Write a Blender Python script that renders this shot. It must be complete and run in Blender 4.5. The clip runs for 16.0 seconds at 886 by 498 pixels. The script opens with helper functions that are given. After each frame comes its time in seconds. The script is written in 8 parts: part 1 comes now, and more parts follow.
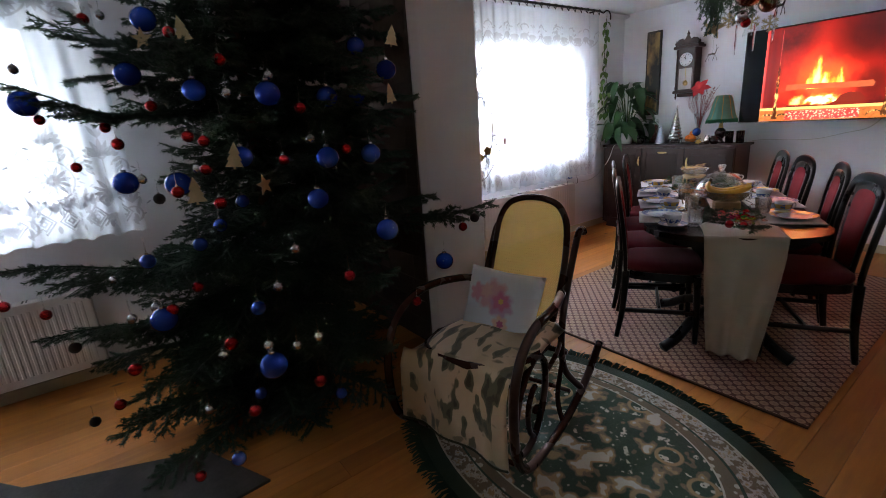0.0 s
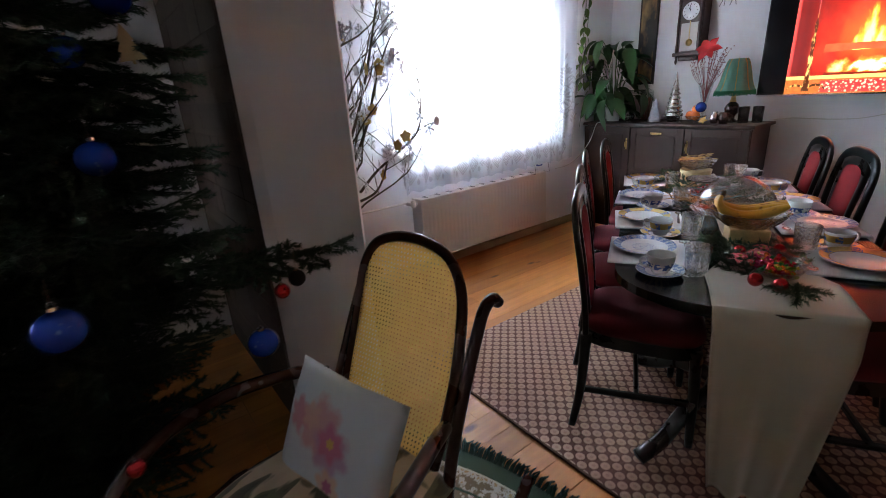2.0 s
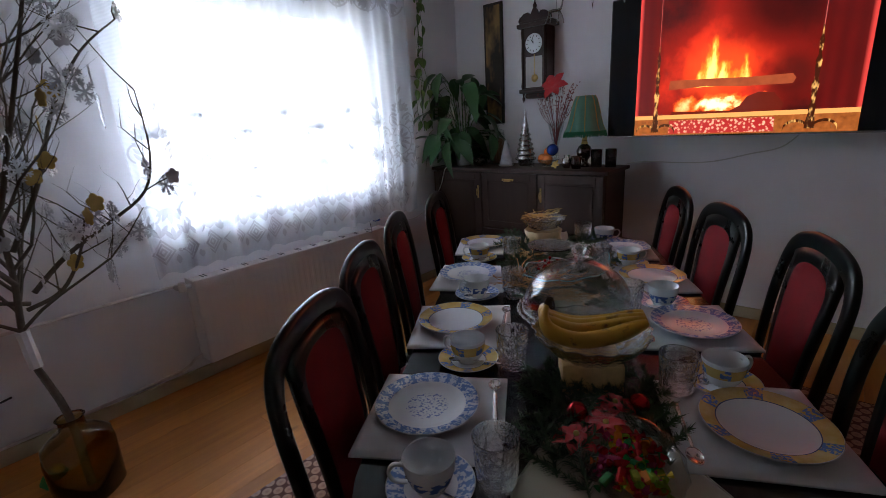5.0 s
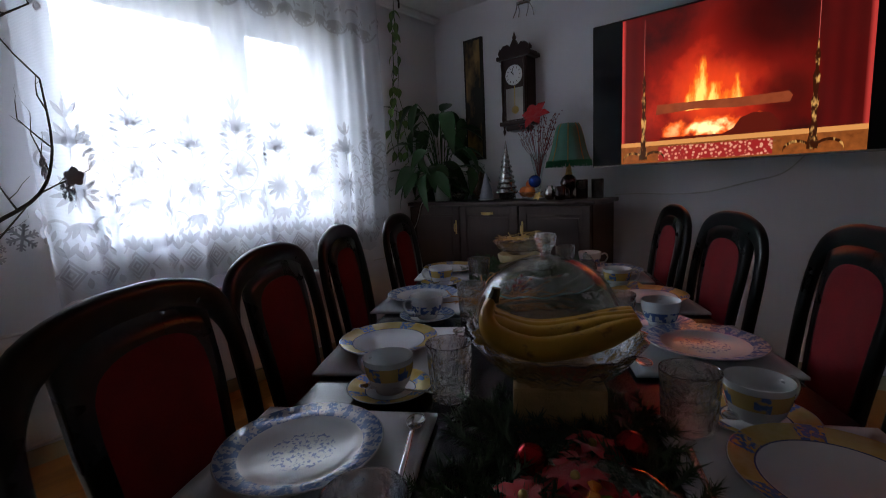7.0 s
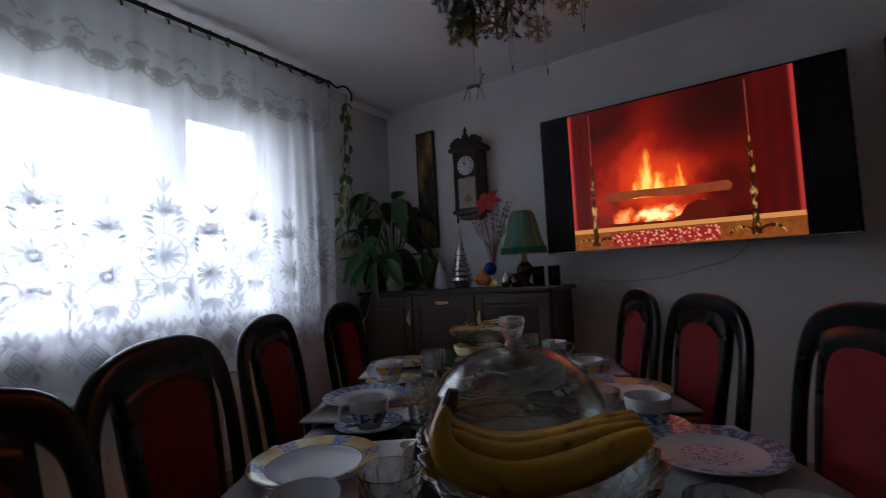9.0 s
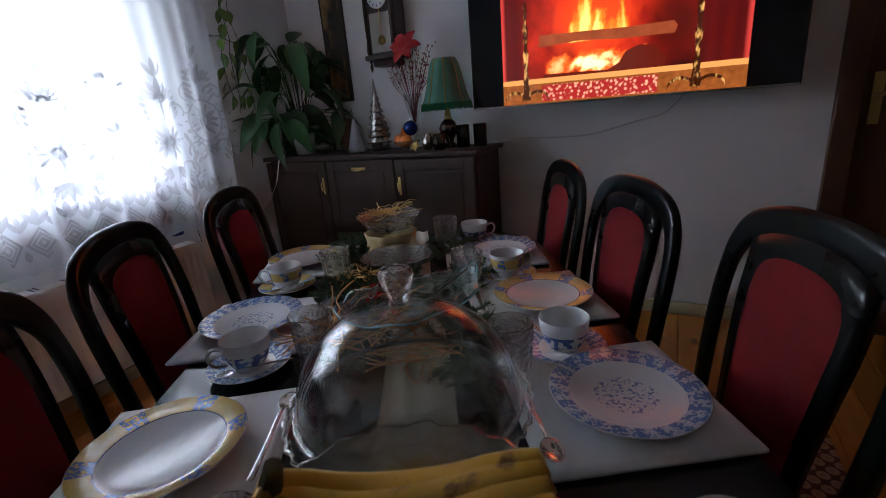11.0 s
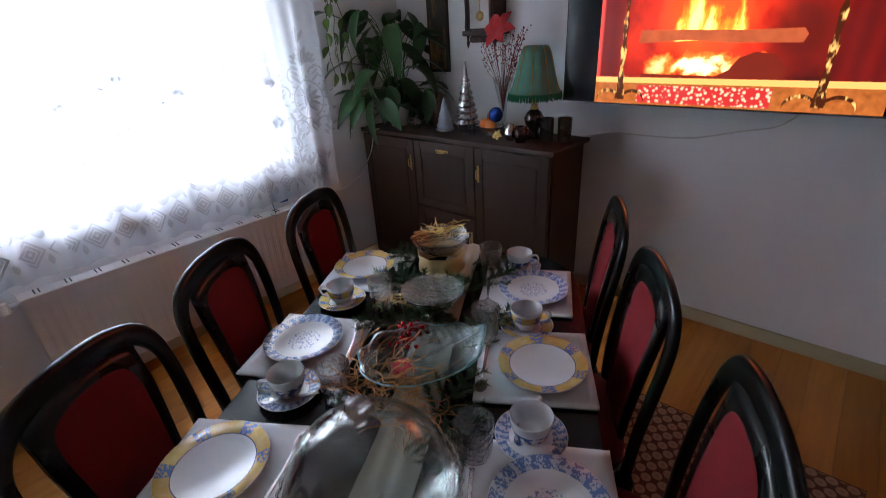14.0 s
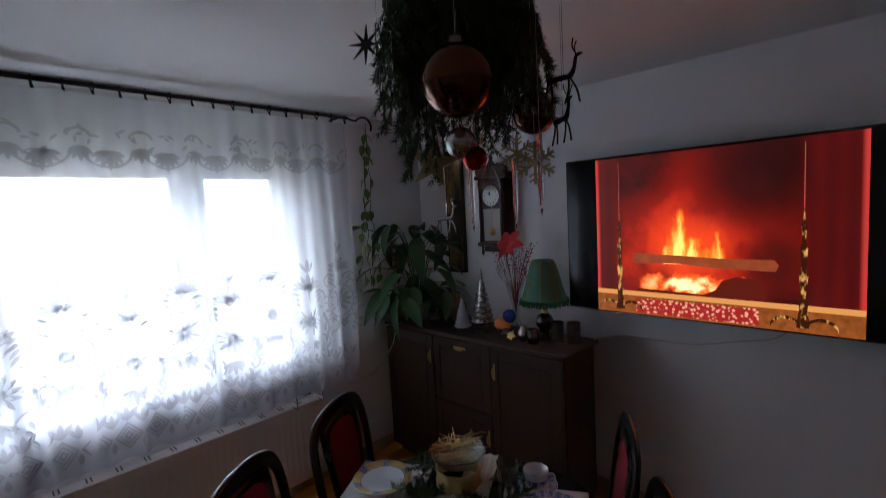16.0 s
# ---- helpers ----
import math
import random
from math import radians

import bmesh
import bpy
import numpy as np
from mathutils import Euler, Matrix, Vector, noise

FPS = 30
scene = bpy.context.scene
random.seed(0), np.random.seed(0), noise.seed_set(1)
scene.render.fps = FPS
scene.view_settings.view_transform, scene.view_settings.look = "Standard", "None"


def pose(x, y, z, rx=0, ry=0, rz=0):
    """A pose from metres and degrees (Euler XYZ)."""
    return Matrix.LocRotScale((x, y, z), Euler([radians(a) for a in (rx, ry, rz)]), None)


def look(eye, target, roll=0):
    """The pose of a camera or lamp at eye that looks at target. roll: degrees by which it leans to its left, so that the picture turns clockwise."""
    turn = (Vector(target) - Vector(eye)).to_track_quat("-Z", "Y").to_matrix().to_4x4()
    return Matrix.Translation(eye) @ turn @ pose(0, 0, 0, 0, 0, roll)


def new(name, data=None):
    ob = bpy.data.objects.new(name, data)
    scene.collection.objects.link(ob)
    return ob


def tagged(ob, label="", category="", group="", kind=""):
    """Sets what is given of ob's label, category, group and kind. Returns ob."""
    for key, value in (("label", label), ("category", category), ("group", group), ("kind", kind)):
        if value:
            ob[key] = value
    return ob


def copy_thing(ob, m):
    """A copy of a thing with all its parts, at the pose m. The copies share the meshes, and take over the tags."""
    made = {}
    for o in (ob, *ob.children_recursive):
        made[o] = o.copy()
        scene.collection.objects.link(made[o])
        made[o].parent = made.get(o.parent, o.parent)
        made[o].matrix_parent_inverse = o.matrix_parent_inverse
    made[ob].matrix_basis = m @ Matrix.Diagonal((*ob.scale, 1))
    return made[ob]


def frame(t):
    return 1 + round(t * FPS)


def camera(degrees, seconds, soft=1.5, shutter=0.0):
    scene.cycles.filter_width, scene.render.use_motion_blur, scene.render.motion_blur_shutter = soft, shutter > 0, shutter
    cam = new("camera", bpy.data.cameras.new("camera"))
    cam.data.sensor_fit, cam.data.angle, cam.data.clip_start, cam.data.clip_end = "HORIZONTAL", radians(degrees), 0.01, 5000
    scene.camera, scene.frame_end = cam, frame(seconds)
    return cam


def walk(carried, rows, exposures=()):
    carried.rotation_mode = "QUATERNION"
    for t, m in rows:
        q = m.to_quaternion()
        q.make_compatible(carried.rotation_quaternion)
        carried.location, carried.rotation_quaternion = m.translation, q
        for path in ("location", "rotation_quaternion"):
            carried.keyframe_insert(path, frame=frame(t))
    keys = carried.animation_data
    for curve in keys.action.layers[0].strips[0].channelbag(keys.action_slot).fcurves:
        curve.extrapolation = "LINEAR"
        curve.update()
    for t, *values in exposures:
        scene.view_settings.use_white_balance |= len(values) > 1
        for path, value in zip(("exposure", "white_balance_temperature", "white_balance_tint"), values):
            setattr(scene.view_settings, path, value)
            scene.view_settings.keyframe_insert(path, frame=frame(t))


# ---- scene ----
cam = camera(88.4, 16.0, soft=0.8, shutter=0.4)
PATH = [
    (0, (0.776, -0.28, 1.442), (-0.783, 0.849, 0.9), -4.1),
    (0.5, (0.587, -0.07, 1.447), (-0.965, 1.045, 0.86), -3.9),
    (1, (0.419, 0.212, 1.437), (-1.124, 1.319, 0.809), -4.1),
    (1.5, (0.357, 0.552, 1.451), (-1.176, 1.653, 0.789), -4.1),
    (2, (0.238, 0.822, 1.431), (-1.287, 1.93, 0.762), -3.9),
    (2.5, (0.149, 1.014, 1.445), (-1.355, 2.155, 0.785), -3.6),
    (3, (0.111, 1.26, 1.447), (-1.346, 2.466, 0.798), -3.6),
    (3.5, (0.063, 1.462, 1.442), (-1.357, 2.726, 0.822), -3.6),
    (4, (-0.016, 1.661, 1.444), (-1.377, 2.998, 0.843), -3.2),
    (4.5, (-0.035, 1.754, 1.432), (-1.322, 3.173, 0.856), -2.9),
    (7, (-0.106, 2.138, 1.149), (-1.387, 3.648, 0.866), -2.7),
    (7.5, (-0.146, 2.169, 1.122), (-1.475, 3.664, 1.115), -3.1),
    (8, (-0.173, 2.211, 1.118), (-1.488, 3.713, 1.233), -2.9),
    (8.5, (-0.196, 2.261, 1.115), (-1.457, 3.805, 1.269), -2.7),
    (9, (-0.204, 2.287, 1.114), (-1.325, 3.939, 1.227), -3.0),
    (9.5, (-0.217, 2.319, 1.106), (-1.161, 4.082, 1.055), -3.7),
    (10, (-0.25, 2.366, 1.128), (-1.073, 4.173, 0.889), -4.3),
    (12.5, (-0.181, 2.747, 1.417), (-1.228, 4.177, 0.49), -3.5),
    (13, (-0.112, 2.729, 1.473), (-1.224, 4.099, 0.532), -3.6),
    (13.5, (-0.069, 2.692, 1.516), (-1.238, 4.026, 0.591), -3.5),
    (14, (-0.042, 2.69, 1.591), (-1.27, 4.011, 0.727), -3.6),
    (14.5, (-0.051, 2.705, 1.678), (-1.323, 4.037, 0.9), -3.9),
    (15, (-0.029, 2.694, 1.759), (-1.351, 4.044, 1.104), -3.8),
    (15.5, (0.026, 2.656, 1.812), (-1.348, 4.044, 1.382), -3.4),
    (16, (0.049, 2.604, 1.822), (-1.333, 4.04, 1.651), -3.1),
]
EXPOSURES = [(0, 2.5), (2, 2.6), (4.5, 1.6), (7, 0.5), (8, 0.3), (10, 0.35), (12.5, 2.35), (13.5, 2.15), (14.5, 1.4), (15.2, 0.65), (16, 0.65)]
walk(cam, [(t, look(eye, target, roll)) for t, eye, target, roll in PATH], EXPOSURES)

# ---- world, sun ----
world = bpy.data.worlds.new("overcast_sky")
scene.world = world
world.use_nodes = True
wt = world.node_tree
sky = wt.nodes.new("ShaderNodeTexSky")
sky.sky_type, sky.sun_disc = "NISHITA", False
sky.sun_elevation, sky.sun_rotation = radians(40), radians(270)
wt.links.new(sky.outputs[0], wt.nodes["Background"].inputs[0])
wt.nodes["Background"].inputs[1].default_value = 0.12
sun_data = bpy.data.lights.new("sun", "SUN")
sun_data.energy, sun_data.angle, sun_data.color = 1.0, radians(20), (1.0, 0.96, 0.9)
sun = new("sun", sun_data)
sun.matrix_world = look((-8, 2, 7.5), (0, 2.4, 0))
SKY_GLOW = 3.1

# ---- mesh helpers ----


def root(name, x=0, y=0, z=0, rz=0, label="", category="", group="", kind=""):
    ob = new(name)
    ob.empty_display_size = 0.1
    ob.matrix_basis = pose(x, y, z, 0, 0, rz)
    return tagged(ob, label, category, group, kind)


def mesh_of(name, bm, material, smooth=False):
    me = bpy.data.meshes.new(name)
    bmesh.ops.recalc_face_normals(bm, faces=bm.faces[:])
    bm.to_mesh(me)
    bm.free()
    me.materials.append(material)
    if smooth:
        me.polygons.foreach_set("use_smooth", [True] * len(me.polygons))
    return me


def part(name, bm, material, parent=None, label="", smooth=False, kind=""):
    ob = new(name, bm if isinstance(bm, bpy.types.Mesh) else mesh_of(name, bm, material, smooth))
    ob.parent = parent
    return tagged(ob, label=label, kind=kind)


def thing(name, bm, material, label, category, group="", kind="", smooth=False, at=None):
    ob = new(name, bm if isinstance(bm, bpy.types.Mesh) else mesh_of(name, bm, material, smooth))
    if at is not None:
        ob.matrix_basis = at
    return tagged(ob, label, category, group, kind)


def box(bm, c, s, bevel=0.0, rot=None):
    geo = bmesh.ops.create_cube(bm, size=1.0)
    m = Matrix.Translation(c) @ (rot or Matrix()) @ Matrix.Diagonal((*s, 1))
    bmesh.ops.transform(bm, matrix=m, verts=geo["verts"])
    if bevel:
        edges = list({e for v in geo["verts"] for e in v.link_edges})
        bmesh.ops.bevel(bm, geom=edges, offset=bevel, segments=2, affect="EDGES", profile=0.6)
    return bm


def boxed(c, s, bevel=0.0, rot=None):
    return box(bmesh.new(), c, s, bevel, rot)


def lathe(bm, profile, seg=24, c=(0, 0, 0), sx=1.0, sy=1.0, wave=None):
    rings = []
    for r, z in profile:
        ring = []
        if r < 1e-5:
            ring = [bm.verts.new((c[0], c[1], c[2] + z))] * seg
        else:
            for k in range(seg):
                a = 2 * math.pi * k / seg
                f = wave(a, r, z) if wave else 1.0
                ring.append(bm.verts.new((c[0] + r * f * sx * math.cos(a), c[1] + r * f * sy * math.sin(a), c[2] + z)))
        rings.append(ring)
    for p, q in zip(rings, rings[1:]):
        for k in range(seg):
            vs = []
            for v in (p[k], p[(k + 1) % seg], q[(k + 1) % seg], q[k]):
                if v not in vs:
                    vs.append(v)
            if len(vs) > 2:
                try:
                    bm.faces.new(vs)
                except ValueError:
                    pass
    return bm


def turned(profile, seg=24, **kw):
    return lathe(bmesh.new(), profile, seg, **kw)


def smooth_path(pts, n=4):
    pts = [Vector(p) for p in pts]
    out = []
    for i in range(len(pts) - 1):
        p0, p1, p2, p3 = pts[max(i - 1, 0)], pts[i], pts[i + 1], pts[min(i + 2, len(pts) - 1)]
        for k in range(n):
            t = k / n
            out.append(0.5 * ((2 * p1) + (p2 - p0) * t + (2 * p0 - 5 * p1 + 4 * p2 - p3) * t * t + (3 * p1 - p0 - 3 * p2 + p3) * t ** 3))
    out.append(pts[-1])
    return out


def sweep(bm, pts, w, d=None, ref=None, seg=8, closed=False, power=2.0):
    """A rod along pts: half-width w and half-depth d (numbers or lists), depth along ref."""
    pts = [Vector(p) for p in pts]
    n = len(pts)
    rings = []
    prev = None
    for i, p in enumerate(pts):
        a, b = (pts[i - 1], pts[(i + 1) % n]) if closed else (pts[max(i - 1, 0)], pts[min(i + 1, n - 1)])
        tan = (b - a).normalized() if (b - a).length > 1e-9 else Vector((0, 0, 1))
        if ref is not None:
            side = tan.cross(Vector(ref)).normalized()
        else:
            guess = prev if prev is not None else tan.orthogonal()
            side = (guess - tan * guess.dot(tan)).normalized()
        prev = side
        deep = side.cross(tan).normalized()
        wi = w[i] if isinstance(w, (list, tuple)) else w
        di = wi if d is None else (d[i] if isinstance(d, (list, tuple)) else d)
        ring = []
        for k in range(seg):
            t = 2 * math.pi * (k + 0.5) / seg
            ct, st = math.cos(t), math.sin(t)
            ct = math.copysign(abs(ct) ** (2 / power), ct)
            st = math.copysign(abs(st) ** (2 / power), st)
            ring.append(bm.verts.new(p + side * wi * ct + deep * di * st))
        rings.append(ring)
    pairs = list(zip(rings, rings[1:] + rings[:1])) if closed else list(zip(rings, rings[1:]))
    for p, q in pairs:
        for k in range(seg):
            bm.faces.new((p[k], p[(k + 1) % seg], q[(k + 1) % seg], q[k]))
    if not closed:
        bm.faces.new(rings[0][::-1])
        bm.faces.new(rings[-1])
    return bm


def rod(pts, w, **kw):
    return sweep(bmesh.new(), pts, w, **kw)


def sheet(f, nu, nv, thick=0.0):
    """A grid f(a, b), a and b from 0 to 1; with thick, a closed slab of that depth along z or f's third result."""
    bm = bmesh.new()
    g = [[bm.verts.new(f(i / nu, j / nv)) for j in range(nv + 1)] for i in range(nu + 1)]
    for i in range(nu):
        for j in range(nv):
            bm.faces.new((g[i][j], g[i + 1][j], g[i + 1][j + 1], g[i][j + 1]))
    if thick:
        bmesh.ops.recalc_face_normals(bm, faces=bm.faces[:])
        bmesh.ops.solidify(bm, geom=bm.faces[:], thickness=thick)
    return bm


def prism(outline, z0, z1, bevel=0.0):
    bm = bmesh.new()
    lo = [bm.verts.new((x, y, z0)) for x, y in outline]
    hi = [bm.verts.new((x, y, z1)) for x, y in outline]
    n = len(outline)
    top = bm.faces.new(hi)
    bm.faces.new(lo[::-1])
    for k in range(n):
        bm.faces.new((lo[k], lo[(k + 1) % n], hi[(k + 1) % n], hi[k]))
    if bevel:
        bmesh.ops.bevel(bm, geom=list(top.edges), offset=bevel, segments=3, affect="EDGES")
    return bm


# ---- materials ----
class Nodes:
    def __init__(self, name):
        self.m = bpy.data.materials.new(name)
        self.m.use_nodes = True
        self.t = self.m.node_tree
        self.b = self.t.nodes["Principled BSDF"]
        self.co = self.t.nodes.new("ShaderNodeTexCoord").outputs["Object"]

    def n(self, kind, **inputs):
        node = self.t.nodes.new(kind)
        for k, v in inputs.items():
            key = int(k[1:]) if k[0] == "i" and k[1:].isdigit() else k.replace("_", " ")
            if isinstance(v, bpy.types.NodeSocket):
                self.t.links.new(v, node.inputs[key])
            else:
                node.inputs[key].default_value = v
        return node

    def math(self, op, a, b=0.0, c=0.0):
        node = self.t.nodes.new("ShaderNodeMath")
        node.operation = op
        for k, v in enumerate((a, b, c)):
            if isinstance(v, bpy.types.NodeSocket):
                self.t.links.new(v, node.inputs[k])
            else:
                node.inputs[k].default_value = v
        return node.outputs[0]

    def mix(self, f, a, b):
        node = self.t.nodes.new("ShaderNodeMix")
        node.data_type = "RGBA"
        for k, v in ((0, f), (6, a), (7, b)):
            if isinstance(v, bpy.types.NodeSocket):
                self.t.links.new(v, node.inputs[k])
            else:
                node.inputs[k].default_value = (*v, 1) if k and len(v) == 3 else v
        return node.outputs[2]

    def stretch(self, s, rz=0.0):
        node = self.n("ShaderNodeMapping", i0=self.co)
        node.inputs["Scale"].default_value = s
        node.inputs["Rotation"].default_value = (0, 0, rz)
        return node.outputs[0]

    def noise(self, scale, vec=None, detail=3.0, rough=0.55):
        node = self.n("ShaderNodeTexNoise", Vector=vec or self.co, Scale=scale, Detail=detail, Roughness=rough)
        return node.outputs[0]

    def ramp(self, f, lo, hi):
        node = self.t.nodes.new("ShaderNodeMapRange")
        self.t.links.new(f, node.inputs[0])
        node.inputs[1].default_value, node.inputs[2].default_value = lo, hi
        return node.outputs[0]

    def xyz(self):
        return self.n("ShaderNodeSeparateXYZ", i0=self.co).outputs

    def set(self, **inputs):
        for k, v in inputs.items():
            key = k.replace("_", " ")
            if isinstance(v, bpy.types.NodeSocket):
                self.t.links.new(v, self.b.inputs[key])
            else:
                self.b.inputs[key].default_value = (*v, 1) if isinstance(v, tuple) and len(v) == 3 and "Color" in key else v
        return self

    def bump(self, h, strength=0.2, dist=0.005):
        node = self.n("ShaderNodeBump", Strength=strength, Distance=dist, Height=h)
        self.t.links.new(node.outputs[0], self.b.inputs["Normal"])
        return self


def plain(name, c, rough=0.5, metal=0.0, vary=0.12, scale=9.0, fine=90.0, bump=0.15, dist=0.002, coat=0.0, sheen=0.0, random_tone=0.0):
    """A painted, woven or polished surface: broad stains, fine grain and relief."""
    k = Nodes(name)
    a, b = k.noise(scale), k.noise(fine, detail=2.0)
    dark = tuple(v * (1 - 1.6 * vary) for v in c)
    light = tuple(min(1.0, v * (1 + vary)) for v in c)
    col = k.mix(k.math("ADD", k.math("MULTIPLY", a, 0.7), k.math("MULTIPLY", b, 0.3)), dark, light)
    if random_tone:
        r = k.t.nodes.new("ShaderNodeObjectInfo").outputs["Random"]
        col = k.n("ShaderNodeHueSaturation", Color=col, Value=k.math("MULTIPLY_ADD", r, random_tone, 1 - random_tone / 2)).outputs[0]
    k.set(Base_Color=col, Metallic=metal, Coat_Weight=coat, Coat_Roughness=0.08, Sheen_Weight=sheen)
    k.set(Roughness=k.math("MULTIPLY_ADD", a, 0.2 * rough, 0.9 * rough))
    if bump:
        k.bump(b, bump, dist)
    return k.m


def thin_glass(name, tint=(0.96, 0.975, 0.975), bump_scale=0.0, gloss=1.0, refract=0.0):
    """Thin clear glass: light goes straight through, mirrored by Fresnel."""
    k = Nodes(name)
    k.set(Base_Color=(1, 1, 1), Roughness=0.02, IOR=1.46, Transmission_Weight=1.0)
    if bump_scale:
        k.bump(k.n("ShaderNodeTexVoronoi", Vector=k.co, Scale=bump_scale).outputs[0], 0.6, 0.004)
    nodes, links = k.t.nodes, k.t.links
    bsdf = [n for n in nodes if n.type == "BSDF_PRINCIPLED"][0]
    out = [n for n in nodes if n.type == "OUTPUT_MATERIAL"][0]
    clear = nodes.new("ShaderNodeBsdfTransparent")
    clear.inputs[0].default_value = (*tint, 1)
    shine = nodes.new("ShaderNodeBsdfGlossy")
    shine.inputs["Roughness"].default_value = 0.03
    fres = nodes.new("ShaderNodeLayerWeight")
    fres.inputs["Blend"].default_value = 0.5
    if bsdf.inputs["Normal"].is_linked:
        src = bsdf.inputs["Normal"].links[0].from_socket
        links.new(src, shine.inputs["Normal"])
        links.new(src, fres.inputs["Normal"])
    a = nodes.new("ShaderNodeMixShader")
    mirror = k.math("MULTIPLY_ADD", k.math("POWER", fres.outputs["Facing"], 4.0), 0.85, 0.07)
    links.new(k.math("MULTIPLY", mirror, gloss), a.inputs[0])
    links.new(clear.outputs[0], a.inputs[1])
    links.new(shine.outputs[0], a.inputs[2])
    b = nodes.new("ShaderNodeMixShader")
    b.inputs[0].default_value = refract
    links.new(a.outputs[0], b.inputs[1])
    links.new(bsdf.outputs[0], b.inputs[2])
    links.new(b.outputs[0], out.inputs[0])
    return k.m


def glassy(name, c=(1, 1, 1), rough=0.02, bump_scale=0.0, ior=1.46):
    k = Nodes(name)
    k.set(Base_Color=c, Roughness=rough, IOR=ior, Transmission_Weight=1.0)
    if bump_scale:
        k.bump(k.n("ShaderNodeTexVoronoi", Vector=k.co, Scale=bump_scale).outputs[0], 1.0, 0.012)
    return k.m


def pine():
    k = Nodes("pine_boards")
    r = k.t.nodes.new("ShaderNodeObjectInfo").outputs["Random"]
    off = k.n("ShaderNodeCombineXYZ", X=k.math("MULTIPLY", r, 37.0), Y=k.math("MULTIPLY", r, 91.0)).outputs[0]
    vec = k.n("ShaderNodeVectorMath", i0=k.co, i1=off).outputs[0]
    st = k.n("ShaderNodeMapping", i0=vec)
    st.inputs["Scale"].default_value = (1, 0.07, 1)
    grain = k.noise(30.0, st.outputs[0], 4.0)
    fine = k.noise(160.0, st.outputs[0], 2.0)
    kn = k.n("ShaderNodeMapping", i0=vec)
    kn.inputs["Scale"].default_value = (1, 0.45, 1)
    cell = k.n("ShaderNodeTexVoronoi", Vector=kn.outputs[0], Scale=5.0)
    knot = k.ramp(cell.outputs["Distance"], 0.12, 0.05)
    col = k.mix(grain, (0.42, 0.125, 0.016), (0.76, 0.30, 0.050))
    col = k.mix(k.math("MULTIPLY", fine, 0.35), col, (0.30, 0.13, 0.04))
    col = k.mix(k.math("MULTIPLY", knot, 0.8), col, (0.10, 0.04, 0.02))
    col = k.n("ShaderNodeHueSaturation", Color=col, Value=k.math("MULTIPLY_ADD", r, 0.3, 0.85)).outputs[0]
    k.set(Base_Color=col, Roughness=k.math("MULTIPLY_ADD", grain, 0.15, 0.42), Coat_Weight=0.05, Coat_Roughness=0.2)
    k.bump(grain, 0.12, 0.002)
    return k.m


def dark_wood(name, lo, hi, rough=0.35, along=2):
    k = Nodes(name)
    s = [1.0, 1.0, 1.0]
    s[along] = 0.08
    g = k.noise(38.0, k.stretch(s), 5.0)
    b = k.noise(5.0)
    col = k.mix(k.math("MULTIPLY", k.math("ADD", g, b), 0.5), lo, hi)
    k.set(Base_Color=col, Roughness=k.math("MULTIPLY_ADD", b, 0.15, rough), Coat_Weight=0.15, Coat_Roughness=0.2)
    k.bump(g, 0.12, 0.001)
    return k.m


def carpet_lattice():
    """A woven lattice of cream ovals on rust brown."""
    k = Nodes("lattice_carpet")
    x, y, z = k.xyz()
    p = 0.062
    u = k.math("DIVIDE", k.math("ADD", x, y), p)
    v = k.math("DIVIDE", k.math("SUBTRACT", x, y), p)
    du = k.math("ABSOLUTE", k.math("SUBTRACT", k.math("FRACT", u), 0.5))
    dv = k.math("ABSOLUTE", k.math("SUBTRACT", k.math("FRACT", v), 0.5))
    rr = k.math("SQRT", k.math("ADD", k.math("MULTIPLY", du, du), k.math("MULTIPLY", dv, dv)))
    inside = k.ramp(rr, 0.47, 0.39)
    core = k.ramp(rr, 0.20, 0.12)
    n1, n2 = k.noise(3.0), k.noise(220.0)
    col = k.mix(inside, (0.13, 0.040, 0.026), (0.62, 0.38, 0.26))
    col = k.mix(k.math("MULTIPLY", core, 0.35), col, (0.20, 0.085, 0.055))
    col = k.mix(k.math("MULTIPLY", n2, 0.5), col, (0.10, 0.045, 0.03))
    col = k.mix(k.math("MULTIPLY", n1, 0.25), col, (0.16, 0.08, 0.05))
    k.set(Base_Color=col, Roughness=0.95, Sheen_Weight=0.2)
    k.bump(k.math("ADD", n2, inside), 0.4, 0.004)
    return k.m


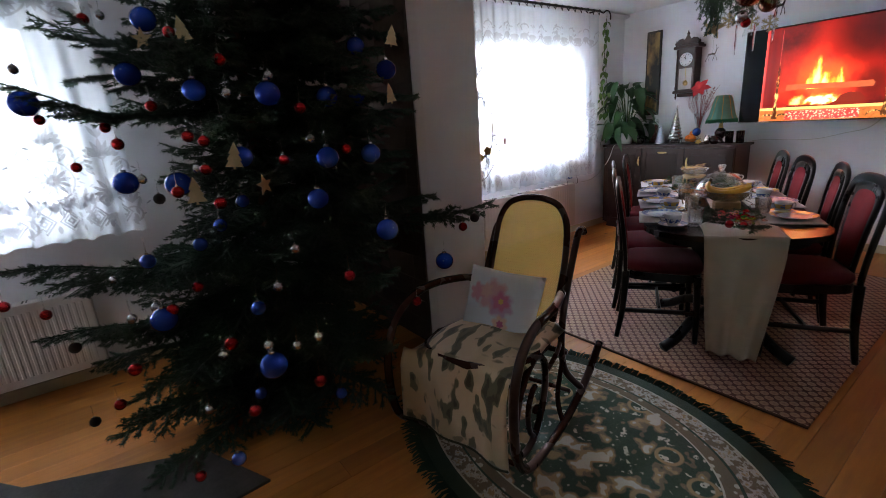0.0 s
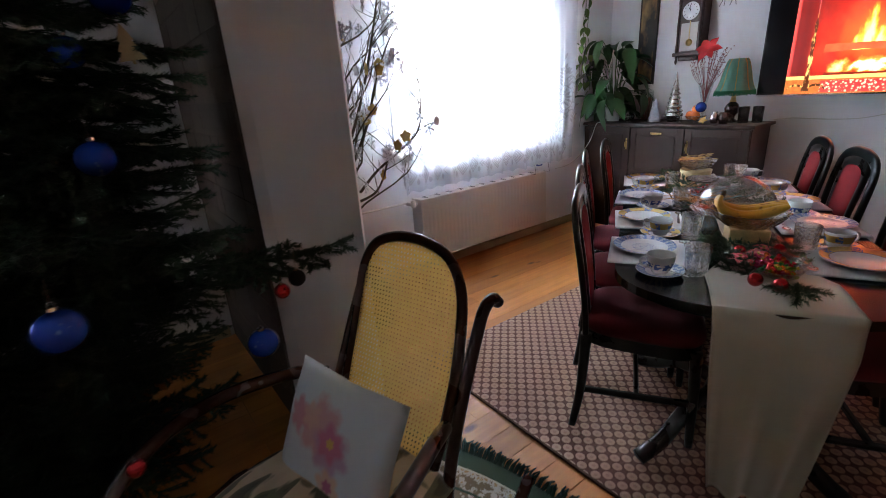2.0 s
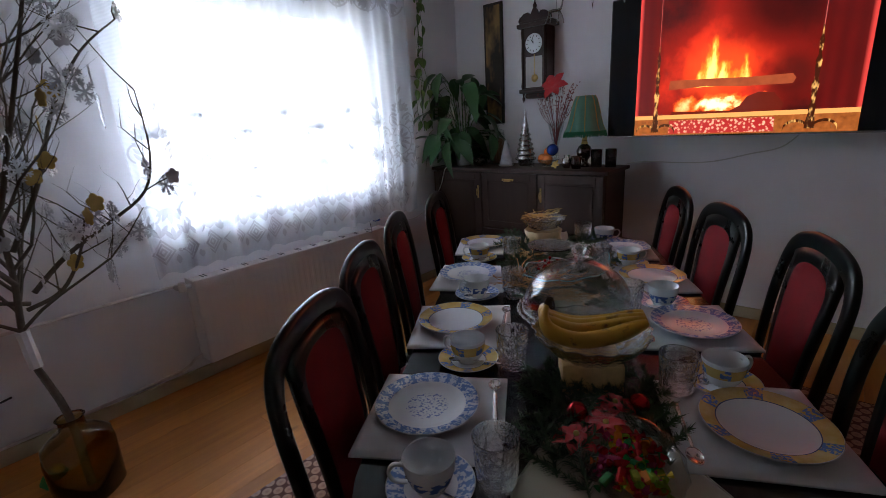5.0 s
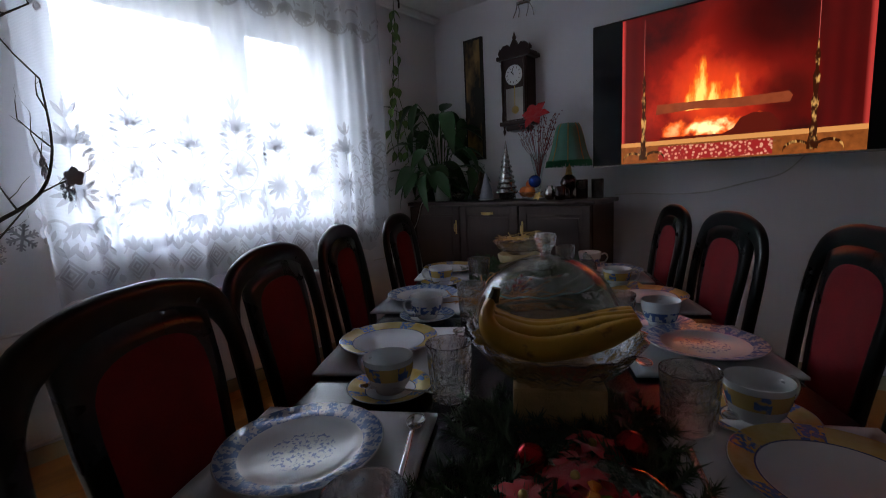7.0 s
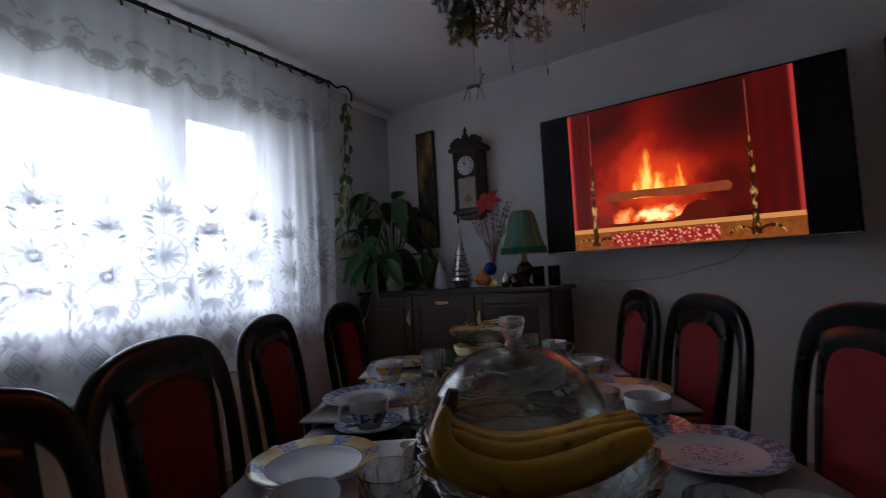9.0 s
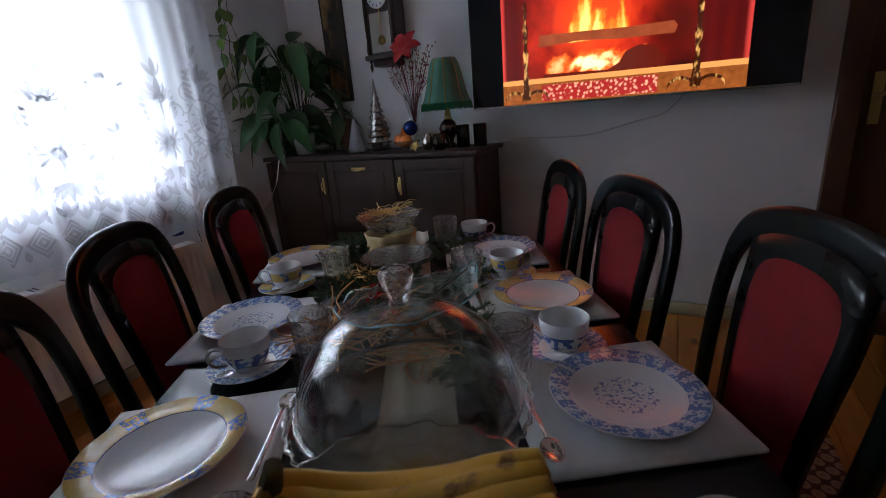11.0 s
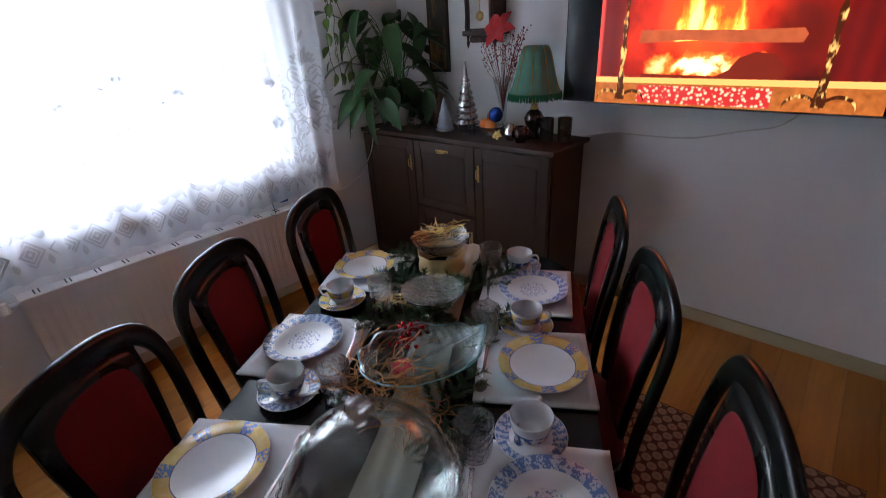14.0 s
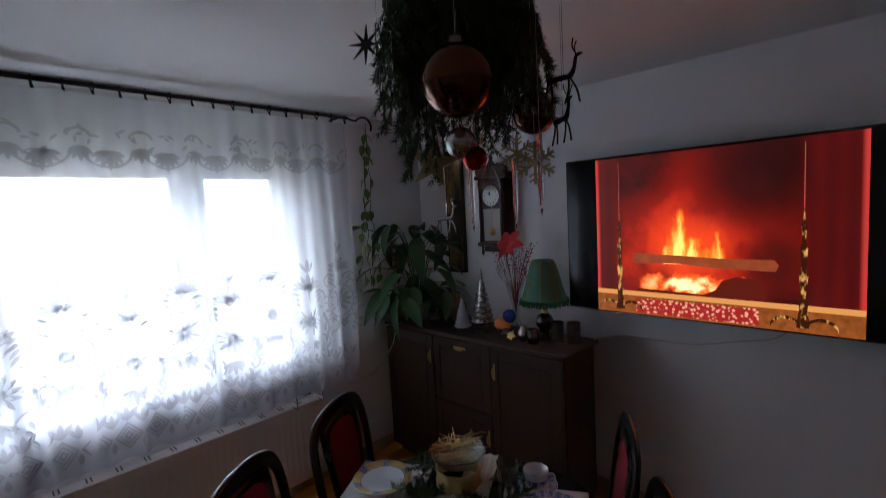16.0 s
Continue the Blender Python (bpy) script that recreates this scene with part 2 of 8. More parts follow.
def oval_rug_weave():
    """A green oval rug: fringe, cream floral rings, green field, medallion. Object space: semi-axes 1.05 by 0.62."""
    k = Nodes("green_oval_rug")
    x, y, z = k.xyz()
    ex, ey = k.math("DIVIDE", x, RUG_A), k.math("DIVIDE", y, RUG_B)
    r = k.math("SQRT", k.math("ADD", k.math("MULTIPLY", ex, ex), k.math("MULTIPLY", ey, ey)))
    n3 = k.noise(300.0)
    cells = k.n("ShaderNodeTexVoronoi", Vector=k.co, Scale=24.0)
    big = k.n("ShaderNodeTexVoronoi", Vector=k.co, Scale=5.5)
    d, d2 = cells.outputs["Distance"], big.outputs["Distance"]
    green, cream, gold = (0.022, 0.055, 0.026), (0.66, 0.60, 0.46), (0.42, 0.27, 0.12)

    def band(lo, hi):
        return k.math("MULTIPLY", k.math("GREATER_THAN", r, lo), k.math("LESS_THAN", r, hi))

    curl = k.noise(38.0, detail=3.0)
    brown = (0.20, 0.14, 0.075)
    scroll = k.mix(k.ramp(curl, 0.49, 0.54), (0.58, 0.53, 0.44), brown)
    scroll = k.mix(k.ramp(curl, 0.40, 0.37), scroll, gold)
    drift = k.noise(8.5, detail=2.4)
    field = k.mix(k.ramp(drift, 0.515, 0.53), green, brown)
    field = k.mix(k.ramp(drift, 0.555, 0.565), field, gold)
    field = k.mix(k.ramp(drift, 0.60, 0.61), field, (0.62, 0.57, 0.46))
    field = k.mix(k.math("MULTIPLY", k.ramp(drift, 0.46, 0.44), k.ramp(curl, 0.58, 0.61)), field, cream)
    # medallions: a gold edge round dark green, strewn with cream flowers
    flowers = k.mix(k.ramp(d, 0.34, 0.31), green, cream)
    flowers = k.mix(k.ramp(d, 0.13, 0.11), flowers, green)
    field = k.mix(k.ramp(d2, 0.34, 0.31), field, gold)
    field = k.mix(k.ramp(d2, 0.25, 0.23), field, flowers)
    beads = k.mix(k.ramp(d, 0.32, 0.29), brown, cream)
    col = k.mix(k.math("GREATER_THAN", r, 0.66), field, beads)
    col = k.mix(k.math("GREATER_THAN", r, 0.74), col, scroll)
    col = k.mix(band(0.655, 0.665), col, cream)
    col = k.mix(band(0.735, 0.75), col, green)
    col = k.mix(band(0.868, 0.880), col, cream)
    col = k.mix(k.math("GREATER_THAN", r, 0.880), col, green)
    col = k.mix(k.math("MULTIPLY", n3, 0.4), col, (0.03, 0.035, 0.02))
    k.set(Base_Color=col, Roughness=0.95, Sheen_Weight=0.15)
    k.bump(n3, 0.5, 0.004)
    return k.m


def net(name, open_share, tint=(0.9, 0.91, 0.95), lines=True):
    """Fine curtain net: part of the light goes straight through, the rest is scattered."""
    k = Nodes(name)
    t = k.t
    t.nodes.remove(k.b)
    out = t.nodes["Material Output"]
    x, y, z = k.xyz()
    clear = t.nodes.new("ShaderNodeBsdfTransparent")
    thin = t.nodes.new("ShaderNodeBsdfTranslucent")
    face = t.nodes.new("ShaderNodeBsdfDiffuse")
    thin.inputs[0].default_value = (*tint, 1)
    face.inputs[0].default_value = (*tint, 1)
    cloth = k.n("ShaderNodeMixShader", i0=0.3, i1=thin.outputs[0], i2=face.outputs[0])
    share = k.math("MULTIPLY_ADD", k.noise(5.0), -0.15, 1.0 - open_share + 0.07)
    if lines:
        weave = k.math("ABSOLUTE", k.math("SUBTRACT", k.math("FRACT", k.math("MULTIPLY", z, 190.0)), 0.5))
        share = k.math("ADD", share, k.math("MULTIPLY", k.math("SUBTRACT", weave, 0.25), 0.22))
    full = k.n("ShaderNodeMixShader", i0=share, i1=clear.outputs[0], i2=cloth.outputs[0])
    t.links.new(full.outputs[0], out.inputs[0])
    return k.m


def glow(name, col, strength):
    k = Nodes(name)
    k.set(Base_Color=(0, 0, 0), Roughness=0.4, Emission_Strength=strength)
    k.set(Emission_Color=col(k) if callable(col) else col)
    return k.m


WALL = plain("lilac_white_wall_paint", (0.85, 0.84, 0.865), 0.85, vary=0.05, scale=2.0, fine=140, bump=0.12)
CEIL = plain("matt_white_ceiling_paint", (0.82, 0.82, 0.82), 0.9, vary=0.05, scale=1.5, fine=120, bump=0.1)
PINE = pine()
TRIM = plain("cream_varnished_skirting", (0.55, 0.47, 0.30), 0.5, vary=0.12)
WHITE_PLASTIC = plain("white_window_plastic", (0.80, 0.81, 0.82), 0.35, vary=0.03, bump=0.03)
ENAMEL = plain("white_radiator_enamel", (0.72, 0.68, 0.66), 0.35, vary=0.05, bump=0.05)
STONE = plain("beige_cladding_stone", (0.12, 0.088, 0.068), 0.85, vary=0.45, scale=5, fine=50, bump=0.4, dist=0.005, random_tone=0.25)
STEEL_DARK = plain("blackened_iron", (0.03, 0.028, 0.026), 0.45, metal=0.6)
LACQUER = plain("black_green_lacquer", (0.003, 0.007, 0.0065), 0.28, vary=0.25, bump=0.03, coat=0.05)
VELVET = plain("dark_red_velvet", (0.24, 0.006, 0.010), 0.9, vary=0.35, scale=16, fine=260, bump=0.35)
SEAT_RED = plain("burgundy_seat_velvet", (0.15, 0.005, 0.011), 0.9, vary=0.3, scale=14, fine=260, bump=0.35, sheen=0.06)
TABLE_BLACK = plain("polished_black_tabletop", (0.004, 0.008, 0.0085), 0.2, vary=0.3, scale=4, bump=0.02)
WALNUT = dark_wood("dark_walnut_veneer", (0.016, 0.007, 0.004), (0.055, 0.024, 0.013), 0.46)
DOORWOOD = dark_wood("reddish_brown_door_wood", (0.06, 0.024, 0.012), (0.14, 0.055, 0.026), 0.4)
BENT = dark_wood("dark_bentwood", (0.028, 0.010, 0.006), (0.085, 0.030, 0.015), 0.2)
BRASS = plain("worn_brass", (0.62, 0.44, 0.16), 0.3, metal=1.0, vary=0.2)
SILVER = plain("bright_steel", (0.72, 0.72, 0.73), 0.16, metal=1.0, vary=0.08, bump=0.02)
CHROME_DULL = plain("dull_chrome", (0.55, 0.55, 0.56), 0.3, metal=1.0, vary=0.1)
NET = net("white_curtain_net", 0.25, (0.88, 0.90, 0.95))
NET_OPEN = net("thin_open_curtain_net", 0.24, (0.88, 0.90, 0.95))
HEM_LACE = net("dense_hem_lace", 0.05, (0.54, 0.54, 0.57), False)
LACE = net("dense_lace_motif", 0.06, (0.54, 0.54, 0.56), False)
GLASS = thin_glass("clear_glass", (0.95, 0.97, 0.965), gloss=0.9)
GLASS_EDGE = thin_glass("thick_glass_edge", (0.72, 0.80, 0.79), 90.0, 4.0, 0.3)
CUT = thin_glass("cut_crystal", (0.97, 0.985, 0.98), 75.0, 3.6, 0.50)
PANE = glassy("window_glass", (1, 1, 1), 0.0, 0.0, 1.01)

# ---- setting ----
X0, X1, Y0, Y1, H = -2.73, 2.7, -2.9, 5.25, 2.52
T = 0.3
floor_ob = thing("floor", boxed(((X0 + X1) / 2, (Y0 + Y1) / 2, -0.06), (X1 - X0 + 1.0, Y1 - Y0 + 1.0, 0.08)), plain("floor_gap_dust", (0.06, 0.035, 0.02), 0.9),
                 "knotty pine floorboards with an orange varnish", "floor", kind="structure")
thing("ceiling", boxed(((X0 + X1) / 2, (Y0 + Y1) / 2, H + 0.1), (X1 - X0 + 1.0, Y1 - Y0 + 1.0, 0.2)), CEIL, "plain matt white painted ceiling", "ceiling", kind="structure")


def wall_boxes(bm, spans):
    for c0, c1 in spans:
        box(bm, [(a + b) / 2 for a, b in zip(c0, c1)], [abs(b - a) for a, b in zip(c0, c1)])
    return bm


# windows in the west wall: (y from, y to, z from, z to)
# the second is widened beyond what is seen, to let in more daylight
WIN = [(2.57, 4.10, 1.00, 2.19), (-2.75, -0.35, 1.00, 2.20)]
spans = [((X0 - T, Y0 - T, 0), (X0, Y1 + T, WIN[0][2])), ((X0 - T, Y0 - T, 2.20), (X0, Y1 + T, H))]
for a, b in ((Y0 - T, WIN[1][0]), (WIN[1][1], WIN[0][0]), (WIN[0][1], Y1 + T)):
    spans.append(((X0 - T, a, WIN[0][2]), (X0, b, 2.20)))
spans.append(((X0 - T, WIN[0][0], WIN[0][3]), (X0, WIN[0][1], 2.20)))
thing("wall_west", wall_boxes(bmesh.new(), spans), WALL, "pale lilac-white painted wall with two windows", "wall", kind="structure")
DX0, DX1, DZ = 0.46, 1.36, 2.05
thing("wall_north", wall_boxes(bmesh.new(), [((X0, Y1, 0), (DX0, Y1 + T, H)), ((DX1, Y1, 0), (X1, Y1 + T, H)), ((DX0, Y1, DZ), (DX1, Y1 + T, H)), ((DX0, Y1 + 0.12, 0), (DX1, Y1 + T, DZ))]),
      WALL, "pale lilac-white painted wall behind the television", "wall", kind="structure")
# unseen walls, toned darker than WALL to hold back bounced fill light
SHADED = plain("unseen_wall_dimming_paint", (0.52, 0.50, 0.48), 0.85, vary=0.08, scale=2.0)
thing("wall_east", boxed((X1 + T / 2, (Y0 + Y1) / 2, H / 2), (T, Y1 - Y0 + 2 * T, H)), SHADED, "plain unseen wall, coloured darker to weaken bounced light", "wall", kind="structure")
thing("wall_south", boxed(((X0 + X1) / 2, Y0 - T / 2, H / 2), (X1 - X0, T, H)), SHADED, "plain unseen wall, coloured darker to weaken bounced light", "wall", kind="structure")
PX, PY0, PY1 = -1.47, 1.26, 1.60
bm = prism([(X0, PY0), (-1.53, PY0), (-1.50, 1.30), (-1.345, 1.585), (-1.36, PY1), (X0, PY1)], 0, H)
partition = thing("wall_partition", bm, WALL, "white painted wall stub with a bevelled corner", "wall", kind="structure")

# cornice, skirting
bm = bmesh.new()
for k, (dx, dz, r) in enumerate(((0.02, 0.03, 0.02), (0.05, 0.02, 0.018))):
    sweep(bm, [(X0 + dx, PY1, H - dz), (X0 + dx, Y1, H - dz)], r, seg=8)
thing("cornice_trim", bm, CEIL, "white plaster cornice along the ceiling", "cornice", kind="structure")


def skirting(name, a, b, mat=TRIM, h=0.075):
    a, b = Vector((*a, h / 2)), Vector((*b, h / 2))
    m = (b - a)
    rot = Matrix.Rotation(math.atan2(m.y, m.x), 4, "Z")
    thing(name, box(bmesh.new(), (a + b) / 2, (m.length, 0.016, h), 0.004, rot), mat, "cream varnished wooden skirting board", "baseboard", kind="structure")


skirting("baseboard_north", (X0 + 0.02, Y1 - 0.010), (DX0 - 0.07, Y1 - 0.010))
skirting("baseboard_west", (X0 + 0.010, PY1), (X0 + 0.010, Y1 - 0.02))
skirting("baseboard_southwest", (X0 + 0.010, Y0), (X0 + 0.010, PY0 - 0.03))
skirting("baseboard_east", (X1 - 0.010, Y0), (X1 - 0.010, Y1))

# windows
FR = 0.06


def window(i, y0, y1, z0, z1, mull):
    w = root("window_%d" % i, X0 - 0.10, 0, 0, label="white plastic window, overcast daylight behind it", category="window", kind="structure")
    bm = bmesh.new()
    for c, s in (((0, y0 + FR / 2, (z0 + z1) / 2), (0.07, FR, z1 - z0)), ((0, y1 - FR / 2, (z0 + z1) / 2), (0.07, FR, z1 - z0)),
                 ((0, (y0 + y1) / 2, z0 + FR / 2), (0.07, y1 - y0 - 2 * FR, FR)), ((0, (y0 + y1) / 2, z1 - FR / 2), (0.07, y1 - y0 - 2 * FR, FR)),
                 ((0, mull, (z0 + z1) / 2), (0.072, 0.07, z1 - z0 - 2 * FR))):
        box(bm, c, s, 0.006)
    part("window_frame", bm, WHITE_PLASTIC, w)
    for a, b in ((y0 + FR, mull - 0.035), (mull + 0.035, y1 - FR)):
        bm = bmesh.new()
        s = 0.055
        for c, d in (((0.03, a + s / 2, (z0 + z1) / 2), (0.05, s, z1 - z0 - 2 * FR)), ((0.03, b - s / 2, (z0 + z1) / 2), (0.05, s, z1 - z0 - 2 * FR)),
                     ((0.03, (a + b) / 2, z0 + FR + s / 2), (0.05, b - a - 2 * s, s)), ((0.03, (a + b) / 2, z1 - FR - s / 2), (0.05, b - a - 2 * s, s))):
            box(bm, c, d, 0.005)
        sash = part("sash", bm, WHITE_PLASTIC, w)
        pane = part("pane", boxed((0.025, (a + b) / 2, (z0 + z1) / 2), (0.008, b - a - 2 * s, z1 - z0 - 2 * FR - 2 * s)), PANE, sash)
        pane.visible_shadow = False
    part("handle", boxed((0.075, mull + 0.07, (z0 + z1) / 2 - 0.1), (0.03, 0.025, 0.13), 0.006), WHITE_PLASTIC, w)
    part("window_sill", boxed((0.11, (y0 + y1) / 2, z0 - 0.018), (0.30, y1 - y0 + 0.08, 0.032), 0.008), WHITE_PLASTIC, w)
    return w


window(1, *WIN[0], 3.49)
window(2, *WIN[1], -1.35)


BLIND = plain("cream_yellow_blind_cloth", (0.66, 0.56, 0.27), 0.7, vary=0.1, scale=14, fine=220, bump=0.2)
blind = root("roller_blind", X0, 0, 0, label="rolled-up cream-yellow blind above the window", category="blind")
part("rolled_cloth", rod([(0.045, 2.50, 2.285), (0.045, 4.22, 2.285)], 0.034, seg=16), BLIND, blind, smooth=True)
part("bottom_bar", boxed((0.062, 3.36, 2.243), (0.010, 1.70, 0.020), 0.003), BLIND, blind)
for y in (2.49, 4.23):
    part("bracket", boxed((0.035, y, 2.285), (0.07, 0.014, 0.085), 0.003), WHITE_PLASTIC, blind)


def far_view(k):
    """Bare trees and a pale house low down, and above them an overcast sky that brightens towards the zenith; beside
    window 2 added tall trees hide that sky to dim its light.
    """
    x, y, z = k.xyz()
    n = k.noise(1.1, detail=6.0, rough=0.65)
    # below y 1.8 the treeline climbs by 4.2, added to shade the second window
    line = k.math("MULTIPLY_ADD", k.math("SUBTRACT", n, 0.5), 2.4, k.math("MULTIPLY_ADD", k.ramp(y, 1.8, 0.8), 4.2, 2.1))
    trees = k.ramp(k.math("SUBTRACT", z, line), 0.25, -0.25)
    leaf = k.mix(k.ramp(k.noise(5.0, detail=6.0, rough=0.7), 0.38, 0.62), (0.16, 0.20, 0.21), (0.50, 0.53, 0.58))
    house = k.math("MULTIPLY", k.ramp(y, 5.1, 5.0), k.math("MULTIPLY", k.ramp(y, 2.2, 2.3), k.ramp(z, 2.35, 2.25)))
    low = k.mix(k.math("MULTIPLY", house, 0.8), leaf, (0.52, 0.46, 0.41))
    up = k.math("MAXIMUM", k.math("DIVIDE", k.math("SUBTRACT", z, 1.0), SKY_R), 0.0)
    lift = k.math("MULTIPLY_ADD", up, 3.0, 0.72)
    dome = k.n("ShaderNodeCombineXYZ", X=k.math("MULTIPLY", lift, 0.86), Y=k.math("MULTIPLY", lift, 0.96), Z=k.math("MULTIPLY", lift, 1.13)).outputs[0]
    return k.mix(trees, dome, low)


SKY_R = 5.0


def sky_arc(a, b):
    t = radians(-14 + 92 * b)
    return (X0 - T - 0.1 - SKY_R * math.cos(t), -7.0 + 15.5 * a, 1.0 + SKY_R * math.sin(t))


thing("backdrop", sheet(sky_arc, 2, 16, 0.02), glow("overcast_distance", far_view, SKY_GLOW), "pale overcast sky over hazy far trees and a house, added tall trees shading window 2", "backdrop", kind="structure")
thing("ground", boxed((-10.0, 1.5, -0.9), (12.0, 26, 0.1)), plain("wet_grass", (0.08, 0.10, 0.05), 0.9), "dull winter grass outside the windows", "ground", kind="structure")

# door in the north wall
door = root("door_1", 0, Y1, 0, label="closed reddish-brown panelled wooden door", category="door", kind="structure")
bm = bmesh.new()
for c, s in (((DX0 - 0.03, -0.01, DZ / 2), (0.09, 0.05, DZ)), ((DX1 + 0.03, -0.01, DZ / 2), (0.09, 0.05, DZ)), (((DX0 + DX1) / 2, -0.01, DZ + 0.04), (DX1 - DX0 + 0.15, 0.05, 0.08))):
    box(bm, c, s, 0.006)
part("door_frame", bm, DOORWOOD, door)
leaf = part("door_leaf", boxed(((DX0 + DX1) / 2, 0.045, DZ / 2), (DX1 - DX0 - 0.04, 0.045, DZ - 0.02), 0.004), DOORWOOD, door)
for zc, hh in ((0.55, 0.7), (1.5, 0.8)):
    part("panel", boxed(((DX0 + DX1) / 2, 0.018, zc), (0.55, 0.014, hh), 0.006), DOORWOOD, leaf)
bm = boxed((DX0 + 0.075, 0.014, 1.12), (0.04, 0.012, 0.22), 0.005)
sweep(bm, smooth_path([(DX0 + 0.075, 0.01, 1.14), (DX0 + 0.075, -0.035, 1.14), (DX0 + 0.10, -0.045, 1.14), (DX0 + 0.18, -0.04, 1.135)]), 0.009)
part("door_handle", bm, BRASS, leaf, "brass lever handle")

# curtain rods and net curtains


def fold(y, z):
    """How far a curtain bulges towards the room."""
    g = 0.35 + 0.65 * min(1.0, (2.45 - z) / 0.5)
    return g * (0.014 * math.sin(y * 41.0 + 0.8 * math.sin(y * 7.0)) + 0.010 * math.sin(y * 17.0 + 1.1) + 0.006 * math.sin(y * 73.0 + z * 1.5))


def curtain(name, x, y0, y1, ztop, zbot, label, cloth):
    c = root(name, x, 0, 0, label=label, category="curtain")

    def hem(y):
        return zbot + 0.018 * abs(math.sin((y - y0) * math.pi / 0.12)) - 0.01

    def f(a, b):
        y = y0 + (y1 - y0) * a
        z = hem(y) + (ztop - hem(y)) * b
        return (fold(y, z), y + 0.012 * math.sin(z * 3.0 + y * 5.0) * (1 - b), z)

    part("net", sheet(f, int((y1 - y0) * 130), 26), cloth, c, smooth=True)
    bm = bmesh.new()

    def leaf_at(y, z, ang, length, w):
        d, s = Vector((math.cos(ang), math.sin(ang))), Vector((-math.sin(ang), math.cos(ang)))
        vs = []
        for t, k in ((0, 0), (0.3, 0.8), (0.6, 1), (0.85, 0.55), (1, 0), (0.85, -0.55), (0.6, -1), (0.3, -0.8)):
            p = Vector((y, z)) + d * t * length + s * k * w
            vs.append(bm.verts.new((fold(p.x, p.y) + 0.004, p.x, p.y)))
        bm.faces.new(vs)

    def loop_at(y, z, r, w, a0=0.0, a1=2 * math.pi, n=16, sx=1.0):
        prev = None
        for k in range(n + 1):
            a = a0 + (a1 - a0) * k / n
            pair = []
            for q in (r - w, r + w):
                p = (y + sx * q * math.cos(a), z + q * math.sin(a))
                pair.append(bm.verts.new((fold(*p) + 0.004, *p)))
            if prev:
                bm.faces.new((prev[0], prev[1], pair[1], pair[0]))
            prev = pair

    rnd = random.Random(7)

    def fan(y, z, up, count, length, w, spread=0.42):
        for p in range(count):
            q = p - (count - 1) / 2
            leaf_at(y, z, up + q * spread, length * (1 - 0.09 * abs(q)), w)

    n = int((y1 - y0) / 0.26)
    for i in range(n + 1):
        y = y0 + 0.12 + i * (y1 - y0 - 0.24) / n
        z = 1.22 + (0.05 if i % 2 else -0.04)
        for p in range(12):                                  # open flower with a ring of bars
            leaf_at(y, z, p * math.pi / 6 + 0.1, 0.092, 0.0105)
        loop_at(y, z, 0.020, 0.006)
        if i % 2:
            loop_at(y, z, 0.108, 0.005, sx=0.9)
            for p in range(18):
                a = p * math.pi / 9
                leaf_at(y + 0.10 * math.cos(a), z + 0.112 * math.sin(a), a, 0.022, 0.006)
        fan(y, z + 0.20, math.pi / 2, 7, 0.105, 0.012)        # palmette on a stalk above it
        fan(y, z + 0.30, math.pi / 2, 3, 0.09, 0.010, 0.5)
        loop_at(y, z + 0.205, 0.016, 0.006)
        leaf_at(y, z + 0.09, math.pi / 2, 0.12, 0.004)
        fan(y, z - 0.12, -math.pi / 2, 5, 0.085, 0.012, 0.5)   # drop below it
        for s in (-1, 1):                                    # scrolls and sprigs at its sides
            loop_at(y + s * 0.085, z - 0.15, 0.045, 0.0055, -1.2, 3.6)
            loop_at(y + s * 0.075, z + 0.14, 0.040, 0.005, -0.6 if s > 0 else 0.9, 3.0 if s > 0 else 4.4)
            for p in range(5):
                leaf_at(y + s * 0.05, z + 0.10 + p * 0.032, math.pi / 2 - s * (0.75 + 0.10 * p), 0.060 - 0.006 * p, 0.010)
                leaf_at(y + s * (0.10 + 0.006 * p), z - 0.22 + p * 0.03, math.pi / 2 + s * (0.6 - 0.2 * p), 0.05, 0.009)
        for p in range(14):                                  # short bars between the flowers
            leaf_at(y + 0.13 + rnd.uniform(-0.03, 0.03), z + rnd.uniform(-0.2, 0.12), rnd.choice((0.5, 2.6)), 0.035, 0.005)
        y2 = y + 0.13
        fan(y, 2.17, -math.pi / 2, 7, 0.095, 0.012, 0.40)      # drops of leaves under the upper band
        loop_at(y, 2.20, 0.105, 0.0055, 3.5, 5.9)
        if y2 < y1 - 0.05:
            fan(y2, 2.19, -math.pi / 2, 5, 0.075, 0.011, 0.45)
            loop_at(y2, 2.22, 0.045, 0.006, 0.2, 2.9)
        for p in range(8):
            leaf_at(y + rnd.uniform(-0.13, 0.13), rnd.uniform(2.17, 2.27), rnd.uniform(0, 6.28), rnd.uniform(0.03, 0.045), 0.007)
    part("lace_pattern", bm, LACE, c, "denser lace flowers and scrolls", kind="stuff")
    bm = bmesh.new()
    m = int((y1 - y0) / 0.12)
    for i in range(m):                                       # diamonds along the hem
        y = y0 + 0.06 + i * 0.12
        z = zbot + 0.115
        for s in (0.060, 0.040, 0.017):
            prev = None
            for k in range(5):
                a = k * math.pi / 2
                pair = []
                for q in (s - 0.007, s + 0.007):
                    p = (y + 0.85 * q * math.cos(a), z + q * math.sin(a))
                    pair.append(bm.verts.new((fold(*p) + 0.004, *p)))
                if prev:
                    bm.faces.new((prev[0], prev[1], pair[1], pair[0]))
                prev = pair
        for p in range(3):
            leaf_at(y, z + 0.07, math.pi / 2 + (p - 1) * 0.6, 0.075, 0.012)
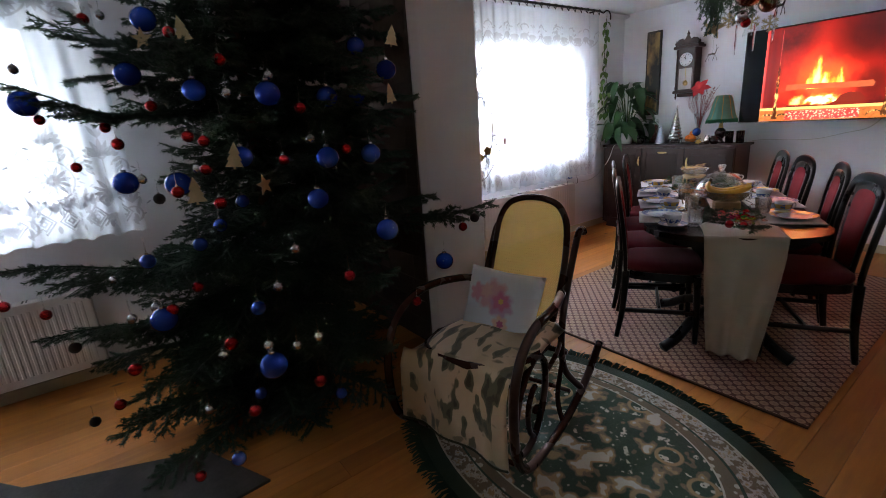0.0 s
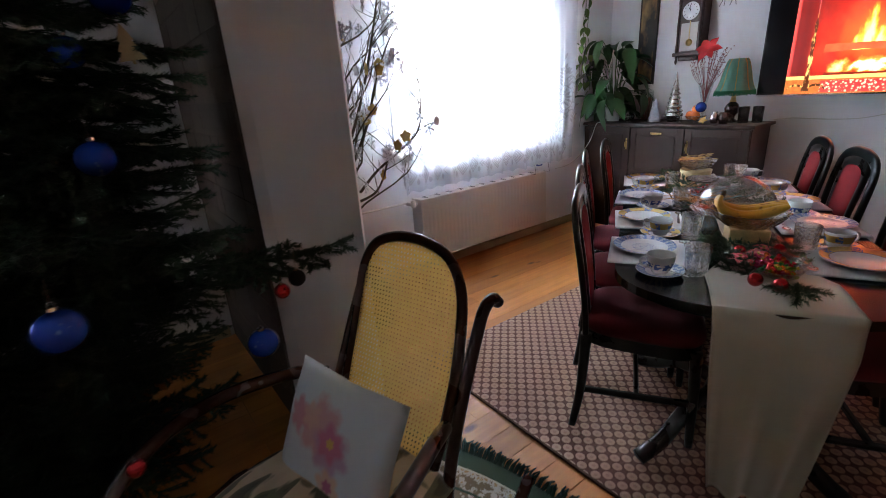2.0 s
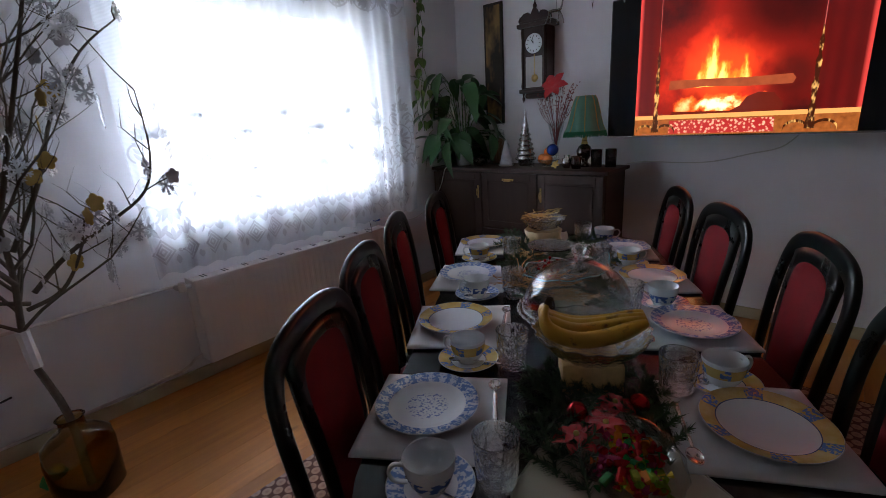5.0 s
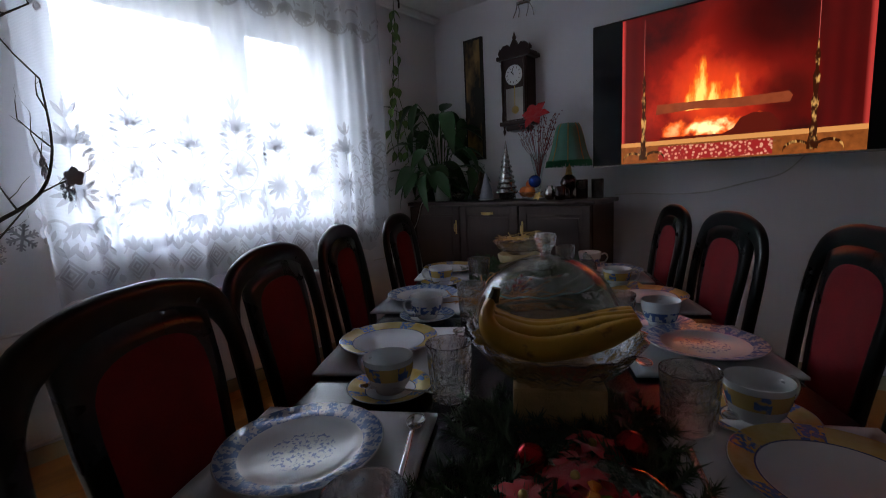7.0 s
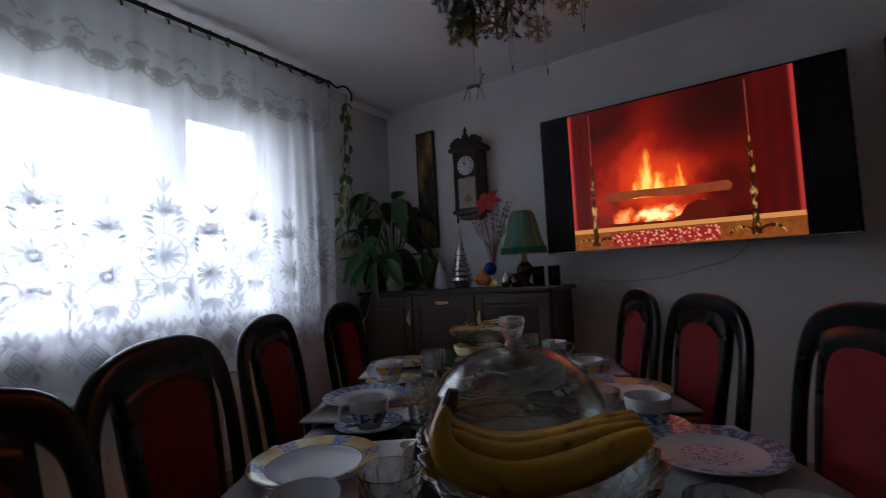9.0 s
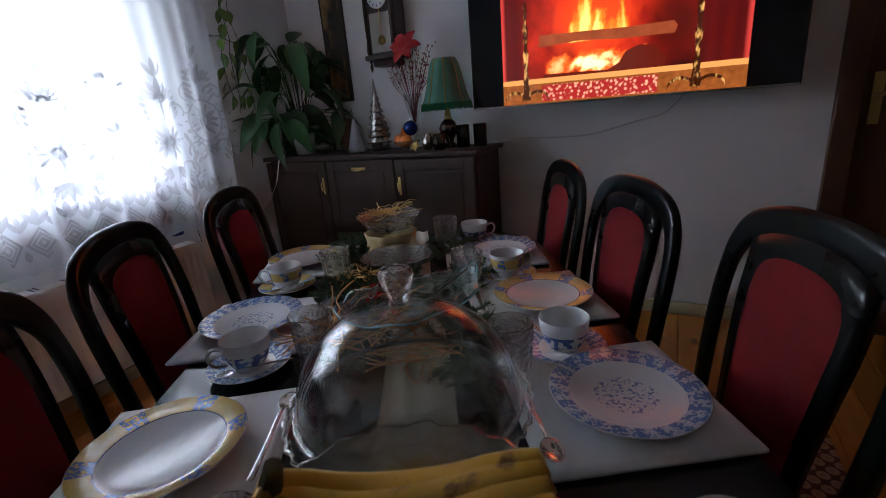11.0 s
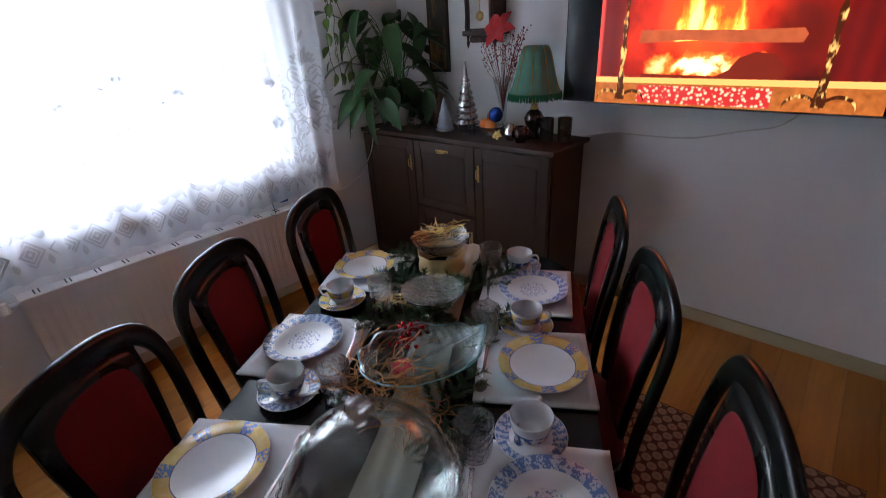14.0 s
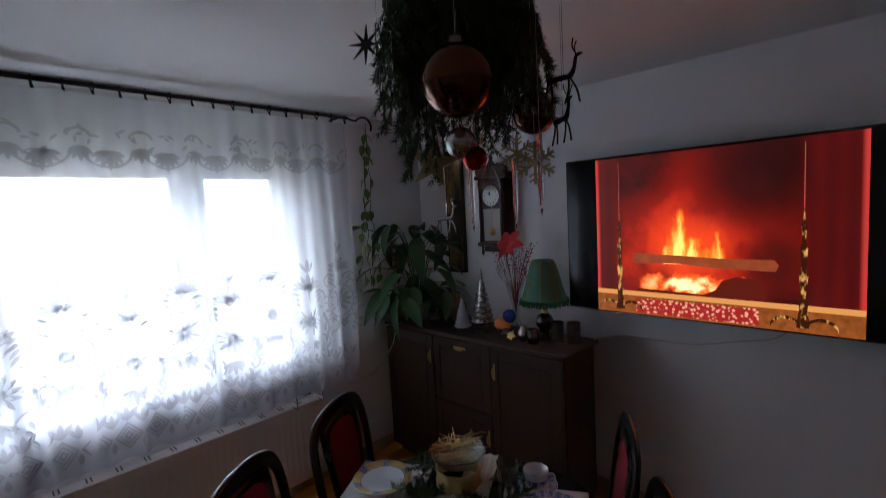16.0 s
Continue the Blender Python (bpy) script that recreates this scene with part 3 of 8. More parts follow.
            leaf_at(y + 0.06, z + 0.05, math.pi / 2 + (p - 1) * 0.55, 0.07, 0.010)
        leaf_at(y + 0.06, z - 0.02, -math.pi / 2, 0.05, 0.012)
    part("hem_lace", bm, HEM_LACE, c, "row of grey lace diamonds", kind="stuff")
    return c


curtain("net_curtain", -2.49, 2.50, 4.37, 2.42, 0.73, "white net curtain with lace flowers, hung from rings", NET)
curtain("net_curtain", -2.50, -2.8, -0.13, 2.42, 0.93, "white net curtain with lace vines over the radiator window", NET_OPEN)


def curtain_rod(y0, y1, x, z, rings, loop_end):
    r = root("curtain_rod", x, 0, z, label="black wrought-iron curtain rod with rings", category="curtain rod")
    part("pole", rod([(0, y0, 0), (0, y1, 0)], 0.011, seg=10), STEEL_DARK, r, smooth=True)
    if loop_end:
        part("finial", rod(smooth_path([(0, y1, 0), (0, y1 + 0.06, -0.012), (0, y1 + 0.10, 0.01), (0, y1 + 0.15, 0.015), (0, y1 + 0.19, -0.02), (0, y1 + 0.19, -0.07)]), 0.007), STEEL_DARK, r, smooth=True)
    for y in (y0 + 0.1, y1 - 0.05):
        part("bracket", rod([(0, y, 0), (-0.10, y, 0.0), (X0 - x, y, -0.03)], 0.007), STEEL_DARK, r)
    bm = bmesh.new()
    sweep(bm, [(0.017 * math.cos(a), 0, -0.004 + 0.017 * math.sin(a)) for a in [k * math.pi / 6 for k in range(12)]], 0.0035, seg=6, closed=True)
    sweep(bm, [(0, 0, -0.021), (0, 0.003, -0.04)], 0.006, seg=6)
    me = mesh_of("ring", bm, STEEL_DARK, True)
    for i in range(rings):
        y = y0 + 0.02 + (y1 - y0 - 0.04) * i / (rings - 1)
        ob = part("ring", me, None, r)
        ob.location = (0, y, 0)
        ob.rotation_euler = (0, 0, 0.25 * math.sin(i * 2.3))


curtain_rod(2.42, 4.40, -2.49, 2.455, 20, True)
curtain_rod(-2.85, -0.08, -2.50, 2.455, 20, False)


def radiator(y0, y1, z0, z1, label, ribs):
    r = root("radiator", X0, 0, 0, label=label, category="radiator")
    xf = 0.15
    bm = boxed((xf - 0.008, (y0 + y1) / 2, (z0 + z1) / 2), (0.016, y1 - y0, z1 - z0), 0.006)
    part("front_panel", bm, ENAMEL, r)
    bm = bmesh.new()
    n = ribs
    for i in range(n):
        y = y0 + 0.03 + (y1 - y0 - 0.06) * (i + 0.5) / n
        sweep(bm, [(xf, y, z0 + 0.05), (xf, y, z1 - 0.05)], 0.0015 if ribs < 40 else 0.005, (y1 - y0) / n * 0.3, ref=(0, 1, 0), seg=6)
    part("ribs", bm, ENAMEL, r, kind="stuff")
    part("back_panel", boxed((0.06, (y0 + y1) / 2, (z0 + z1) / 2), (0.03, y1 - y0 - 0.02, z1 - z0 - 0.02)), ENAMEL, r)
    grille = part("top_grille", boxed((0.095, (y0 + y1) / 2, z1 - 0.012), (0.085, y1 - y0, 0.02), 0.004), ENAMEL, r)
    slot = plain("radiator_slot_shadow", (0.10, 0.10, 0.10), 0.8)
    bm = bmesh.new()
    for i in range(int((y1 - y0) / 0.12)):
        for k in range(2):
            box(bm, (0.095, y0 + 0.06 + i * 0.12 + k * 0.018, z1 + 0.001), (0.055, 0.006, 0.002))
    part("slots", bm, slot, grille, kind="stuff")
    for y in (y0, y1):
        part("side_panel", boxed((0.08, y, (z0 + z1) / 2), (0.13, 0.006, z1 - z0 - 0.01), 0.002), ENAMEL, r)
    return r


rad = radiator(2.70, 4.12, 0.14, 0.635, "cream-white panel radiator below the window", 34)
part("valve", rod(smooth_path([(0.09, 2.70, 0.60), (0.09, 2.655, 0.60), (0.09, 2.64, 0.60), (0.05, 2.635, 0.60)]), 0.014, seg=8), CHROME_DULL, rad)
part("thermostat_head", turned([(0, 0), (0.018, 0), (0.02, 0.02), (0.017, 0.05), (0, 0.05)], 12, c=(0.115, 2.645, 0.585)), ENAMEL, rad)
part("supply_pipe", rod(smooth_path([(0.04, 2.64, 0.60), (0.025, 2.60, 0.60), (0.02, 2.4, 0.60), (0.02, 1.64, 0.60)]), 0.008, seg=8), ENAMEL, rad)
part("return_pipe", rod(smooth_path([(0.06, 2.72, 0.18), (0.03, 2.66, 0.15), (0.022, 2.5, 0.10), (0.022, 1.64, 0.09)]), 0.008, seg=8), ENAMEL, rad)
radiator(-2.05, -0.49, 0.13, 0.61, "white ribbed panel radiator under the window", 44)

# television
SX0, SX1, SZ0, SZ1, SY = -1.09, 0.02, 1.215, 2.045, 5.033
tv = root("television", 0, 0, 0, label="large black wall-mounted flat television showing a log fire", category="television")
part("casing", boxed((-0.5275, 5.06, 1.632), (1.495, 0.035, 0.855), 0.008), plain("black_tv_plastic", (0.012, 0.012, 0.013), 0.35, bump=0.03), tv)
part("bottom_edge", boxed((-0.5275, 5.041, 1.210), (1.48, 0.006, 0.008)), SILVER, tv, "thin silver strip")
part("panel_glass", boxed((-0.5275, 5.0405, 1.634), (1.475, 0.003, 0.835)), plain("dark_screen_glass", (0.006, 0.008, 0.011), 0.12, vary=0.05, bump=0.0), tv, "glossy dark screen")
part("wall_mount", boxed((-0.5275, 5.16, 1.632), (0.5, 0.17, 0.4), 0.01), STEEL_DARK, tv)


def fire_picture(k):
    """A log fire: dark red hearth, smoke lit from the middle, tongues of flame over and under a log."""
    x, y, z = k.xyz()
    a = k.math("DIVIDE", k.math("SUBTRACT", x, SX0), SX1 - SX0)
    b = k.math("DIVIDE", k.math("SUBTRACT", z, SZ0), SZ1 - SZ0)
    smoke = k.noise(3.6, k.stretch((1.0, 1.0, 0.8)), 5.0, 0.62)
    lick = k.noise(7.0, k.stretch((1.5, 1.0, 0.6)), 4.0, 0.6)
    fine = k.noise(24.0, detail=3.0)

    def blob(ca, cb, wa, wb):
        fa, fb = k.math("DIVIDE", k.math("SUBTRACT", a, ca), wa), k.math("DIVIDE", k.math("SUBTRACT", b, cb), wb)
        return k.math("SQRT", k.math("ADD", k.math("MULTIPLY", fa, fa), k.math("MULTIPLY", fb, fb)))

    wob = k.math("MULTIPLY", k.math("SUBTRACT", smoke, 0.5), 1.7)
    heat = k.math("ADD", blob(0.42, 0.44, 0.40, 0.50), wob)
    col = k.mix(k.ramp(heat, 1.25, 0.30), (0.045, 0.004, 0.004), (0.52, 0.018, 0.010))
    col = k.mix(k.ramp(heat, 0.62, 0.05), col, (1.1, 0.06, 0.018))
    gloom = k.math("ADD", blob(0.66, 0.80, 0.20, 0.25), wob)
    col = k.mix(k.math("MULTIPLY", k.ramp(gloom, 1.2, 0.5), 0.8), col, (0.03, 0.003, 0.003))
    soot = k.math("ADD", blob(0.72, 0.36, 0.10, 0.16), wob)
    col = k.mix(k.math("MULTIPLY", k.ramp(soot, 1.2, 0.5), 0.7), col, (0.05, 0.006, 0.004))
    # red cloth at both sides
    off = k.math("ABSOLUTE", k.math("SUBTRACT", a, 0.47))
    stripe = k.math("MULTIPLY_ADD", k.math("SINE", k.math("MULTIPLY", k.math("ADD", x, k.math("MULTIPLY", smoke, 0.02)), 95.0)), 0.16, 0.5)
    cloth = k.mix(k.math("MULTIPLY", stripe, smoke), (0.06, 0.004, 0.004), (0.30, 0.012, 0.010))
    col = k.mix(k.math("MULTIPLY", k.ramp(off, 0.33, 0.38), 0.88), col, cloth)
    col = k.mix(k.ramp(k.math("ABSOLUTE", k.math("SUBTRACT", a, 0.5)), 0.478, 0.492), col, (0.75, 0.06, 0.05))
    # glow over the log
    halo = k.math("ADD", blob(0.40, 0.42, 0.17, 0.20), k.math("MULTIPLY", k.math("SUBTRACT", lick, 0.5), 1.2))
    col = k.mix(k.ramp(halo, 1.1, 0.1), col, (1.5, 0.11, 0.02))
    sway = k.math("MULTIPLY", k.math("SUBTRACT", lick, 0.5), 0.16)
    for ca, b0, h, w in ((0.375, 0.33, 0.34, 0.042), (0.435, 0.33, 0.17, 0.050), (0.335, 0.33, 0.12, 0.035), (0.505, 0.34, 0.19, 0.024)):
        fb = k.math("DIVIDE", k.math("SUBTRACT", b, b0), h)
        hw = k.math("MULTIPLY", k.math("POWER", k.math("MAXIMUM", k.math("SUBTRACT", 1.0, fb), 0.0), 0.7), w)
        d = k.math("SUBTRACT", hw, k.math("ABSOLUTE", k.math("ADD", k.math("SUBTRACT", a, ca), sway)))
        on = k.math("MULTIPLY", k.math("GREATER_THAN", fb, 0.0), k.ramp(fb, 1.02, 0.85))
        col = k.mix(k.math("MULTIPLY", k.ramp(d, -0.012, 0.006), on), col, (1.9, 0.36, 0.03))
        col = k.mix(k.math("MULTIPLY", k.ramp(d, 0.004, 0.026), on), col, (2.6, 1.35, 0.30))
    for ca, cb, wa, wb in ((0.42, 0.205, 0.13, 0.055), (0.26, 0.21, 0.05, 0.05), (0.62, 0.22, 0.045, 0.04)):
        q = k.math("ADD", blob(ca, cb, wa, wb), k.math("MULTIPLY", k.math("SUBTRACT", fine, 0.5), 1.9))
        col = k.mix(k.ramp(q, 1.25, 0.85), col, (1.7, 0.22, 0.03))
        col = k.mix(k.math("MULTIPLY", k.ramp(q, 0.85, 0.35), 1.0 if wa > 0.1 else 0.35), col, (2.8, 1.9, 0.8))
    return col


def lit(name, c, s=1.0):
    return glow(name, c, s)


screen = part("picture", boxed(((SX0 + SX1) / 2, SY + 0.003, (SZ0 + SZ1) / 2), (SX1 - SX0, 0.004, SZ1 - SZ0)), glow("fire_picture", fire_picture, 0.47), tv, "glowing red fireplace picture")
W, HH = SX1 - SX0, SZ1 - SZ0


def flat(outline, layer):
    """A flat shape on the screen: a from left, b from below, both 0 to 1."""
    bm = bmesh.new()
    y = SY - 0.0005 * layer
    bm.faces.new([bm.verts.new((SX0 + a * W, y, SZ0 + b * HH)) for a, b in outline])
    return bm


GOLD_LIT = glow("gold_light", lambda k: k.mix(k.ramp(k.noise(55.0, k.stretch((1.0, 1.0, 0.4))), 0.50, 0.66), (0.05, 0.010, 0.003), (0.95, 0.48, 0.14)), 0.5)
DARK_LIT = lit("log_shadow", (0.09, 0.008, 0.004), 0.8)
LOG_LIT = glow("log_light", lambda k: k.mix(k.noise(16.0), (0.14, 0.018, 0.008), (0.46, 0.10, 0.035)), 0.6)
part("log", flat([(0.175, 0.325), (0.36, 0.335), (0.53, 0.315), (0.735, 0.31), (0.745, 0.345), (0.73, 0.372), (0.55, 0.372), (0.40, 0.382), (0.18, 0.392)], 3), LOG_LIT, screen)
part("log", flat([(0.19, 0.138), (0.70, 0.138), (0.71, 0.19), (0.665, 0.262), (0.60, 0.272), (0.55, 0.245), (0.525, 0.19), (0.48, 0.158), (0.20, 0.168)], 3), DARK_LIT, screen)
part("hearth_ledge", flat([(0.0, 0.118), (1.0, 0.112), (1.0, 0.142), (0.0, 0.148)], 4), lit("ledge_light", (1.0, 0.42, 0.12), 0.5), screen)
part("hearth_front", flat([(0.0, 0.0), (1.0, 0.0), (1.0, 0.112), (0.0, 0.118)], 2), glow("dim_gold_light", lambda k: k.mix(k.noise(40.0), (0.10, 0.02, 0.004), (0.50, 0.14, 0.03)), 0.6), screen)
FRET = glow("fretwork_light", lambda k: k.mix(k.ramp(k.n("ShaderNodeTexVoronoi", Vector=k.co, Scale=55.0).outputs[0], 0.3, 0.45), (0.9, 0.4, 0.26), (0.4, 0.02, 0.02)), 0.6)
part("fretwork", flat([(0.19, 0.010), (0.68, 0.010), (0.68, 0.104), (0.19, 0.104)], 3), FRET, screen)
for ax in (0.115, 0.822):
    prof = [(0.020, 0.02), (0.017, 0.06), (0.012, 0.10), (0.014, 0.13), (0.007, 0.16), (0.011, 0.22), (0.014, 0.25), (0.007, 0.28), (0.010, 0.33), (0.012, 0.37), (0.005, 0.40), (0.007, 0.44), (0.009, 0.47), (0.003, 0.50), (0.002, 0.54)]
    prof = [(1.05 * r, 1.18 * b) for r, b in prof]
    part("andiron", flat([(ax + r, b) for r, b in prof] + [(ax - r, b) for r, b in prof[::-1]], 6), GOLD_LIT, screen)
    part("chain", flat([(ax - 0.0015, 0.5), (ax + 0.0015, 0.5), (ax + 0.0015, 0.97), (ax - 0.0015, 0.97)], 5), lit("chain_light", (0.6, 0.12, 0.10), 0.45), screen)
    for s in (-1, 1):
        bm = bmesh.new()
        arc = [(ax + s * (0.055 - 0.05 * math.cos(t)), 0.01 + 0.055 * math.sin(t)) for t in [k * math.pi / 8 for k in range(9)]]
        for (a0, b0), (a1, b1) in zip(arc, arc[1:]):
            vs = [bm.verts.new((SX0 + a * W, SY - 0.0035, SZ0 + b * HH)) for a, b in ((a0, b0), (a1, b1), (a1, b1 + 0.018), (a0, b0 + 0.018))]
            bm.faces.new(vs)
        part("andiron_foot", bm, GOLD_LIT, screen)

# ---- carpets ----
carpet = root("patterned_carpet", -0.655, 3.23, 0, label="rust-brown woven carpet with a cream lattice pattern", category="carpet")
part("woven_field", box(bmesh.new(), (0, 0, 0.007), (1.93, 2.46, 0.014), 0.004), carpet_lattice(), carpet)
BIND = plain("carpet_binding", (0.10, 0.05, 0.03), 0.9)
for s in (-1, 1):
    part("bound_edge", rod([(-0.965, s * 1.23, 0.007), (0.965, s * 1.23, 0.007)], 0.008, seg=6), BIND, carpet)
RUG_A, RUG_B = 0.98, 0.64
rug = root("oval_rug", -0.36, 1.20, 0, -4, label="green oval rug with cream flowers and a dark fringe", category="rug")
bm = bmesh.new()
lathe(bm, [(0, 0.002), (0.9, 0.002), (0.985, 0.004), (1.0, 0.007), (0.985, 0.011), (0.9, 0.012), (0, 0.012)], 96)
bmesh.ops.transform(bm, matrix=Matrix.Diagonal((RUG_A, RUG_B, 1, 1)), verts=bm.verts[:])
part("weave", bm, oval_rug_weave(), rug)
bm = bmesh.new()
rnd = random.Random(3)
for i in range(900):
    a = 2 * math.pi * i / 900 + rnd.uniform(-0.004, 0.004)
    ln = rnd.uniform(0.04, 0.07)
    p = Vector((RUG_A * math.cos(a), RUG_B * math.sin(a), 0.008))
    q = p + Vector((math.cos(a + rnd.uniform(-0.4, 0.4)), math.sin(a + rnd.uniform(-0.4, 0.4)), 0)) * ln
    q.z = 0.003
    mid = (p + q) / 2
    mid.z = rnd.uniform(0.012, 0.02)
    sweep(bm, [p * 0.985, mid, q], [0.005, 0.005, 0.003], seg=4)
part("fringe", bm, plain("dark_green_fringe", (0.02, 0.045, 0.025), 0.95), rug, "dark green yarn fringe", kind="stuff")
bm = prism([(-2.45, -2.4), (-0.85, -2.4), (-1.02, 0.02), (-1.42, -0.16), (-1.72, -0.85), (-2.30, -1.3)], 0.001, 0.014)
thing("grey_carpet", bm, plain("mottled_grey_carpet", (0.07, 0.062, 0.058), 0.95, vary=0.6, scale=11, fine=60, bump=0.5), "mottled grey carpet beneath the christmas tree", "carpet")

# ---- dining table and chairs ----
UX, UY = -0.5075, 0.8616
TURN = math.degrees(math.atan2(-UX, UY))


def tab(u, v):
    """World x, y of a place along (u) and across (v) the table."""
    return u * UX + v * UY, u * UY - v * UX


TC = tab(3.03, 1.035)
TOP = 0.762
table = root("dining_table", *TC, 0, TURN, label="long black polished dining table with rounded ends on pedestal legs", category="table")
out = []
HW, HL, RE = 0.455, 1.03, 0.30
for s in (1, -1):
    for k in range(25):
        a = math.pi * k / 24
        out.append((s * HW * math.copysign(abs(math.cos(a)) ** 0.8, math.cos(a)), s * (HL - RE + RE * math.sin(a) ** 0.9)))
part("tabletop", prism(out, TOP - 0.032, TOP, 0.008), TABLE_BLACK, table, "glossy black top")
part("apron", prism([(x * 0.86, y * 0.88) for x, y in out], TOP - 0.10, TOP - 0.032), LACQUER, table)
for s in (-1, 1):
    ped = part("pedestal", turned([(0, 0.1), (0.09, 0.1), (0.075, 0.16), (0.055, 0.26), (0.07, 0.42), (0.085, 0.52), (0.06, 0.6), (0.09, 0.66), (0, 0.66)], 20, c=(0, s * 0.55, 0)), LACQUER, table, smooth=True)
    for k in (-1, 1):
        for d in (-0.35, 0.35):
            pts = smooth_path([(0, s * 0.55, 0.2), (k * 0.14, s * 0.55 + d * 0.45, 0.17), (k * 0.24, s * 0.55 + d * 0.8, 0.08), (k * 0.32, s * 0.55 + d, 0.035)])
            part("foot", sweep(bmesh.new(), pts, 0.026, 0.03, ref=(0, 0, 1), power=3), LACQUER, ped, smooth=True)


def back_y(z):
    """How far back the chair's rear posts lean at a height."""
    return -0.205 - 0.02 * max(0.0, (z - 0.45)) - 0.16 * max(0.0, z - 0.45) ** 1.6


def make_chair():
    c = root("dining_chair", 0, 0, 0, label="black lacquered dining chair with dark red velvet seat and panel back", category="chair", group="chairs round the dining table")
    for s in (-1, 1):
        pts = smooth_path([(s * 0.205, 0.205, 0.0), (s * 0.207, 0.20, 0.2), (s * 0.205, 0.19, 0.43)])
        part("leg", sweep(bmesh.new(), pts, [0.014 + 0.001 * i for i in range(len(pts))], ref=(0, 1, 0), power=3.5), LACQUER, c, smooth=True)
        pts = smooth_path([(s * 0.205, -0.245, 0.0), (s * 0.204, -0.215, 0.2), (s * 0.204, -0.203, 0.45)])
        part("leg", sweep(bmesh.new(), pts, [0.015 + 0.001 * i for i in range(len(pts))], ref=(0, 1, 0), power=3.5), LACQUER, c, smooth=True)
        part("stretcher", rod([(s * 0.205, -0.215, 0.19), (s * 0.207, 0.20, 0.20)], 0.011, d=0.014, ref=(0, 0, 1), power=3), LACQUER, c)
    part("stretcher", rod([(-0.205, 0.0, 0.195), (0.205, 0.0, 0.195)], 0.010, d=0.013, ref=(0, 0, 1), power=3), LACQUER, c)
    # posts and arched top rail in one bend
    side = [(0.196, 0.43), (0.204, 0.58), (0.212, 0.74), (0.211, 0.84), (0.197, 0.902), (0.158, 0.948), (0.078, 0.970), (0, 0.974)]
    path = [(-x, back_y(z), z) for x, z in side] + [(x, back_y(z), z) for x, z in side[::-1][1:]]
    pts = smooth_path(path, 4)
    wid = [0.0185 + 0.014 * max(0, (p.z - 0.86) / 0.11) ** 1.2 for p in pts]
    part("back_frame", sweep(bmesh.new(), pts, wid, 0.0125, ref=(0, 1, 0), seg=14, power=3.2), LACQUER, c, smooth=True)

    def shell(off, w, z0, z1, puff, arch, edge_z):
        def f(a, b):
            e = 2 * a - 1
            top = z1 - arch * abs(e) ** 2.6
            z = z0 + (top - z0) * b
            x = e * w * (0.76 + 0.24 * min(1.0, (z - 0.46) / 0.36))
            edge = (1 - abs(e) ** 5) * (1 - abs(2 * b - 1) ** edge_z)
            return (x, back_y(z) + off + puff * edge, z)
        return f

    part("backrest", sheet(shell(0.005, 0.127, 0.49, 0.936, 0.012, 0.045, 12), 16, 24, 0.012), VELVET, c, "dark red velvet pad", smooth=True)
    part("back_panel", sheet(shell(-0.007, 0.140, 0.44, 0.958, 0.0, 0.03, 8), 14, 16, 0.018), LACQUER, c, smooth=True)

    def outline(k):
        n = 36
        res = []
        for i in range(n):
            a = 2 * math.pi * i / n
            ca, sa = math.cos(a), math.sin(a)
            y = 0.225 * math.copysign(abs(sa) ** 0.5, sa)
            w = 0.215 + 0.022 * (y / 0.225)
            res.append((k * w * math.copysign(abs(ca) ** 0.45, ca), k * y))
        return res

    part("seat_frame", prism(outline(1.0), 0.395, 0.445, 0.006), LACQUER, c)
    bm = bmesh.new()
    rings = []
    for k, z in ((0.98, 0.445), (1.015, 0.462), (1.0, 0.482), (0.93, 0.496), (0.75, 0.505), (0.4, 0.510)):
        rings.append([bm.verts.new((x, y + 0.005, z)) for x, y in outline(k)])
    for p, q in zip(rings, rings[1:]):
        for i in range(36):
            bm.faces.new((p[i], p[(i + 1) % 36], q[(i + 1) % 36], q[i]))
    bm.faces.new(rings[-1])
    bm.faces.new(rings[0][::-1])
    part("seat", bm, SEAT_RED, c, "padded burgundy seat", smooth=True)
    return c


# places along the table, seat centres; turned to face across it
SEATS = [(2.475, 0.69, -90, 1), (2.945, 0.642, -90, 3), (3.46, 0.615, -90, 4), (3.965, 0.69, -90, -3),
         (2.43, 1.41, 90, 3), (3.01, 1.45, 90, -8), (3.455, 1.385, 90, 1), (3.91, 1.352, 90, -2)]
chair = make_chair()
for i, (u, v, face, twist) in enumerate(SEATS):
    m = pose(*tab(u, v), 0, 0, 0, TURN + face + twist)
    m.translation.z = 0.014
    if i == 0:
        chair.matrix_basis = m
    else:
        copy_thing(chair, m)

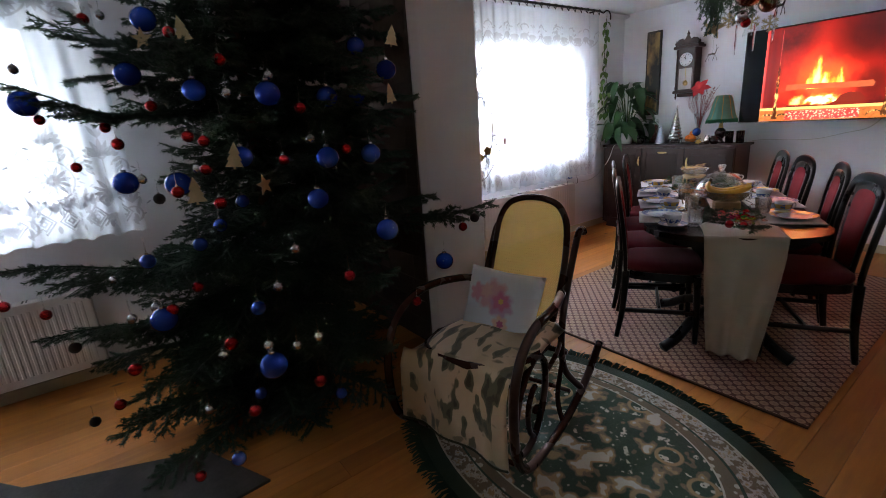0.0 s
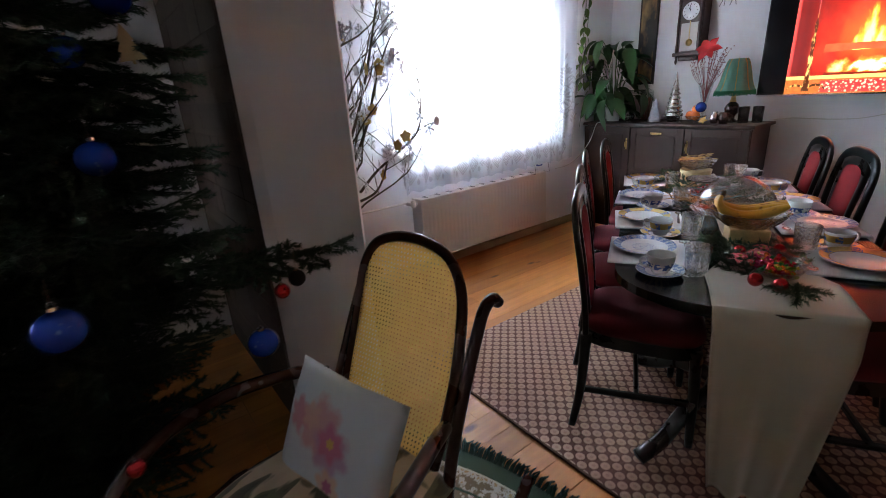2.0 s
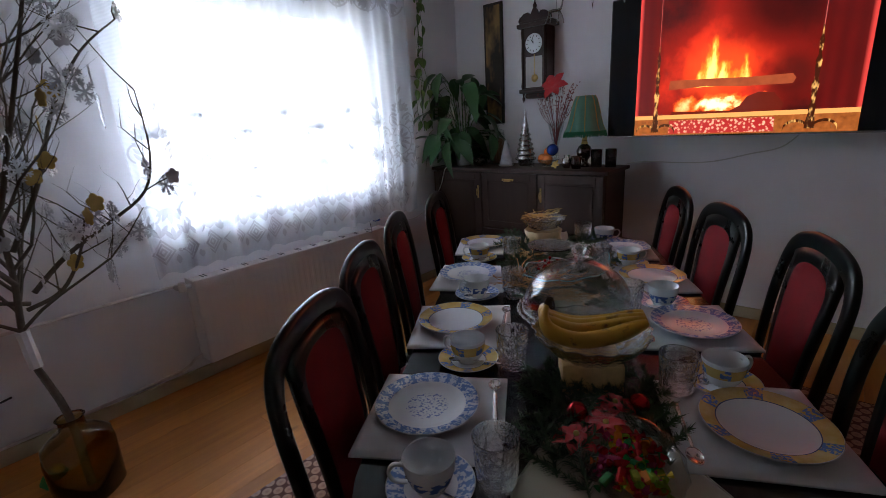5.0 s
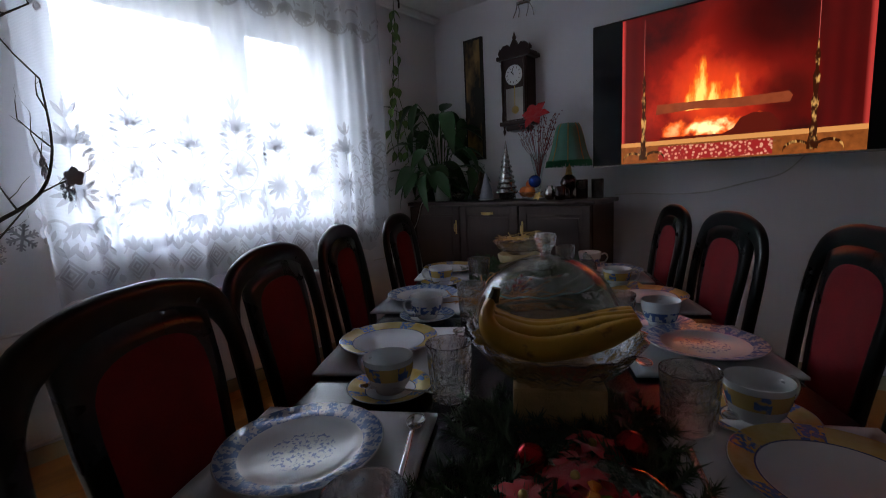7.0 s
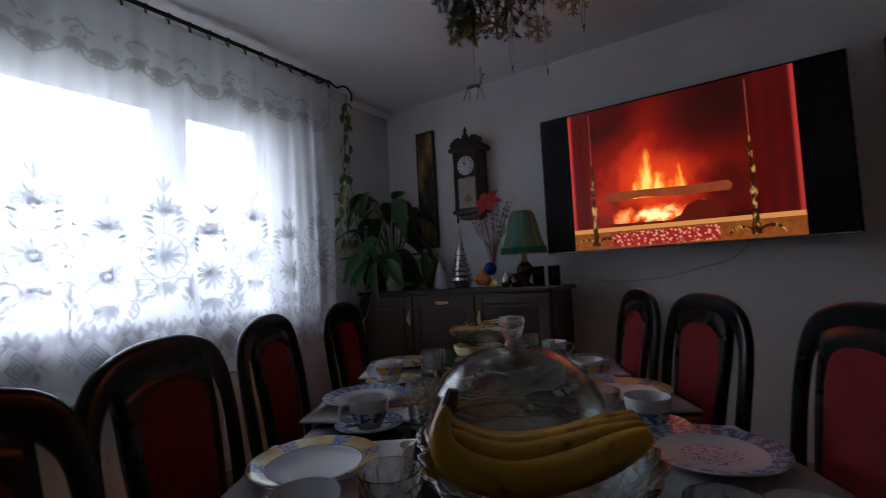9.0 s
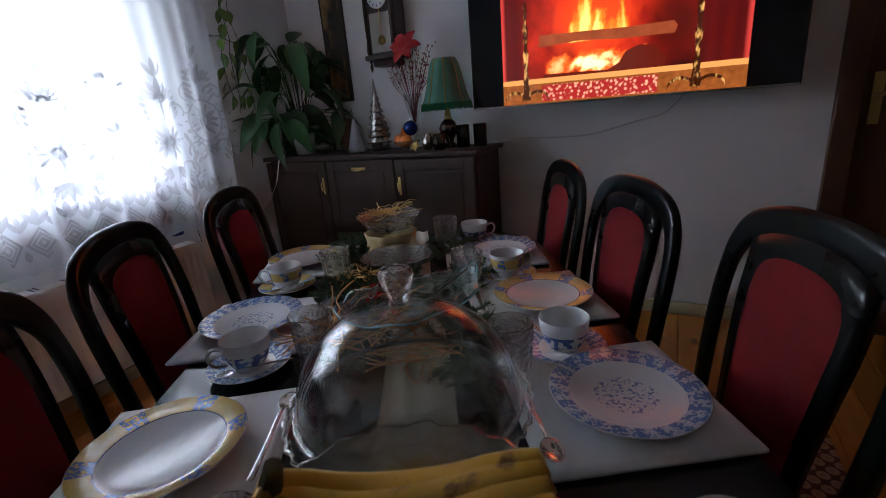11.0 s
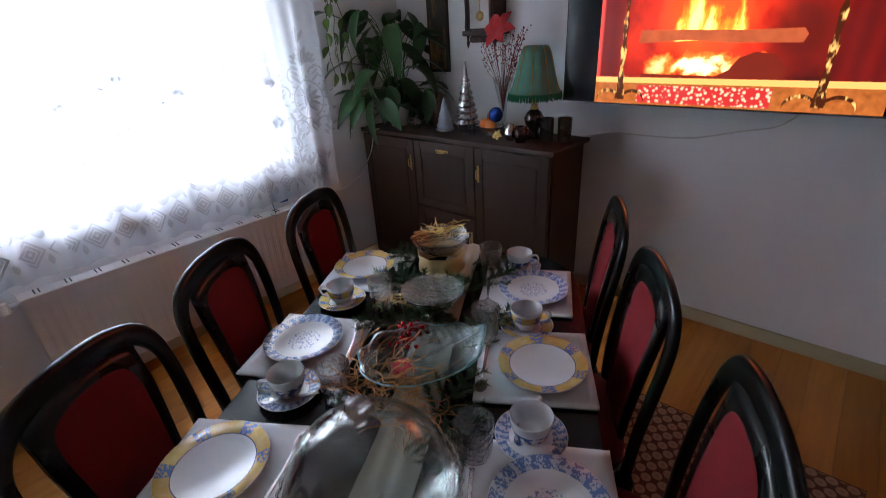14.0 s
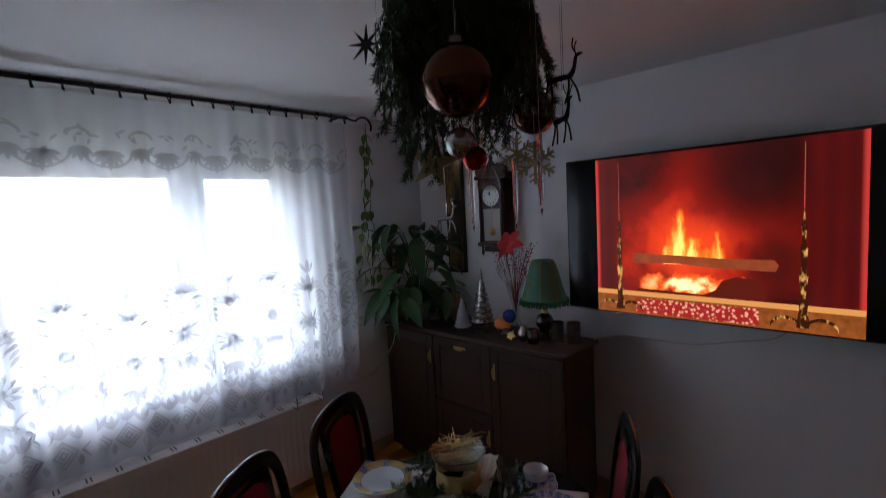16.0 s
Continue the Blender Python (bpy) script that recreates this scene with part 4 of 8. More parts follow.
# ---- things on the table ----
def plate_glaze(name, style, r_in, r_out):
    """White porcelain: a blue leaf rim, or a yellow rim with blue patches."""
    k = Nodes(name)
    x, y, z = k.xyz()
    r = k.math("SQRT", k.math("ADD", k.math("MULTIPLY", x, x), k.math("MULTIPLY", y, y)))
    ang = k.math("ARCTAN2", y, x)
    n = k.noise(170.0, detail=1.0)
    rim = k.math("MULTIPLY", k.math("GREATER_THAN", r, r_in), k.math("LESS_THAN", r, r_out))
    white = (0.74, 0.76, 0.79)
    if style == "blue":
        waves = k.math("SINE", k.math("MULTIPLY", ang, 22.0))
        leafy = k.ramp(k.math("ADD", n, k.math("MULTIPLY", waves, 0.10)), 0.46, 0.52)
        col = k.mix(k.math("MULTIPLY", rim, k.math("MULTIPLY_ADD", leafy, 0.62, 0.28)), white, (0.09, 0.19, 0.48))
        sprig = k.math("MULTIPLY", k.math("LESS_THAN", r, r_in * 0.55), k.ramp(k.noise(150.0, detail=2.0), 0.53, 0.58))
        col = k.mix(k.math("MULTIPLY", sprig, 0.8), col, (0.13, 0.20, 0.48))
    else:
        patch = k.math("MULTIPLY", k.math("GREATER_THAN", k.math("SINE", k.math("MULTIPLY_ADD", ang, 6.0, 0.6)), 0.55), k.ramp(n, 0.42, 0.5))
        band = k.mix(k.ramp(k.noise(25.0), 0.35, 0.65), (0.62, 0.40, 0.10), (0.72, 0.55, 0.24))
        band = k.mix(patch, band, (0.13, 0.24, 0.55))
        col = k.mix(rim, white, band)
        line = k.math("MULTIPLY", k.math("GREATER_THAN", r, r_in - 0.002), k.math("LESS_THAN", r, r_in))
        col = k.mix(line, col, (0.10, 0.13, 0.25))
    k.set(Base_Color=col, Roughness=0.22, Coat_Weight=0.15, Coat_Roughness=0.08)
    return k.m


def cup_glaze(name, style):
    k = Nodes(name)
    x, y, z = k.xyz()
    ang = k.math("ARCTAN2", y, x)
    n = k.noise(80.0, detail=1.0)
    r = k.math("SQRT", k.math("ADD", k.math("MULTIPLY", x, x), k.math("MULTIPLY", y, y)))
    outside = k.math("GREATER_THAN", r, k.math("MULTIPLY_ADD", z, 0.25, 0.0315))
    white = (0.74, 0.76, 0.78)
    if style == "blue":
        band = k.math("MULTIPLY", k.math("LESS_THAN", z, 0.040), k.ramp(n, 0.44, 0.52))
        col = k.mix(k.math("MULTIPLY", band, outside), white, (0.10, 0.17, 0.42))
    else:
        band = k.math("MULTIPLY", k.math("GREATER_THAN", z, 0.030), k.math("LESS_THAN", z, 0.056))
        patch = k.math("MULTIPLY", k.math("GREATER_THAN", k.math("SINE", k.math("MULTIPLY", ang, 5.0)), 0.3), k.ramp(n, 0.4, 0.5))
        col = k.mix(k.math("MULTIPLY", band, outside), white, k.mix(patch, (0.62, 0.44, 0.15), (0.12, 0.22, 0.5)))
    k.set(Base_Color=col, Roughness=0.22, Coat_Weight=0.15, Coat_Roughness=0.08)
    return k.m


LINEN = plain("white_linen", (0.74, 0.74, 0.77), 0.85, vary=0.06, scale=12, fine=320, bump=0.2)
RUNNER = plain("ivory_satin_cloth", (0.44, 0.41, 0.31), 0.55, vary=0.10, scale=6, fine=300, bump=0.15, sheen=0.3)


def make_napkin():
    def f(a, b):
        x, y = (a - 0.5) * 0.29, (b - 0.5) * 0.30
        return (x, y, 0.0085 + 0.0012 * math.sin(x * 24) * math.cos(y * 19) + (0.003 if a > 0.5 else 0))
    return mesh_of("folded_napkin", sheet(f, 14, 14, 0.006), LINEN, True)


def make_plate(style):
    prof = [(0, 0.004), (0.055, 0.004), (0.06, 0.0), (0.064, 0.0), (0.075, 0.006), (0.113, 0.017), (0.1165, 0.0195), (0.115, 0.021), (0.075, 0.010), (0.066, 0.007), (0, 0.007)]
    return mesh_of("plate", turned(prof, 48), plate_glaze(style + "_rim_plate", style, 0.086, 0.1145), True)


def make_saucer(style):
    prof = [(0, 0.003), (0.03, 0.003), (0.034, 0.0), (0.037, 0.001), (0.05, 0.006), (0.078, 0.016), (0.080, 0.018), (0.077, 0.0185), (0.048, 0.009), (0.03, 0.006), (0, 0.006)]
    return mesh_of("saucer", turned(prof, 40), plate_glaze(style + "_saucer", style, 0.048, 0.078), True)


def make_cup(style):
    c = root("teacup")
    prof = [(0, 0.004), (0.022, 0.004), (0.023, 0.0), (0.027, 0.0), (0.028, 0.005), (0.037, 0.018), (0.044, 0.040), (0.0475, 0.066), (0.0465, 0.067), (0.0455, 0.066), (0.041, 0.040), (0.033, 0.016), (0.024, 0.008), (0, 0.007)]
    part("bowl", turned(prof, 36), cup_glaze(style + "_cup", style), c, smooth=True)
    pts = smooth_path([(0.043, 0, 0.055), (0.062, 0, 0.060), (0.071, 0, 0.045), (0.062, 0, 0.026), (0.040, 0, 0.020)], 5)
    part("handle", rod(pts, 0.0035, d=0.005, ref=(0, 1, 0)), plain("white_porcelain", (0.74, 0.76, 0.78), 0.15, vary=0.02, bump=0, coat=0.4), c, smooth=True)
    return c


def make_glass():
    g = root("cut_glass_tumbler")

    def facet(a, r, z):
        return 1 + 0.02 * math.cos(12 * a + (0.5 if z > 0.04 else 0.0)) if 0.012 < z < 0.078 and r > 0.0355 else 1.0

    prof = [(0, 0.0115), (0.0315, 0.0115), (0.0355, 0.014), (0.0375, 0.035), (0.0385, 0.055), (0.040, 0.076), (0.042, 0.104), (0.0412, 0.1055), (0.040, 0.104), (0.0345, 0.06), (0.031, 0.018), (0.02, 0.016), (0, 0.016)]
    part("bowl", lathe(bmesh.new(), prof, 48, wave=facet), CUT, g)
    part("base", turned([(0, 0), (0.031, 0), (0.034, 0.004), (0.033, 0.010), (0, 0.011)], 24, wave=lambda a, r, z: 1 + 0.04 * math.cos(12 * a)), CUT, g, "thick star-cut base")
    return g


def make_spoon():
    s = root("spoon")
    bm = bmesh.new()

    def f(a, b):
        t, r = 2 * math.pi * a, b
        return (0.0155 * r * math.cos(t), 0.085 + 0.024 * r * math.sin(t), 0.006 - 0.005 * (1 - r * r))
    part("bowl", sheet(f, 24, 6, 0.0012), SILVER, s, smooth=True)
    pts = smooth_path([(0, 0.062, 0.007), (0, 0.045, 0.010), (0, 0.0, 0.006), (0, -0.05, 0.004), (0, -0.085, 0.003)])
    part("handle", sweep(bm, pts, [0.0028 + 0.00022 * i for i in range(len(pts))], 0.001, ref=(0, 0, 1)), SILVER, s, smooth=True)
    return s


NAP, TUMB = make_napkin(), None
PL = {s: make_plate(s) for s in ("blue", "yellow")}
SA = {s: make_saucer(s) for s in ("blue", "yellow")}
CUPS, SPOON = {}, None
PLACES = [(2.455, 0.68, "blue", 2.239, 0.73, 2.262, 0.845), (2.90, 0.68, "yellow", 2.68, 0.745, 2.67, 0.862), (3.342, 0.668, "blue", 3.145, 0.723, 3.15, 0.853), (3.81, 0.692, "yellow", 3.583, 0.69, 3.58, 0.836),
          (2.445, 1.355, "yellow", 2.615, 1.342, 2.57, 1.23), (2.905, 1.375, "blue", 3.083, 1.337, 3.021, 1.221), (3.312, 1.362, "yellow", 3.50, 1.316, 3.442, 1.20), (3.70, 1.333, "blue", 3.874, 1.28, 3.856, 1.176)]
LOOK = {"blue": "white porcelain %s with blue leaf pattern", "yellow": "white porcelain %s with yellow and blue band"}
for i, (u, v, style, su, sv, gu, gv) in enumerate(PLACES):
    left = i < 4
    rz = TURN + (0 if left else 180)
    sgn = 1 if left else -1
    thing("folded_napkin", NAP, None, "folded white linen napkin under a plate", "napkin", "place settings", at=pose(*tab(u - 0.012 * sgn, v + 0.022 * sgn), TOP + 0.0015, 0, 0, TURN + 90 + (0, 3, -2, 1, -3, 1, 2, -2)[i]))
    thing("plate", PL[style], None, LOOK[style] % "dinner plate", "plate", "place settings", at=pose(*tab(u, v), TOP + 0.0135, 0, 0, i * 40))
    thing("saucer", SA[style], None, LOOK[style] % "saucer", "saucer", "place settings", at=pose(*tab(su, sv), TOP + 0.001, 0, 0, i * 57))
    m = pose(*tab(su, sv), TOP + 0.008, 0, 0, TURN + (200, 160, 215, 190, 20, 75, 5, 350)[i])
    if style not in CUPS:
        CUPS[style] = tagged(make_cup(style), LOOK[style] % "teacup", "cup", "place settings")
        CUPS[style].matrix_basis = m
    else:
        copy_thing(CUPS[style], m)
    m = pose(*tab(gu, gv), TOP + 0.001, 0, 0, i * 31)
    if TUMB is None:
        TUMB = tagged(make_glass(), "clear cut-crystal water tumbler standing empty", "glass", "place settings")
        TUMB.matrix_basis = m
    else:
        copy_thing(TUMB, m)
    m = pose(*tab(u + 0.01 * sgn, v + 0.150 * sgn), TOP + 0.013, 0, 0, rz + (4, -3, 6, 2, -5, 3, 0, 4)[i])
    if SPOON is None:
        SPOON = tagged(make_spoon(), "bright steel soup spoon lying on a napkin", "spoon", "place settings")
        SPOON.matrix_basis = m
    else:
        copy_thing(SPOON, m)
    # teaspoon on the saucer
    t = copy_thing(SPOON, pose(*tab(su - 0.03 * sgn, sv + 0.03 * sgn), TOP + 0.020, 4, 0, TURN + 70 + i * 23) @ Matrix.Diagonal((0.72, 0.72, 0.72, 1)))
    tagged(t, "small steel teaspoon resting on a saucer")

# ivory runner, hanging over both ends
runner = root("table_runner", *tab(0, 1.05), 0, TURN, label="ivory satin table runner hanging over the table end", category="table runner")


def run(a, b):
    s = -0.66 + a * (2.07 + 0.66 + 0.22)
    w = (b - 0.5) * (0.37 - 0.25 * min(1.0, max(0.0, (s - 0.25) / 0.25)))
    if s < 0:                     # hanging at the near end
        d = -s
        x = w * (1 + 0.06 * math.sin(d * 4)) * (1 - 0.40 * d / 0.66) - 0.03 * d
        y = 1.995 - 0.035 * min(1, d * 9) + 0.022 * math.sin(w * 42 + 1.2 + d) * min(1, d * 3) - 0.05 * d * d
        return (x, y + 0.012, TOP + 0.005 - max(0, d - 0.012) - 0.012 * math.sin(w * 9))
    if s > 2.07:
        d = s - 2.07
        return (w, 4.075 + 0.02 * min(1, d * 9) + 0.01 * math.sin(w * 30), TOP + 0.005 - max(0, d - 0.01))
    return (w + 0.006 * math.sin(s * 7), 2.0 + s, TOP + 0.007 + 0.0015 * math.sin(s * 31 + w * 12) + 0.003 * min(1.0, max(0.0, s - 0.25)) * math.sin(w * 150 + s * 5))


part("cloth", sheet(run, 120, 26, 0.002), RUNNER, runner, smooth=True)
for e in (0.0, 1.0):
    part("hem", rod([run(e, k / 26) for k in range(27)], 0.0025, seg=6), RUNNER, runner, smooth=True)
for e in (0.0, 1.0):
    part("side_hem", rod([run(k / 120, e) for k in range(121)], 0.002, seg=5), RUNNER, runner, smooth=True)


# fir sprigs: needles as thin blades round a twig
class Brush:
    def __init__(self, seed):
        self.r = np.random.default_rng(seed)
        self.v, self.n = [], 0

    def twig(self, p0, p1, per_m=420, length=0.016, width=0.0022, sag=0.0):
        p0, p1 = np.array(p0, float), np.array(p1, float)
        ln = np.linalg.norm(p1 - p0)
        n = max(6, int(per_m * ln))
        t = (p1 - p0) / max(ln, 1e-6)
        s = self.r.random(n)[:, None]
        base = p0 + (p1 - p0) * s
        base[:, 2] -= (sag * 4 * s * (1 - s))[:, 0]
        rad = self.r.normal(size=(n, 3))
        rad -= (rad @ t)[:, None] * t
        rad /= np.linalg.norm(rad, axis=1)[:, None] + 1e-9
        way = 0.62 * t + 0.78 * rad
        side = np.cross(way, rad + 0.3 * self.r.normal(size=(n, 3)))
        side /= np.linalg.norm(side, axis=1)[:, None] + 1e-9
        ll = length * (0.7 + 0.5 * self.r.random(n))[:, None]
        tri = np.stack([base - side * width / 2, base + side * width / 2, base + way * ll], 1)
        self.v.append(tri.reshape(-1, 3))

    def stem(self, pts, r0, r1):
        """A thin three-sided stem."""
        pts = [Vector(p) for p in pts]
        tris = []
        prev = None
        for i, p in enumerate(pts):
            r = r0 + (r1 - r0) * i / max(1, len(pts) - 1)
            d = (pts[min(i + 1, len(pts) - 1)] - pts[max(i - 1, 0)]).normalized()
            a = d.orthogonal().normalized()
            b = d.cross(a)
            ring = [p + (a * math.cos(q) + b * math.sin(q)) * r for q in (0, 2.09, 4.19)]
            if prev:
                for k in range(3):
                    j = (k + 1) % 3
                    tris += [prev[k], prev[j], ring[j], prev[k], ring[j], ring[k]]
            prev = ring
        self.v.append(np.array([tuple(q) for q in tris]))

    def mesh(self, name, material):
        v = np.concatenate(self.v)
        me = bpy.data.meshes.new(name)
        me.vertices.add(len(v))
        me.vertices.foreach_set("co", v.ravel())
        n = len(v) // 3
        me.loops.add(3 * n)
        me.loops.foreach_set("vertex_index", np.arange(3 * n))
        me.polygons.add(n)
        me.polygons.foreach_set("loop_start", np.arange(0, 3 * n, 3))
        me.update(calc_edges=True)
        me.materials.append(material)
        return me


def foliage(name, lo, hi, rough=0.5):
    k = Nodes(name)
    g = k.t.nodes.new("ShaderNodeNewGeometry").outputs["Random Per Island"]
    col = k.mix(k.math("MULTIPLY_ADD", g, 0.6, k.math("MULTIPLY", k.noise(6.0), 0.4)), lo, hi)
    k.set(Base_Color=col, Roughness=rough)
    return k.m


FIR = foliage("fir_needles", (0.009, 0.028, 0.014), (0.030, 0.080, 0.034))
FIR_CUT = foliage("cut_fir_needles", (0.012, 0.040, 0.018), (0.05, 0.11, 0.04))
BARK = plain("brown_bark", (0.10, 0.06, 0.035), 0.9, vary=0.4, scale=30, bump=0.5)


def sprig_mesh(seed, length=0.22, spread=0.07, lift=0.02):
    b = Brush(seed)
    r = b.r
    pts = [(0, length * t, lift * math.sin(t * 3)) for t in (0, 0.25, 0.5, 0.75, 1)]
    b.stem(pts, 0.0022, 0.001)
    for p, q in zip(pts, pts[1:]):
        b.twig(p, q, 1300, 0.021, 0.003)
    for i in range(9):
        t = 0.08 + 0.86 * i / 9
        s = 1 if i % 2 else -1
        ln = spread * (1.2 - t) * r.uniform(0.8, 1.2)
        p = np.array([0, length * t, lift * math.sin(t * 3)])
        b.twig(p, p + [s * ln, ln * 0.9, r.uniform(-0.01, 0.02)], 1300, 0.02, 0.003)
    return b.mesh("fir_sprig", FIR_CUT)


SPRIGS = [sprig_mesh(s, l) for s, l in ((1, 0.17), (2, 0.20), (3, 0.15), (4, 0.21), (5, 0.18))]
rnd = random.Random(21)
laid = [(2.28, 0.95, 10), (2.36, 0.96, -20), (2.40, 1.14, 15), (2.44, 1.0, 25), (2.46, 1.1, -30), (2.20, 1.12, 165), (2.40, 1.05, 0), (2.24, 1.0, 5), (2.42, 0.95, -8), (2.33, 1.15, 4),
        (3.42, 0.95, 70), (3.46, 1.12, -70), (3.66, 0.93, 50), (3.68, 1.13, -40), (3.74, 0.92, 75), (3.88, 0.92, 65), (3.88, 1.10, -75), (3.95, 1.0, 20), (3.08, 1.12, -20), (3.06, 0.96, 15)]
laid += [(rnd.uniform(3.48, 3.90), rnd.uniform(0.95, 1.10), rnd.choice((0, 180)) + rnd.uniform(-60, 60)) for _ in range(5)]
laid += [(rnd.uniform(3.10, 3.45), rnd.choice((0.95, 1.14)), rnd.choice((0, 180)) + rnd.uniform(-25, 25)) for _ in range(3)]
for i, (u, v, a) in enumerate(laid):
    thing("fir_sprig", SPRIGS[i % 5], None, "green fir sprig laid along the table runner", "fir sprig", "table greenery", at=pose(*tab(u, v), TOP + 0.012, rnd.uniform(-2, 2), rnd.uniform(-8, 8), TURN + a))

# red baubles and poinsettia blooms among the greenery
RED_SHINE = plain("shiny_red_bauble", (0.45, 0.008, 0.012), 0.16, metal=0.75, vary=0.05, bump=0)
RED_CLOTH = plain("red_silk_petal", (0.55, 0.012, 0.015), 0.7, vary=0.2, sheen=0.3)
GOLD_SHINE = plain("gold_glitter", (0.62, 0.44, 0.15), 0.32, metal=1.0, vary=0.3, fine=200, bump=0.4)


def ball_mesh(name, r, m, seg=20):
    prof = [(r * math.sin(math.pi * k / 12) if 0 < k < 12 else 0, -r * math.cos(math.pi * k / 12)) for k in range(13)]
    return mesh_of(name, turned(prof, seg), m, True)


BAUB = ball_mesh("bauble", 0.022, RED_SHINE)
for u, v in ((2.14, 1.06), (2.48, 1.13), (2.44, 1.0), (2.17, 1.0)):
    thing("bauble", BAUB, None, "small shiny red bauble among fir sprigs", "bauble", "table greenery", at=pose(*tab(u, v), TOP + 0.034))


def bloom(r, n=6, m=RED_CLOTH, seed=0):
    rr = random.Random(seed)
    bm = bmesh.new()
    for ring, k in ((0, 1.0), (1, 0.65)):
        for i in range(n):
            a = 2 * math.pi * (i + 0.5 * ring) / n + rr.uniform(-0.15, 0.15)
            L = r * k * rr.uniform(0.85, 1.1)
            d, s = Vector((math.cos(a), math.sin(a), 0)), Vector((-math.sin(a), math.cos(a), 0))
            up = Vector((0, 0, 1))
            rows = []
            for t, w, h in ((0.05, 0.12, 0.0), (0.4, 0.30, 0.14), (0.7, 0.24, 0.16), (1.0, 0.02, 0.02)):
                c = d * t * L + up * (h * L + ring * 0.012)
                rows.append([bm.verts.new(c - s * w * L), bm.verts.new(c - up * 0.05 * L), bm.verts.new(c + s * w * L)])
            for p, q in zip(rows, rows[1:]):
                for j in range(2):
                    bm.faces.new((p[j], p[j + 1], q[j + 1], q[j]))
    return bm


for i, (u, v, r) in enumerate(((2.40, 1.05, 0.055), (2.47, 1.08, 0.05), (2.36, 0.99, 0.05), (3.24, 1.0, 0.045))):
    b = root("poinsettia_bloom", *tab(u, v), TOP + 0.03, i * 50, label="red silk poinsettia bloom on the runner", category="flower", group="table greenery")
    part("petals", bloom(r, 6, RED_CLOTH, i), RED_CLOTH, b, smooth=True)
    part("centre", ball_mesh("centre", 0.006, GOLD_SHINE, 10), None, b).location = (0, 0, 0.014)

# oval glass dish of wrapped sweets
dish = root("sweet_dish", *tab(2.30, 1.075), TOP + 0.008, TURN, label="oval clear glass dish heaped with wrapped sweets", category="dish")
part("bowl", turned([(0, 0.004), (0.06, 0.004), (0.09, 0.018), (0.118, 0.045), (0.121, 0.046), (0.12, 0.042), (0.092, 0.013), (0.06, 0.0), (0, 0.0)], 40, sx=0.72, wave=lambda a, r, z: 1 + (0.03 * math.cos(14 * a) if r > 0.1 else 0)), GLASS, dish, smooth=True)
rnd = random.Random(8)
SW = [plain("sweet_wrapper_%s" % n, c, 0.25, metal=0.4, vary=0.3, scale=60, bump=0.4) for n, c in (("red", (0.5, 0.02, 0.03)), ("green", (0.03, 0.3, 0.08)), ("orange", (0.7, 0.2, 0.02)), ("yellow", (0.75, 0.55, 0.04)), ("pink", (0.6, 0.08, 0.2)), ("lime", (0.35, 0.5, 0.05)))]
sweet = []
for m in SW:
    bm = boxed((0, 0, 0), (0.026, 0.014, 0.012), 0.004)
    for s in (-1, 1):
        v0 = bm.verts.new((s * 0.012, 0, 0))
        ring = [bm.verts.new((s * 0.024, 0.009 * math.cos(a), 0.007 * math.sin(a))) for a in [k * math.pi / 3 for k in range(6)]]
        for k in range(6):
            bm.faces.new((v0, ring[k], ring[(k + 1) % 6]))
    sweet.append(mesh_of("sweet", bm, m))
for i in range(46):
    a, q = rnd.uniform(0, 6.28), math.sqrt(rnd.random())
    thing("wrapped_sweet", sweet[rnd.choice((0, 0, 0, 1, 2, 2, 3, 4, 4, 5))], None, "small sweet in a shiny coloured wrapper", "sweet", "sweets in the dish",
          at=pose(*tab(2.30 + 0.075 * q * math.sin(a), 1.075 + 0.055 * q * math.cos(a)), TOP + 0.025 + 0.018 * (1 - q) + rnd.uniform(0, 0.018), rnd.uniform(-40, 40), rnd.uniform(-40, 40), rnd.uniform(0, 360)))

# banana bowl on a gold-wrapped block
BU, BV = 2.60, 1.045
bowl = root("fruit_bowl", *tab(BU, BV), TOP, TURN, label="fluted clear glass fruit bowl on a gold gauze block", category="bowl")
GAUZE = plain("gold_gauze_wrap", (0.62, 0.46, 0.20), 0.45, vary=0.3, scale=40, fine=300, bump=0.6)
part("gauze_block", boxed((0, 0, 0.047), (0.135, 0.125, 0.075), 0.006), GAUZE, bowl, "cream-gold gauze wrapped block")
part("bowl", turned([(0, 0.088), (0.05, 0.086), (0.075, 0.095), (0.105, 0.12), (0.128, 0.148), (0.131, 0.149), (0.130, 0.145), (0.107, 0.114), (0.078, 0.089), (0.05, 0.080), (0, 0.080)], 60, wave=lambda a, r, z: 1 + 0.035 * math.cos(18 * a)), CUT, bowl, smooth=True)
BAN = Nodes("ripe_banana_skin")
x, y, z = BAN.xyz()
BAN.set(Base_Color=BAN.mix(BAN.ramp(BAN.noise(30.0), 0.6, 0.72), BAN.mix(BAN.noise(9.0), (0.50, 0.25, 0.02), (0.66, 0.38, 0.04)), (0.18, 0.08, 0.02)), Roughness=0.42)
BAN.bump(BAN.noise(60.0), 0.1, 0.002)
bunch = root("banana_bunch", *tab(BU + 0.01, BV - 0.012), TOP + 0.150, TURN, label="bunch of ripe yellow bananas lying in the glass bowl", category="bananas")
TIP = plain("banana_stem", (0.07, 0.05, 0.02), 0.8)
